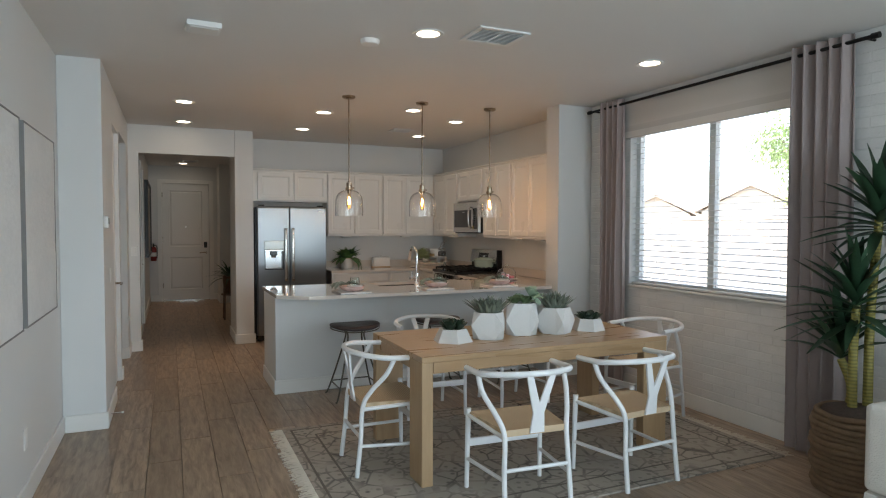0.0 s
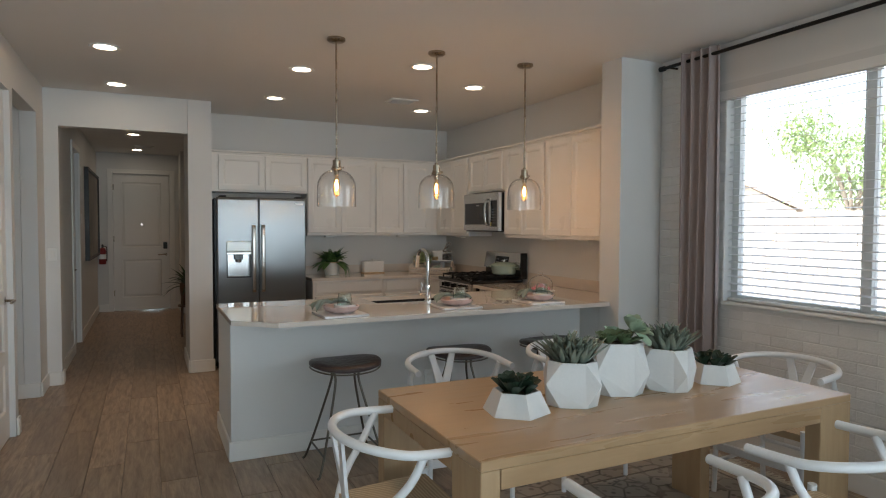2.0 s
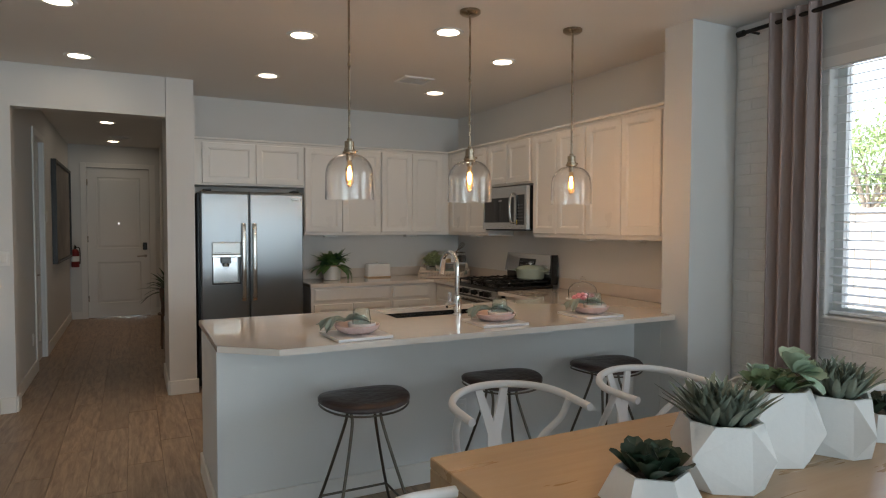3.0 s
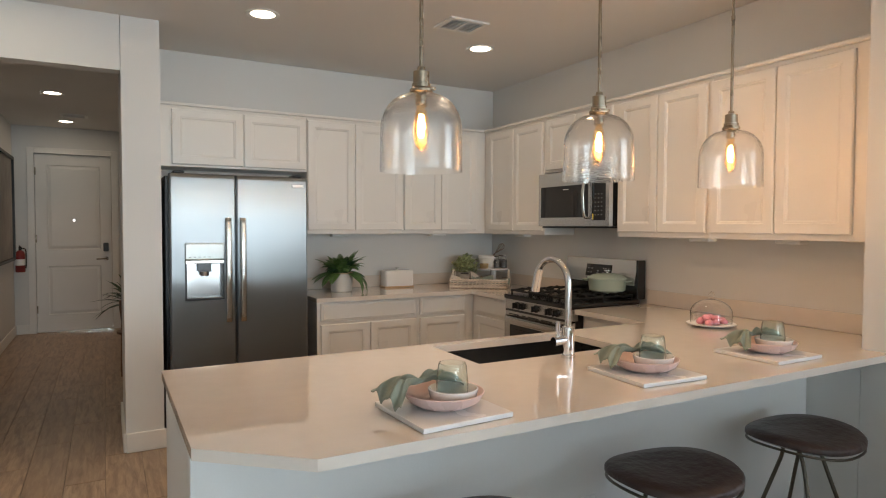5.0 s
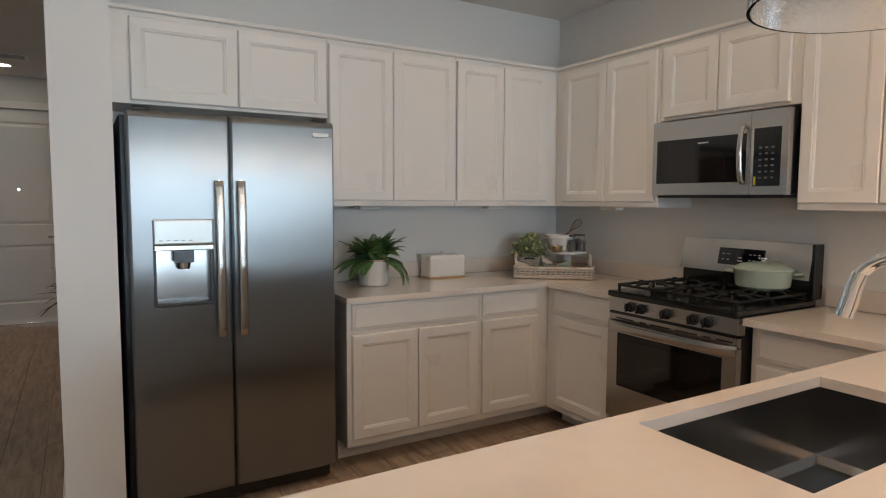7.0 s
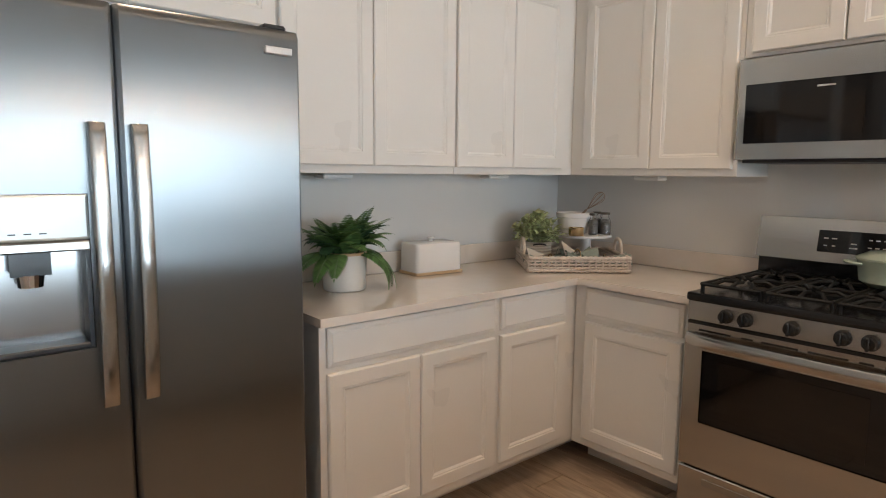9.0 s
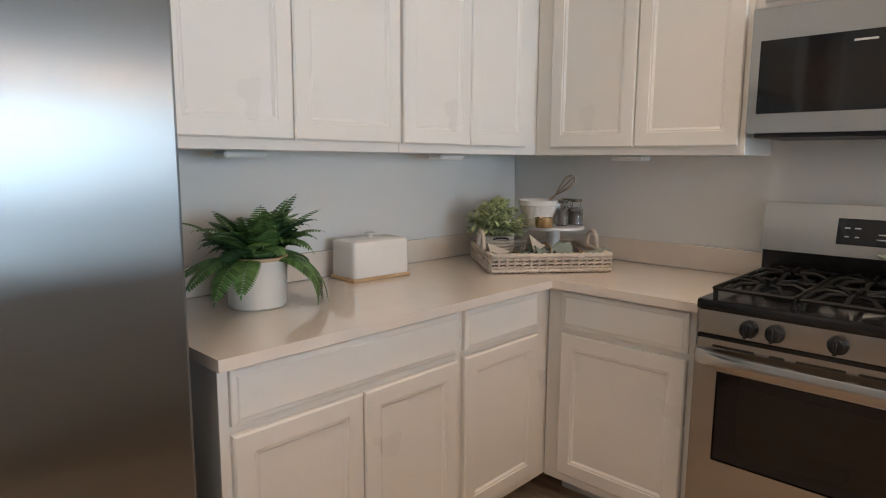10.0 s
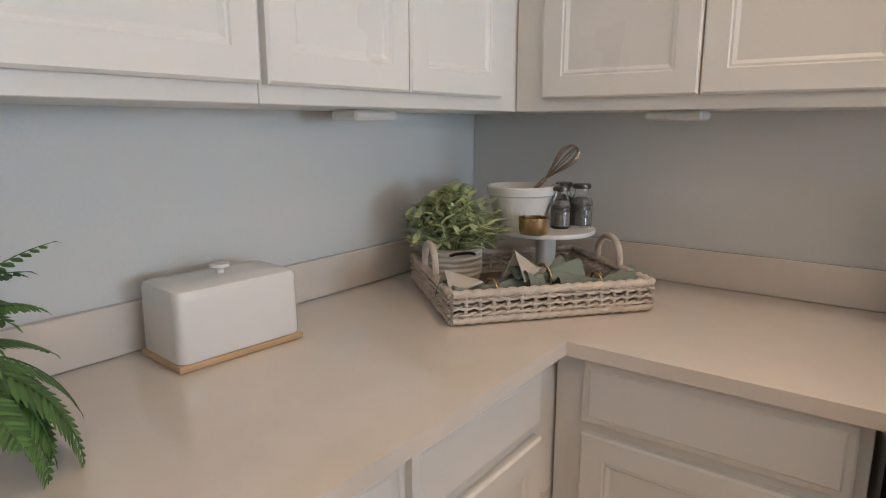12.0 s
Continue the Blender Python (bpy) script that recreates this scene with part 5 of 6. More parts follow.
# counter stools
st = thing("counter_stool", "dark brown leather stool on bent bronze rod legs", "stool", pose(1.40, 5.12, 0, 0, 0, 0), group="stools at the peninsula")
bm = bmesh.new()
ring = lambda f, z: [(f * 0.222 * math.copysign(abs(math.cos(a)) ** 0.85, math.cos(a)), f * (0.185 if math.sin(a) > 0 else 0.205) * math.copysign(abs(math.sin(a)) ** 0.9, math.sin(a)), z + 0.018 * abs(math.cos(a)) ** 2 * f) for a in [2 * math.pi * i / 40 for i in range(40)]]
lv = [(0.9, 0.612), (1.0, 0.622), (1.0, 0.636), (0.96, 0.645), (0.7, 0.650), (0.35, 0.648)]
loops = [[bm.verts.new(p) for p in ring(f, z)] for f, z in lv]
for a, b_ in zip(loops, loops[1:]):
    for i in range(40):
        bm.faces.new((a[i], a[(i + 1) % 40], b_[(i + 1) % 40], b_[i]))
bm.faces.new(loops[0]), bm.faces.new(loops[-1])
part("seat", bm, M_LEATHER, st, "creased dark brown leather seat", 50)
part("seat_ring", tube([(*p[:2], p[2] - 0.012) for p in ring(0.97, 0.617)] + [(*ring(0.97, 0.617)[0][:2], ring(0.97, 0.617)[0][2] - 0.012)], 0.005, 8), M_WIRE, st, "", 60)
for s in (-1, 1):
    for f in (-1, 1):
        p = [(s * 0.10, f * 0.03, 0.607), (s * 0.075, f * 0.035, 0.57), (s * 0.085, f * 0.06, 0.48), (s * 0.16, f * 0.14, 0.18), (s * 0.205, f * 0.185, 0.03), (s * 0.225, f * 0.19, 0.006)]
        part("leg", tube(spline(p, 5), 0.0075, 10), M_WIRE, st, "", 60)
    part("foot_bar", tube([(s * 0.178, -0.158, 0.12), (s * 0.178, 0.158, 0.12)], 0.006, 8), M_WIRE, st, "", 60)
part("foot_bar", tube([(-0.178, 0.15, 0.125), (0.178, 0.15, 0.125)], 0.006, 8), M_WIRE, st, "", 60)
part("seat_plate", box(-0.13, 0.13, -0.05, 0.05, 0.604, 0.611, 0.002), M_WIRE, st)
copy_thing(st, pose(2.21, 5.15, 0, 0, 0, -4))
copy_thing(st, pose(2.97, 5.17, 0, 0, 0, 5))

# ---- window dressing ----
bl = thing("window_blind", "lowered white horizontal slat blind with open slats", "blind", pose(3.915, 3.51, 0))
part("head_rail", box(-0.02, 0.02, -0.875, 0.875, 2.40, 2.445, 0.003), M_BLIND, bl)
part("bottom_rail", box(-0.022, 0.022, -0.875, 0.875, 0.99, 1.008, 0.004), M_BLIND, bl)
bm = box(-0.024, 0.024, -0.875, 0.875, -0.0012, 0.0012)
bm.transform(pose(0, 0, 0, 0, -7, 0))
slat = part("slat", bm, M_BLIND, bl)
slat.location.z = 1.055
for i in range(1, 27):
    o = slat.copy()
    scene.collection.objects.link(o)
    o.location.z = 1.055 + i * 0.05
for y in (-0.6, 0.0, 0.6):
    part("cord", tube([(0, y, 1.0), (0, y, 2.40)], 0.0012, 5), M_BLIND, bl)
rs = thing("roman_shade", "flat raised roman shade in brick-print fabric", "shade", pose(3.838, 3.51, 2.352))
part("fabric", slab([-0.935, 0.935], [0.028, 0.12, 0.33], 0, 0.026, lambda u, v, w: (w + (0.004 if 0.1 < v < 0.2 else 0), u, v)), M_PRINTBRICK, rs)
part("hem_fold", slab([-0.937, 0.937], [0.0, 0.006, 0.06], -0.007, 0.03, lambda u, v, w: (w, u, v)), M_PRINTBRICK, rs)
part("head_rail", box(0.004, 0.03, -0.93, 0.93, 0.331, 0.35), M_BLIND, rs)
rod = thing("curtain_rod", "black iron curtain rod with end caps above the window", "curtain rod", pose(3.775, 0, 2.668))
part("rod", tube([(0, 4.87, 0), (0, 2.17, 0)], 0.0125, 12), M_RODBLACK, rod, "", 50)
for y, s in ((4.87, 1), (2.17, -1)):
    part("finial", tube([(0, y, 0), (0, y + s * 0.045, 0)], 0.019, 12), M_RODBLACK, rod, "", 50)
for y in (4.84, 2.21):
    part("bracket", tube([(0.0, y, 0), (0.098, y, 0)], 0.008, 8), M_RODBLACK, rod, "", 50)


def curtain(y0, y1, folds, seed, label):
    rn = random.Random(seed)
    n = folds * 10
    off = [rn.uniform(-0.3, 0.3) for _ in range(folds + 1)]

    def at(u, v, w):
        f = u / n
        k = f * folds
        ph = 2 * math.pi * k + off[int(min(k, folds))] * 0.3
        depth = 0.048 * math.sin(ph) * (0.8 + 0.25 * math.sin(v * 1.3 + k))
        spread = 1 + 0.05 * math.sin(v * 0.9 + 1)
        y = (y0 + y1) / 2 + (f - 0.5) * (y1 - y0) * spread + 0.012 * math.sin(2 * ph)
        return (3.775 + depth + w, y, v)

    bm = slab(list(range(n + 1)), [0.012 + i * 2.71 / 14 for i in range(15)], 0.0, 0.003, at)
    solo("curtain", bm, M_CURTAIN, label, "curtain", smooth=60, group="mauve curtains")


curtain(4.39, 4.69, 4, 1, "mauve-grey linen curtain gathered beside the pillar")
curtain(2.27, 2.68, 5, 2, "mauve-grey linen curtain gathered beside the tall plant")

# ---- lights and ceiling fittings ----
dl = thing("ceiling_downlight", "round white recessed ceiling downlight, lit", "downlight", pose(*DOWNLIGHTS[0], H), group="recessed ceiling downlights")
part("trim_ring", lathe([(0.073, -0.004), (0.098, -0.007), (0.102, -0.002), (0.102, 0.001), (0.073, 0.001)], 36), M_WHITE, dl, "", 40)
part("lens", lathe([(0, 0.0005), (0.074, 0.0005), (0.074, -0.0015), (0, -0.0015)], 36), M_LED, dl, "glowing warm lens").visible_shadow = False
for x, y in DOWNLIGHTS[1:]:
    copy_thing(dl, pose(x, y, H))

pd = thing("pendant_lamp", "clear seeded glass dome pendant with aged brass rod, lit", "pendant lamp", pose(*PENDANTS[0], 0), group="pendants over the peninsula")
part("canopy", lathe([(0, 2.752), (0.062, 2.752), (0.062, 2.738), (0.05, 2.728), (0, 2.724)], 32), M_NICKEL, pd, "", 40)
part("rod", tube([(0, 0, 2.726), (0, 0, 1.945)], 0.0065, 10), M_NICKEL, pd, "", 50)
part("coupling", tube([(0, 0, 2.34), (0, 0, 2.36)], 0.0085, 10), M_NICKEL, pd, "", 50)
part("socket", lathe([(0, 1.952), (0.012, 1.952), (0.014, 1.94), (0.026, 1.936), (0.026, 1.90), (0.03, 1.898), (0.03, 1.886), (0.037, 1.88), (0.037, 1.872), (0.018, 1.866), (0.018, 1.835), (0, 1.835)], 24), M_NICKEL, pd, "", 40)
part("switch_key", tube([(0.026, 0, 1.89), (0.05, 0.0, 1.888)], 0.006, 8), M_NICKEL, pd, "", 40)
R = 0.130
outer = [(0.034, 1.866)] + [(0.034 + (R - 0.034) * math.sin(a), 1.755 + 0.111 * math.cos(a)) for a in [math.radians(q) for q in (12, 25, 38, 50, 62, 74, 86, 90)]] + [(R + 0.001, 1.70), (R + 0.002, 1.622)]
inner = [(r - 0.0035, z_ - (0.0035 if i < 6 else 0)) for i, (r, z_) in enumerate(outer)]
prof = outer + inner[::-1] + [outer[0]]
gl = part("shade", lathe(prof, 56), M_SEEDED, pd, "clear seeded glass dome", 60)
gl.visible_shadow = False
bulb = part("bulb", lathe([(0.012, 1.836), (0.013, 1.825), (0.021, 1.79), (0.024, 1.75), (0.021, 1.715), (0.01, 1.692), (0, 1.688)], 24), M_BULB, pd, "amber glass bulb", 60)
bulb.visible_shadow = False
bm = bmesh.new()
for i in range(6):
    a = i * math.pi / 3
    tube([(0.003 * math.cos(a), 0.003 * math.sin(a), 1.803), (0.008 * math.cos(a), 0.008 * math.sin(a), 1.765), (0.004 * math.cos(a + 0.5), 0.004 * math.sin(a + 0.5), 1.730)], 0.0020, 5, bm)
fil = part("filament", bm, M_FILAMENT, pd, "glowing amber filament")
fil.visible_shadow = False
for x, y in PENDANTS[1:]:
    copy_thing(pd, pose(x, y, 0))


def vent(x, y, w, d_, rz, slats, label):
    t = thing("ceiling_vent", label, "ceiling vent", pose(x, y, H, 0, 0, rz), group="ceiling air vents")
    part("frame", slab([-w / 2 - 0.03, -w / 2, w / 2, w / 2 + 0.03], [-d_ / 2 - 0.03, -d_ / 2, d_ / 2, d_ / 2 + 0.03], -0.010, 0.001, flat, [(1, 1)]), M_WHITE, t)
    part("backing", box(-w / 2, w / 2, -d_ / 2, d_ / 2, -0.001, 0.001), M_GREY, t, "dark duct opening")
    part("divider", box(-0.006, 0.006, -d_ / 2, d_ / 2, -0.009, -0.002), M_WHITE, t)
    bm = box(-w / 2, w / 2, -0.009, 0.009, -0.001, 0.001)
    bm.transform(pose(0, 0, 0, 38, 0, 0))
    first = part("slat", bm, M_WHITE, t)
    first.location = (0, -d_ / 2 + 0.02, -0.006)
    for i in range(1, slats):
        o = first.copy()
        scene.collection.objects.link(o)
        o.location.y = -d_ / 2 + 0.02 + i * (d_ - 0.04) / (slats - 1)


vent(1.83, 3.33, 0.30, 0.24, 0, 9, "white slatted ceiling air vent over the dining area")
vent(2.61, 7.23, 0.22, 0.18, 0, 7, "white slatted ceiling air vent over the kitchen")
vent(0.26, 12.35, 0.22, 0.18, 0, 7, "white slatted ceiling air vent in the hall")
solo("smoke_detector", lathe([(0, 0.0), (0.065, 0.0), (0.065, -0.015), (0.055, -0.03), (0.03, -0.036), (0, -0.036)], 32), M_WHITE, "round white smoke detector on the ceiling", "smoke detector", pose(1.12, 3.74, H), smooth=40)
ap = thing("ceiling_sensor_box", "flat white rectangular device on the ceiling", "ceiling device", pose(0.10, 3.86, H, 0, 0, 3))
part("housing", box(-0.10, 0.10, -0.085, 0.085, -0.035, 0.0, 0.012, None, 2), M_WHITE, ap)
part("cover", box(-0.085, 0.085, -0.07, 0.07, -0.041, -0.0355, 0.003), M_WHITE, ap)

# ---- walls: art, switches, hall ----
for y0, y1 in ((2.64, 3.57), (3.66, 4.60)):
    t = thing("wall_art", "large textured white canvas with grey edge", "wall art", pose(-0.838, (y0 + y1) / 2, 0.975), group="pair of white canvases")
    w = (y1 - y0) / 2
    part("canvas", slab([-w + 0.008 + i * (2 * w - 0.016) / 20 for i in range(21)], [0.008 + i * 1.084 / 20 for i in range(21)], 0.004, 0.036,
                        lambda u, v, q: (q + (0.002 * noise.noise((u * 9, v * 9, y0)) if q > 0.02 else 0), u, v)), M_CANVAS, t)
    part("frame", slab([-w, -w + 0.007, w - 0.007, w], [0, 0.007, 1.093, 1.1], 0.0, 0.04, wy, [(1, 1)]), M_FRAMEGREY, t)


def plate(name, label, x, y, z, rz, w=0.075, h=0.118, rocker=True):
    t = thing(name, label, "switch" if "switch" in name else name.split("_")[-1], pose(x, y, z, 0, 0, rz))
    part("plate", box(-w / 2, w / 2, -0.006, 0, -h / 2, h / 2, 0.003), M_WHITE, t)
    if rocker:
        part("rocker", box(-0.017, 0.017, -0.009, -0.0055, -0.033, 0.033, 0.002), M_TRIM, t)
    return t


plate("light_switch", "white rocker light switch on the corridor wall", -0.555, 5.50, 1.12, 90)
plate("light_switch", "white rocker light switch beside the hall opening", -0.5, 8.10, 1.22, 0)
plate("wall_outlet", "white power outlet low on the living room wall", -0.84, 3.75, 0.36, 90)
plate("wall_outlet", "white power outlet low on the hall wall", -0.49, 9.45, 0.36, 90)
t = plate("thermostat", "white thermostat with dark side on the corridor wall", -0.555, 5.12, 1.55, 90, 0.10, 0.10, False)
part("body", box(-0.045, 0.045, -0.028, -0.006, -0.045, 0.045, 0.004), M_WHITE, t)
part("display", box(-0.03, 0.03, -0.0295, -0.0281, -0.015, 0.03), M_GREY, t)
plate("alarm_keypad", "small white alarm keypad on the hall wall", -0.49, 10.72, 1.58, 90, 0.11, 0.13)
plate("door_chime", "small grey sensor on the hall wall", -0.49, 10.72, 2.2, 90, 0.05, 0.10, False)
ds_ = thing("door_stop", "thin white spring door stop at the baseboard", "door stop", pose(-0.539, 5.15, 0.07))
part("spring", tube([(0, 0, 0), (0.075, 0, 0)], 0.004, 8), M_CHROME, ds_, "", 50)
part("tip", tube([(0.075, 0, 0), (0.09, 0, 0)], 0.007, 8), M_WHITE, ds_, "", 50)
t = thing("framed_picture", "large dark abstract picture in a black frame", "picture", pose(-0.488, 12.2, 1.0))
part("frame", slab([-1.0, -0.965, 0.965, 1.0], [0, 0.035, 1.265, 1.3], 0.0, 0.055, wy, [(1, 1)]), M_FRAMEBLACK, t)
part("picture_panel", box(0.01, 0.03, -0.965, 0.965, 0.035, 1.265), M_ARTDARK, t)
t = thing("fire_extinguisher", "small red fire extinguisher on the hall wall", "fire extinguisher", pose(-0.41, 13.41, 0.83))
part("cylinder", lathe([(0, 0), (0.05, 0.0), (0.055, 0.01), (0.055, 0.23), (0.045, 0.265), (0.02, 0.285), (0, 0.285)], 24), M_RED, t, "", 40)
part("label_band", lathe([(0.0556, 0.09), (0.0556, 0.17)], 24), M_WHITE, t)
part("valve", lathe([(0, 0.285), (0.018, 0.285), (0.018, 0.33), (0, 0.33)], 14), M_BLACK, t)
part("lever", tube([(0, 0.02, 0.33), (0.0, -0.07, 0.345)], 0.008, 8), M_BLACK, t)
part("hose", tube(spline([(0.018, 0, 0.31), (0.06, -0.01, 0.29), (0.066, -0.02, 0.15), (0.062, -0.02, 0.05)]), 0.007, 8), M_BLACK, t)
part("bracket", box(-0.03, 0.03, 0.05, 0.09, 0.1, 0.13, 0.002), M_GREY, t)
sd = thing("plant_stand", "dark wooden plant stand against the hall wall", "plant stand", pose(0.80, 10.45, 0))
for i in range(4):
    a = math.pi / 4 + i * math.pi / 2
    part("leg", tube([(0.15 * math.cos(a), 0.15 * math.sin(a), 0), (0.13 * math.cos(a), 0.13 * math.sin(a), 0.62)], 0.014, 8), M_WALNUT, sd, "", 40)
part("shelf", lathe([(0, 0.40), (0.15, 0.40), (0.15, 0.42), (0, 0.42)], 28), M_WALNUT, sd)
hp = thing("hall_plant", "dark leafy potted plant on a wooden stand", "potted plant", pose(0.80, 10.45, 0.421))
part("pot", lathe([(0, 0), (0.10, 0), (0.125, 0.22), (0.125, 0.30), (0.112, 0.30), (0.10, 0.24), (0, 0.24)], 28), M_WALNUT, hp, "dark brown pot", 40)
bm = bmesh.new()
rn = random.Random(12)
for i in range(60):
    a, el = rn.uniform(0, 6.28), rn.uniform(0.2, 1.35)
    leaf(bm, (0, 0, 0.24), (math.cos(a) * math.cos(el), math.sin(a) * math.cos(el), math.sin(el) * 1.1), rn.uniform(0.28, 0.52), 0.045, droop=rn.uniform(0.2, 0.6), steps=5)
part("foliage", bm, M_PALM, hp)

# ---- living corner: tall plant and sofa ----
bk = thing("plant_basket", "round brown woven rope basket on the floor", "basket", pose(3.50, 2.03, 0))
rn = random.Random(3)
for i in range(15):
    r = 0.205 + 0.008 * math.sin(i * 1.7) + 0.012 * math.sin(math.pi * i / 15)
    pts = [(r * math.cos(a), r * math.sin(a), 0.016 + i * 0.031 + 0.003 * math.sin(a * 5 + i)) for a in [2 * math.pi * k / 40 for k in range(41)]]
    part("rope_coil", tube(pts, 0.0175, 8, None, 1, False), M_JUTE, bk, "", 60)
part("base", lathe([(0, 0.002), (0.20, 0.002), (0.20, 0.016), (0, 0.016)], 32), M_JUTE, bk)
dp_ = thing("dracaena", "tall potted dracaena with yellow canes and dark leaves", "potted plant", pose(3.50, 2.03, 0.02))
part("moss", lathe([(0, 0.47), (0.06, 0.475), (0.12, 0.465), (0.17, 0.45), (0.185, 0.43)], 24), mat("dry_moss", (0.075, 0.055, 0.048), 0.95, 0, 0.4, 30, 90, 1.0), dp_)
for k, (bx, by, hx, hy, h) in enumerate(((-0.045, 0.0, 0.0, 0.02, 1.05), (0.06, -0.02, 0.09, -0.04, 1.55), (0.03, 0.06, 0.03, 0.12, 0.72))):
    part("cane", tube(spline([(bx, by, 0.44), (bx * 1.1, by, 0.44 + (h - 0.44) * 0.5), (hx, hy, h)]), (0.026, 0.022), 12), M_CANE, dp_, "ringed yellow cane", 60)
    bm = bmesh.new()
    for i in range(52 if k < 2 else 28):
        a = i * 2.39996
        el = radians(82 - 100 * (i / 52))
        base = (hx, hy, h + 0.10 - 0.20 * i / 52)
        leaf(bm, base, (math.cos(a) * math.cos(el), math.sin(a) * math.cos(el), math.sin(el)), rn.uniform(0.32, 0.46), rn.uniform(0.046, 0.062), droop=rn.uniform(0.05, 0.32), fold=0.2, steps=6)
    part("leaf_crown", bm, M_PALM, dp_, "dark strappy leaves", 60)

sf = thing("sofa", "ivory upholstered sofa with rounded arm", "sofa", pose(3.06, 0.30, 0))
for x in (-0.43, 0.43):
    for y in (-1.05, 1.05):
        part("foot", tube([(x, y, 0), (x, y, 0.1)], (0.02, 0.026), 10), M_WALNUT, sf)
part("frame", box(-0.48, 0.48, -1.13, 1.13, 0.10, 0.40, 0.03, None, 2), M_FABRIC, sf, "", 40)
for y in (-1.04, 1.04):
    part("arm", box(-0.48, 0.48, y - 0.09, y + 0.09, 0.405, 0.775, 0.035, None, 3), M_FABRIC, sf, "", 50)
part("backrest", box(0.26, 0.48, -0.945, 0.945, 0.405, 0.82, 0.05, None, 3), M_FABRIC, sf, "", 50)
for y in (-0.475, 0.475):
    part("seat_cushion", box(-0.48, 0.255, y - 0.468, y + 0.468, 0.405, 0.55, 0.035, None, 3), M_FABRIC, sf, "", 50)

# ---- on the peninsula: three place settings ----
SET = [(1.415, 5.285, 3), (2.275, 5.33, -3), (2.985, 5.335, 0)]
bd = thing("marble_board", "square white marble serving board on the peninsula", "serving board", pose(SET[0][0], SET[0][1], TZ + 0.001, 0, 0, SET[0][2]), group="marble boards of the place settings")
part("board", box(-0.145, 0.145, -0.145, 0.145, 0, 0.014, 0.003, None, 2), M_MARBLE, bd)
pb = thing("pasta_bowl", "wide blush pink bowl on a marble board", "bowl", pose(SET[0][0] + 0.01, SET[0][1] + 0.01, TZ + 0.016), group="pink bowls of the place settings")
part("bowl", lathe([(0, 0.004), (0.06, 0.004), (0.062, 0.0), (0.075, 0.002), (0.105, 0.018), (0.118, 0.042), (0.116, 0.044), (0.112, 0.042), (0.098, 0.021), (0.07, 0.010), (0, 0.008)], 48), M_PINK, pb, "", 50)
sb = thing("small_bowl", "small white bowl set inside a pink bowl", "bowl", pose(SET[0][0] + 0.03, SET[0][1] - 0.01, TZ + 0.028), group="white bowls of the place settings")
part("bowl", lathe([(0, 0.0), (0.045, 0.0), (0.066, 0.012), (0.073, 0.04), (0.070, 0.042), (0.066, 0.04), (0.06, 0.018), (0.04, 0.006), (0, 0.005)], 40), M_WHITEGLAZE, sb, "", 50)
gt = thing("glass_tumbler", "pale green bubbled glass tumbler in a bowl", "tumbler", pose(SET[0][0] + 0.03, SET[0][1] - 0.005, TZ + 0.035), group="green tumblers of the place settings")
part("glass", lathe([(0, 0.0), (0.038, 0.0), (0.046, 0.012), (0.0475, 0.04), (0.042, 0.095), (0.039, 0.105), (0.0365, 0.105), (0.0395, 0.093), (0.0445, 0.04), (0.042, 0.014), (0, 0.010)], 40), M_TUMBLER, gt, "", 60)


def cloth(fn, nu, nv, thick, material, name, parent, label="", bm=None):
    bm = slab(list(range(nu + 1)), list(range(nv + 1)), 0, 1, lambda u, v, w: tuple(Vector(fn(u / nu, v / nv)) + Vector((0, 0, -thick * (1 - w)))))
    return part(name, bm, material, parent, label, 70)


def napkin_shape(u, v):
    """A gathered napkin: pinched in the middle, fanned and drooping at both ends."""
    s = (u - 0.5) * 2
    k = abs(s)
    w = 0.020 + (0.080 if s < 0 else 0.052) * k ** 1.1
    y = (v - 0.5) * 2 * w
    pleat = 0.011 * math.sin(v * 13 + s * 3.5) * (0.3 + k) * (1 - 0.7 * (2 * v - 1) ** 4) + 0.005 * math.cos(v * 27 - 4 * s) + 0.004 * math.sin(9 * s + 5 * v)
    z_ = 0.056 + 0.014 * math.sin(min(1, k * 1.35) * math.pi * 0.72) - 0.05 * max(0, k - 0.5) ** 1.5 * 2 + pleat
    return (s * (0.140 if s < 0 else 0.128), y * 0.8 - 0.035 * k ** 2 + 0.02, max(z_, 0.012 + 0.004 * math.sin(11 * v + 3 * s)))


nk = thing("linen_napkin", "gathered sage green linen napkin across a bowl", "napkin", pose(SET[0][0] - 0.03, SET[0][1] + 0.06, TZ + 0.02, 0, 0, 8), group="sage napkins of the place settings")
cloth(napkin_shape, 30, 34, 0.003, M_SAGE, "cloth", nk)
for x, y, r in SET[1:]:
    copy_thing(bd, pose(x, y, TZ + 0.001, 0, 0, r))
    copy_thing(pb, pose(x + 0.01, y + 0.01, TZ + 0.016))
    copy_thing(sb, pose(x + 0.03, y - 0.01, TZ + 0.028))
    copy_thing(gt, pose(x + 0.03, y - 0.005, TZ + 0.035, 0, 0, 40))
    copy_thing(nk, pose(x + 0.012, y + 0.055, TZ + 0.02, 0, 0, -6 + 3 * r))

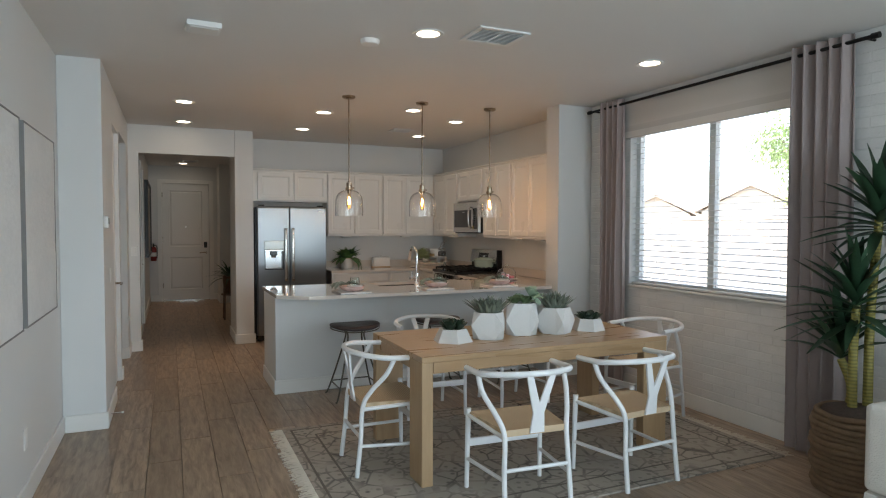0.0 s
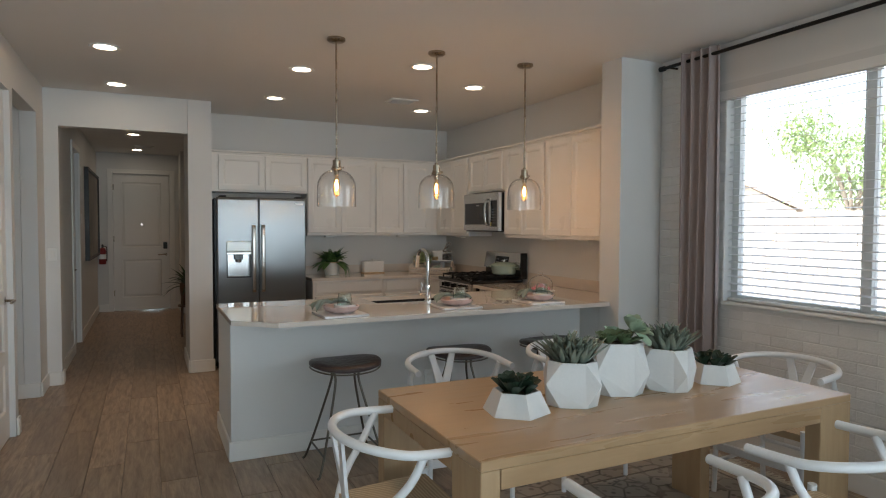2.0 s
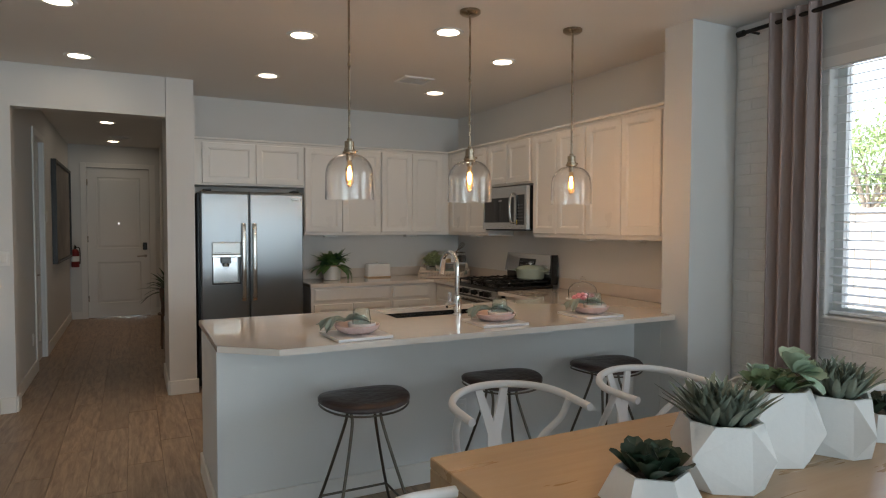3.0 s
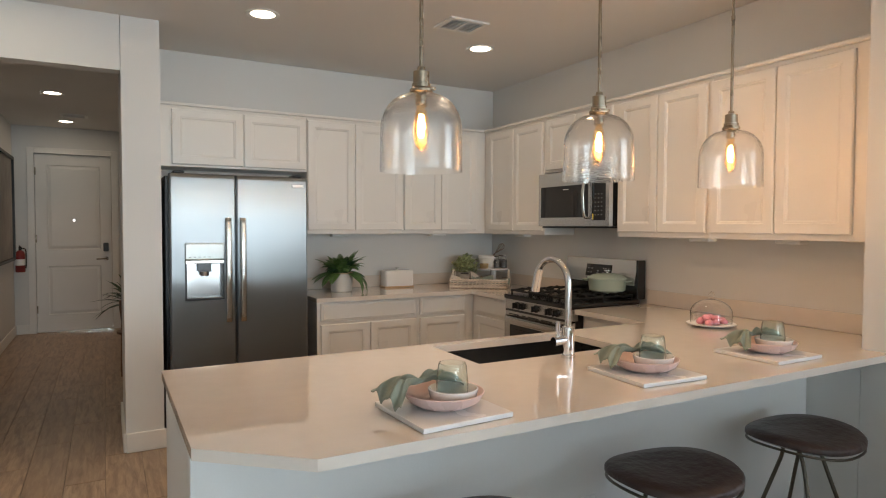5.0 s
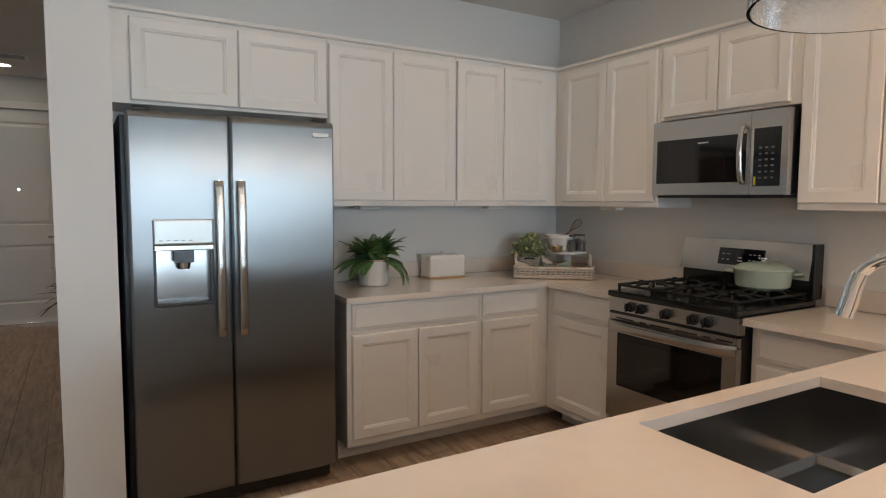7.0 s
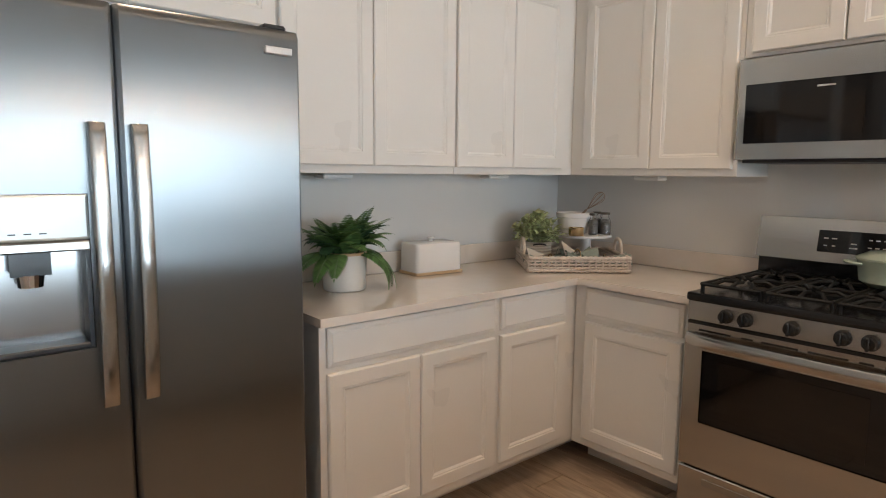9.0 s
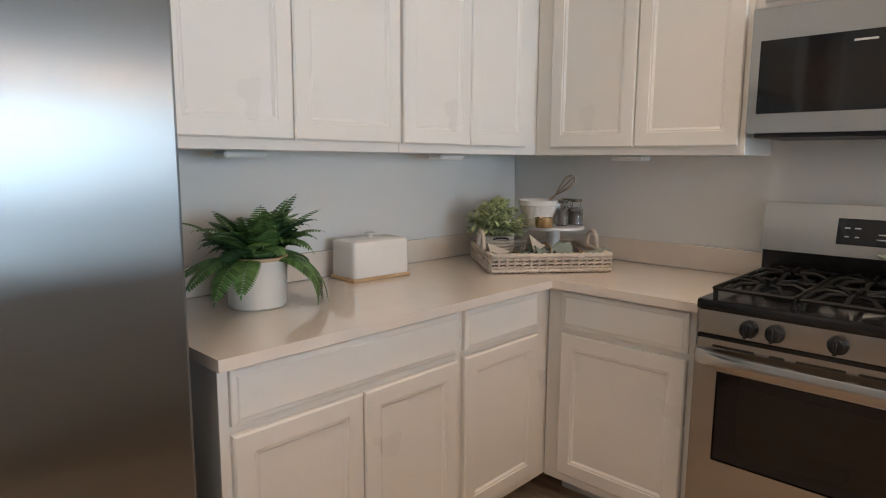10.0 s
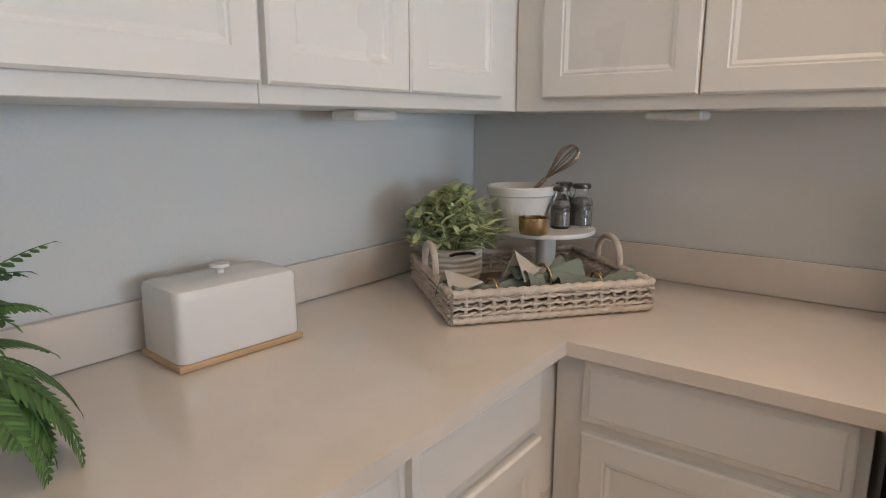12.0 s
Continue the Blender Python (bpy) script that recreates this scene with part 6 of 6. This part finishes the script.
cd = thing("cake_dome", "glass dome over pink sweets on a white plate", "cake dome", pose(3.43, 5.95, TZ + 0.001))
part("plate", lathe([(0, 0), (0.07, 0), (0.08, 0.006), (0.125, 0.012), (0.125, 0.016), (0.08, 0.013), (0, 0.011)], 44), M_MARBLE, cd, "white marble plate", 40)
g = [(0.105, 0.017), (0.108, 0.068)] + [(0.108 * math.cos(a), 0.068 + 0.078 * math.sin(a)) for a in [math.radians(q) for q in (15, 30, 45, 60, 75, 85)]]
gi = [(r - 0.003, z_ - 0.001) for r, z_ in g]
dome = part("dome", lathe(g + [(0.004, 0.147), (0.004, 0.145)] + gi[::-1] + [g[0]], 44), M_GLASS, cd, "clear glass dome", 60)
dome.visible_shadow = False
kn = part("dome_knob", tube(spline([(-0.018, 0, 0.146), (-0.02, 0, 0.166), (0, 0, 0.181), (0.02, 0, 0.166), (0.018, 0, 0.146)]), 0.005, 8), M_GLASS, cd, "", 60)
kn.visible_shadow = False
rn = random.Random(4)
for i in range(14):
    a, r = i * 2.4, 0.018 * math.sqrt(i) + 0.008
    bm = lathe([(0, 0), (0.018, 0.0), (0.021, 0.008), (0.017, 0.016), (0.009, 0.024), (0, 0.026)], 14)
    bm.transform(pose(r * math.cos(a), r * math.sin(a), 0.018 + (0.018 if i < 5 else 0), rn.uniform(-25, 25), rn.uniform(-25, 25)))
    part("pink_sweet", bm, M_CANDY, cd, "", 50)

# ---- back counter: fern, bread box, tray ----
fp = thing("potted_fern", "green fern in a white stoneware pot on the worktop", "potted plant", pose(2.252, 8.532, TZ + 0.001))
part("pot", lathe([(0, 0), (0.080, 0.0), (0.085, 0.005), (0.091, 0.142), (0.091, 0.150), (0.080, 0.150), (0.076, 0.132), (0, 0.128)], 44), M_STONE, fp, "white stoneware pot", 40)
part("rim", lathe([(0.0915, 0.144), (0.0925, 0.148), (0.0915, 0.154), (0.079, 0.154), (0.079, 0.147)], 44), M_BAMBOO, fp, "bare clay rim", 40)
part("soil", lathe([(0, 0.138), (0.077, 0.134)], 24), M_SOIL, fp)


def frond(bm, base, a, el, length, bend, pairs=20, width=0.038, curl=1.3):
    """A feathered frond that leaves at el and curls down by bend along its length."""
    out = Vector((math.cos(a), math.sin(a), 0))
    pts, p = [Vector(base)], Vector(base)
    for i in range(pairs):
        e = el - bend * ((i + 0.5) / pairs) ** curl
        p = p + (out * math.cos(e) + Vector((0, 0, math.sin(e)))) * (length / pairs)
        pts.append(p)
    tube(pts, (0.0017, 0.0006), 4, bm, 1, False)
    for i in range(3, pairs):
        t = i / pairs
        along = (pts[i + 1] - pts[i - 1]).normalized()
        side = Vector((-out.y, out.x, 0))
        up = side.cross(along)
        w = width * (math.sin(math.pi * (0.2 + 0.78 * t)) ** 0.8 + 0.12)
        for q in (-1, 1):
            leaf(bm, pts[i], side * q + along * 0.45, w, 0.0135 * (1.2 - 0.6 * t), up=up, droop=0.22, fold=0.16, steps=3)
    leaf(bm, pts[-1], pts[-1] - pts[-2], 0.014, 0.006, steps=2)


rn = random.Random(77)
bm, bm2 = bmesh.new(), bmesh.new()
for i in range(84):
    a = i * 2.39996 + rn.uniform(-0.3, 0.3)
    el, L, bend = radians(rn.uniform(60, 92)), rn.uniform(0.15, 0.235), radians(rn.uniform(50, 120))
    if math.sin(a) > 0.4:
        L *= 0.8
    r_ = rn.uniform(0.01, 0.06)
    frond(bm2 if i % 3 == 0 else bm, (r_ * math.cos(a), r_ * math.sin(a), 0.135), a, el, L * (0.85 if i % 3 == 0 else 1), bend)
for a, L, bend in ((-0.75, 0.27, 150), (-0.55, 0.30, 142), (-0.35, 0.29, 146), (-0.65, 0.24, 140), (-0.15, 0.25, 125), (0.25, 0.22, 95), (3.35, 0.25, 100), (3.7, 0.25, 112), (4.0, 0.22, 108), (3.05, 0.24, 95), (-1.05, 0.2, 112)):
    frond(bm, (0.06 * math.cos(a), 0.06 * math.sin(a), 0.143), a, radians(48), L * 0.84, radians(bend * 0.97), 22, 0.038, 0.5)
part("fronds", bm, M_FERN, fp, "bright green fern fronds")
part("inner_fronds", bm2, M_FERN2, fp, "dark green fern fronds")

bb = thing("bread_box", "white glazed bread box on a bamboo base", "bread box", pose(2.803, 8.658, TZ + 0.001, 0, 0, -4))
part("base_board", box(-0.132, 0.132, -0.078, 0.078, 0, 0.013, 0.005, None, 2), M_BAMBOO, bb)
bm = bmesh.new()
lev = [(0.128, 0.074, 0.0135), (0.130, 0.076, 0.018), (0.1285, 0.0745, 0.125), (0.129, 0.075, 0.137), (0.125, 0.071, 0.145), (0.112, 0.058, 0.149), (0.05, 0.025, 0.150)]
loops = []
for hx, hy, z_ in lev:
    rr = min(0.018, hy * 0.5)
    pts = []
    for cx, cy, a0 in ((hx - rr, hy - rr, 0), (-hx + rr, hy - rr, 90), (-hx + rr, -hy + rr, 180), (hx - rr, -hy + rr, 270)):
        pts += [(cx + rr * math.cos(radians(a0 + q)), cy + rr * math.sin(radians(a0 + q)), z_) for q in (0, 30, 60, 90)]
    loops.append([bm.verts.new(p) for p in pts])
for a, b_ in zip(loops, loops[1:]):
    for i in range(16):
        bm.faces.new((a[i], a[(i + 1) % 16], b_[(i + 1) % 16], b_[i]))
bm.faces.new(loops[0]), bm.faces.new(loops[-1])
part("cover", bm, M_WHITEGLAZE, bb, "white glazed cover", 35)
part("knob", lathe([(0, 0.150), (0.008, 0.150), (0.008, 0.158), (0.019, 0.163), (0.019, 0.169), (0, 0.172)], 24), M_WHITEGLAZE, bb, "", 40)

ANG = math.degrees(math.atan2(8.044 - 8.353, 3.546 - 3.167))
ux, uy = math.cos(radians(ANG)), math.sin(radians(ANG))
TL, TD, TH = 0.49, 0.42, 0.070
tcx = (3.167 + 3.546) / 2 - uy * TD / 2 + 0.004
tcy = (8.353 + 8.044) / 2 + ux * TD / 2 + 0.012
tray_at = lambda x, y, z_, r=0: pose(tcx + ux * x - uy * y, tcy + uy * x + ux * y, TZ + z_, 0, 0, ANG + r)
tr = thing("seagrass_tray", "whitewashed open-weave seagrass tray with loop handles", "tray", tray_at(0, 0, 0.001))
part("base", box(-TL / 2 + 0.006, TL / 2 - 0.006, -TD / 2 + 0.006, TD / 2 - 0.006, 0.001, 0.012, 0.002), M_RATTANIN, tr)
sides = [((-TL / 2, -TD / 2), (TL / 2, -TD / 2)), ((TL / 2, -TD / 2), (TL / 2, TD / 2)), ((TL / 2, TD / 2), (-TL / 2, TD / 2)), ((-TL / 2, TD / 2), (-TL / 2, -TD / 2))]
rn = random.Random(9)
for (x0, y0), (x1, y1) in sides:
    a, b_ = Vector((x0, y0, 0)), Vector((x1, y1, 0))
    L = (b_ - a).length
    dv, nv = (b_ - a).normalized(), Vector(((y1 - y0) / L, -(x1 - x0) / L, 0))
    k = int(L / 0.031)
    for i in range(k + 1):
        p = a + dv * (L * i / k)
        part("stake", tube([p + Vector((0, 0, 0.01)), p + Vector((0, 0, TH - 0.004))], 0.0045, 6), M_RATTAN, tr, "", 60)
    for row in range(3):
        z_ = 0.024 + row * 0.0155
        for half in (-1, 1):
            pts = []
            for i in range(k * 4 + 1):
                s = i / 4
                w = math.cos(math.pi * s + (row % 2) * math.pi) * half
                pts.append(a + dv * (L * i / (k * 4)) + nv * (0.0062 * w) + Vector((0, 0, z_ + 0.0022 * math.sin(math.pi * s + row * 1.6) * half + rn.uniform(-0.0007, 0.0007))))
            part("strand", tube(pts, 0.0034, 6, None, 1.0), M_RATTAN, tr, "", 60)
    for z_, r in ((0.010, 0.0085), (TH, 0.0095)):
        pts = []
        m_ = int(L / 0.008)
        for i in range(m_ + 1):
            pts.append(a + dv * (L * i / m_) + Vector((0, 0, z_ + 0.0018 * math.sin(i * 1.9))) + nv * (0.0015 * math.cos(i * 1.9)))
        part("rim_cord", tube(pts, r, 8), M_RATTAN, tr, "", 60)
for s in (-1, 1):
    pts = spline([(s * TL / 2, -0.06, TH), (s * TL / 2, -0.055, TH + 0.04), (s * TL / 2, -0.03, TH + 0.068), (s * TL / 2, 0.0, TH + 0.074), (s * TL / 2, 0.03, TH + 0.068), (s * TL / 2, 0.055, TH + 0.04), (s * TL / 2, 0.06, TH)], 5)
    part("handle", tube(pts, 0.0085, 8), M_RATTAN, tr, "wrapped seagrass handle", 60)

hp_ = thing("small_potted_plant", "pale green leafy plant in a white ribbed pot", "potted plant", tray_at(-0.160, 0.105, 0.014))
part("pot", lathe([(0, 0), (0.062, 0.0), (0.072, 0.008), (0.081, 0.05), (0.080, 0.098), (0.083, 0.106), (0.077, 0.106), (0.073, 0.09), (0, 0.085)], 40), M_RIBPOT, hp_, "white rope-ribbed pot", 50)
bm = tube(spline([(-0.034, -0.073, 0.092), (-0.017, -0.0795, 0.097), (0.017, -0.0795, 0.097), (0.034, -0.073, 0.092)]), 0.005, 6, None, 0.8)
bm.transform(pose(0, 0, 0, 0, 0, 6))
part("handle_slot", bm, M_GREY, hp_, "dark handle slot")
rn = random.Random(31)
bm = bmesh.new()
for i in range(86):
    a, el = i * 2.39996, radians(rn.uniform(-6, 88))
    d0 = Vector((math.cos(a) * math.cos(el), math.sin(a) * math.cos(el), math.sin(el)))
    L = rn.uniform(0.115, 0.150)
    root = Vector((0, 0, 0.118))
    tube([(0.02 * d0.x, 0.02 * d0.y, 0.08), root + d0 * L * 0.9], 0.0012, 4, bm, 1, False)
    for j in range(9):
        q = root + d0 * (L * (0.30 + 0.08 * j))
        b2 = j * 2.4 + rn.uniform(-0.4, 0.4)
        sd_ = Vector((math.cos(b2), math.sin(b2), rn.uniform(-0.2, 0.6))) + d0 * 0.7
        leaf(bm, q, sd_, rn.uniform(0.032, 0.046), rn.uniform(0.019, 0.025), droop=0.15, fold=0.15, steps=4)
part("foliage", bm, M_LEAF, hp_, "pale green oval leaves")

cs = thing("cake_stand", "white marble cake stand in the tray", "cake stand", tray_at(0.10, 0.085, 0.014))
part("foot", lathe([(0, 0), (0.055, 0), (0.055, 0.008), (0.034, 0.018), (0.026, 0.05), (0.028, 0.125), (0.042, 0.134), (0, 0.134)], 36), M_PLASTER, cs, "pale blue-white stem", 40)
part("plate", lathe([(0, 0.1345), (0.13, 0.1345), (0.132, 0.140), (0.13, 0.146), (0, 0.146)], 48), M_MARBLE, cs, "", 40)
SZ = 0.014 + 0.1465
bw = thing("ribbed_bowl", "white ribbed ceramic bowl on the cake stand", "bowl", tray_at(0.045, 0.140, SZ))
bm = bmesh.new()
N_ = 72
prof = [(0.06, 0.0), (0.066, 0.006), (0.084, 0.072), (0.086, 0.084), (0.092, 0.087), (0.094, 0.108), (0.090, 0.111), (0.086, 0.106), (0.074, 0.04), (0.056, 0.01)]
rings = []
for i_, (r, z_) in enumerate(prof):
    rings.append([bm.verts.new(((r + (0.0009 * math.cos(k * math.pi) if 1 <= i_ <= 2 else 0)) * math.cos(2 * math.pi * k / N_), (r + (0.0009 * math.cos(k * math.pi) if 1 <= i_ <= 2 else 0)) * math.sin(2 * math.pi * k / N_), z_)) for k in range(N_)])
for a, b_ in zip(rings, rings[1:]):
    for k in range(N_):
        bm.faces.new((a[k], a[(k + 1) % N_], b_[(k + 1) % N_], b_[k]))
bm.faces.new(rings[0]), bm.faces.new(rings[-1])
part("bowl", bm, M_WHITEGLAZE, bw, "", 30)
wk = thing("whisk", "copper wire whisk leaning in the bowl", "whisk", tray_at(0.045, 0.140, SZ + 0.012))
A0, A1 = Vector((-0.04, 0.02, 0.0)), Vector((0.066, -0.01, 0.115))
wd = (A1 - A0).normalized()
part("handle", tube([A0, A1], 0.006, 10), M_COPPER, wk, "", 50)
bm = bmesh.new()
s1 = wd.cross(Vector((0, 0, 1))).normalized()
s2 = wd.cross(s1)
for k in range(4):
    q = s1 * math.cos(k * math.pi / 4) + s2 * math.sin(k * math.pi / 4)
    pts = spline([A1, A1 + wd * 0.035 + q * 0.011, A1 + wd * 0.085 + q * 0.026, A1 + wd * 0.112 + q * 0.017, A1 + wd * 0.12, A1 + wd * 0.112 - q * 0.017, A1 + wd * 0.085 - q * 0.026, A1 + wd * 0.035 - q * 0.011, A1], 5)
    tube(pts, 0.0019, 5, bm, 1, False)
part("wires", bm, M_COPPER, wk, "", 60)
tw = thing("tea_towel", "oatmeal cloth strip hanging over the bowl rim", "cloth", tray_at(0.045, 0.140, SZ))
cloth(lambda u, v: (0.082 + 0.016 * math.sin(min(u, 0.5) * math.pi) + 0.002 * math.sin(v * 9), -0.03 + (v - 0.5) * (0.034 + 0.006 * u), 0.115 - 0.10 * max(0, u - 0.25) - 0.018 * max(0, 0.25 - u) + 0.002 * math.sin(v * 12)), 12, 8, 0.0015, M_SAGEPALE, "cloth", tw)
mc = thing("measuring_cup", "small brushed gold measuring cup on the cake stand", "measuring cup", tray_at(0.028, 0.0, SZ))
part("cup", lathe([(0, 0), (0.036, 0.0), (0.038, 0.003), (0.039, 0.042), (0.0375, 0.042), (0.0365, 0.005), (0, 0.004)], 36), M_GOLD, mc, "", 40)
JS = Matrix.Diagonal((1.1, 1.1, 1.05, 1))
jr = thing("spice_jar", "small clear glass jar of pepper with dark metal lid", "jar", tray_at(0.132, 0.065, SZ) @ JS, group="jars on the cake stand")
part("pepper", lathe([(0, 0.004), (0.0225, 0.005), (0.0226, 0.061), (0.016, 0.072), (0, 0.073)], 24), M_SALT, jr, "dark ground pepper")
jg = part("glass", lathe([(0, 0), (0.023, 0), (0.025, 0.006), (0.025, 0.062), (0.016, 0.082), (0.015, 0.095), (0.0135, 0.095), (0.0145, 0.08), (0.0232, 0.06), (0.0232, 0.008), (0, 0.003)], 28), M_GLASS, jr, "", 50)
jg.visible_shadow = False
part("lid", lathe([(0, 0.0952), (0.0195, 0.0952), (0.0205, 0.100), (0.019, 0.106), (0, 0.107)], 24), M_WIRE, jr, "dark metal lid", 40)
part("wire_band", lathe([(0.0252, 0.0435), (0.0265, 0.045), (0.0252, 0.0465)], 24), M_WIRE, jr)
part("wire_band", lathe([(0.0252, 0.0535), (0.0265, 0.055), (0.0252, 0.0565)], 24), M_WIRE, jr)
copy_thing(jr, tray_at(0.194, 0.070, SZ, 30) @ JS)
copy_thing(jr, tray_at(0.166, 0.125, SZ, -50) @ JS)


def rolled(u, v):
    s = (u - 0.5) * 2
    w = 0.014 + 0.034 * max(0, abs(s) - 0.15) ** 1.1
    a = v * math.pi
    return (s * 0.095, -w * math.cos(a), 0.008 + (0.016 + 0.020 * abs(s)) * math.sin(a) * (0.75 + 0.25 * math.sin(v * 16 + s * 3)))


for x, y, r, label, m_ in ((-0.125, -0.125, 12, "sage linen napkin rolled in the tray", M_SAGE), (0.015, -0.10, 24, "sage and oatmeal napkin fanned in the tray", M_SAGE), (0.145, -0.125, 2, "sage linen napkin rolled in the tray", M_SAGE)):
    t = thing("rolled_napkin", label, "napkin", tray_at(x, y, 0.026, r) @ Matrix.Diagonal((1.0 if r > 20 else 1.25, 1.45, 2.2 if r > 20 else 1.6, 1)), group="napkins in the tray")
    cloth(rolled, 22, 18, 0.002, m_, "cloth", t)
    part("napkin_ring", tube([(0.0, 0.019 * math.cos(a), 0.018 + 0.016 * math.sin(a)) for a in [2 * math.pi * i / 20 for i in range(21)]], 0.0022, 6), M_GOLD, t, "", 60)
    if x > -0.13:
        q = cloth(lambda u, v: (-0.10 + 0.075 * u, (v - 0.5) * (0.05 - 0.03 * u), 0.034 + 0.022 * (1 - u) - 0.06 * abs(v - 0.5) * (1 - u)), 8, 8, 0.002, M_SAGEPALE, "lining", t, "oatmeal lining fold") if x < 0.1 else None
    else:
        cloth(lambda u, v: (-0.105 + 0.06 * u, (v - 0.5) * 0.055, 0.024 + 0.02 * math.sin(v * 3.14) - 0.012 * u), 8, 8, 0.002, M_SAGEPALE, "lining", t, "oatmeal lining fold")

# ---- pieces of wall and floor ----
def piece_mesh(name, bm, material):
    me = bpy.data.meshes.new(name)
    bmesh.ops.recalc_face_normals(bm, faces=bm.faces)
    bm.to_mesh(me)
    bm.free()
    me.materials.append(material)
    return me


def bevelled(x0, x1, y0, y1, h, c, base):
    """A flat piece with bevelled upper edges, as one open shell."""
    bm = bmesh.new()
    lo = [bm.verts.new(p) for p in ((x0, y0, base), (x1, y0, base), (x1, y1, base), (x0, y1, base))]
    hi = [bm.verts.new(p) for p in ((x0 + c, y0 + c, h), (x1 - c, y0 + c, h), (x1 - c, y1 - c, h), (x0 + c, y1 - c, h))]
    bm.faces.new(hi)
    for i in range(4):
        bm.faces.new((lo[i], lo[(i + 1) % 4], hi[(i + 1) % 4], hi[i]))
    return bm


PW, PL, GAP = 0.2, 1.2, 0.0025
full = piece_mesh("plank", bevelled(GAP / 2, PW - GAP / 2, GAP / 2, PL - GAP / 2, 0.0, 0.0012, -0.007), M_PLANK)
rest_v, rest_f = [], []
count = 0
for i in range(-11, 21):
    x = i * PW - 0.05
    for j in range(-5, 13):
        y = j * PL + (i * 0.4) % PL - 0.3
        x0, x1, y0, y1 = max(x, -2.0), min(x + PW, 3.88), max(y, -4.2), min(y + PL, 13.5)
        if x1 - x0 < 0.02 or y1 - y0 < 0.02:
            continue
        whole = x0 == x and x1 == x + PW and y0 == y and y1 == y + PL
        near = -0.6 < x < 3.7 and 1.0 < y < 11.0
        if whole and near and count < 300:
            o = new("plank", full)
            o.location = (x, y, 0)
            o.parent = floor
            count += 1
        else:
            k, g = len(rest_v), GAP / 2
            rest_v += [(x0 + g, y0 + g, 0), (x1 - g, y0 + g, 0), (x1 - g, y1 - g, 0), (x0 + g, y1 - g, 0)]
            rest_f.append((k, k + 1, k + 2, k + 3))
me = bpy.data.meshes.new("plank_rest")
me.from_pydata(rest_v, [], rest_f)
me.materials.append(M_PLANKS)
o = new("plank_rest", me)
o.parent = floor
tagged(o, kind="stuff")

shell = bevelled(0.002, BR_L - 0.002, 0.002, BR_H - 0.002, 0.0022, 0.0035, 0.0)
shell.transform(Matrix(((0, 0, -1, 0), (-1, 0, 0, 0), (0, 1, 0, 0), (0, 0, 0, 1))))
brick_me = piece_mesh("brick", shell, M_BRICK)
bm_rest = bmesh.new()
rn = random.Random(2)
count = 0
for r in range(39):
    z_ = 0.13 + r * BR_H
    for c in range(-1, 20):
        y1 = 4.985 - c * BR_L + (BR_L / 2 if r % 2 else 0)
        y0 = y1 - BR_L
        if y1 > 4.99 or y0 < 1.0:
            if y0 > 4.97 or y1 < 1.02:
                continue
        if z_ + BR_H > 2.75:
            continue
        lo, hi = max(y0, 1.0), min(y1, 4.985)
        spans = [(lo, hi)]
        if z_ + BR_H > 0.965 and z_ < 2.45:
            spans = [(a, b_) for a, b_ in ((lo, min(hi, 2.62)), (max(lo, 4.40), hi)) if b_ - a > 0.02]
        for a, b_ in spans:
            if a == y0 and b_ == y1 and count < 300 and (z_ < 1.0 or y0 > 4.3) and y0 > 2.2:
                o = new("brick", brick_me)
                o.location = (3.8735 - rn.uniform(0, 0.0015), y1, z_)
                o.parent = brick_wall
                count += 1
            else:
                s = bevelled(0.002, b_ - a - 0.002, 0.002, BR_H - 0.002, 0.0022, 0.0035, 0.0)
                s.transform(Matrix(((0, 0, -1, 3.8735), (-1, 0, 0, b_), (0, 1, 0, z_), (0, 0, 0, 1))))
                merge(bm_rest, s)
tagged(part("brick_rest", bm_rest, M_BRICKS, brick_wall), kind="stuff")
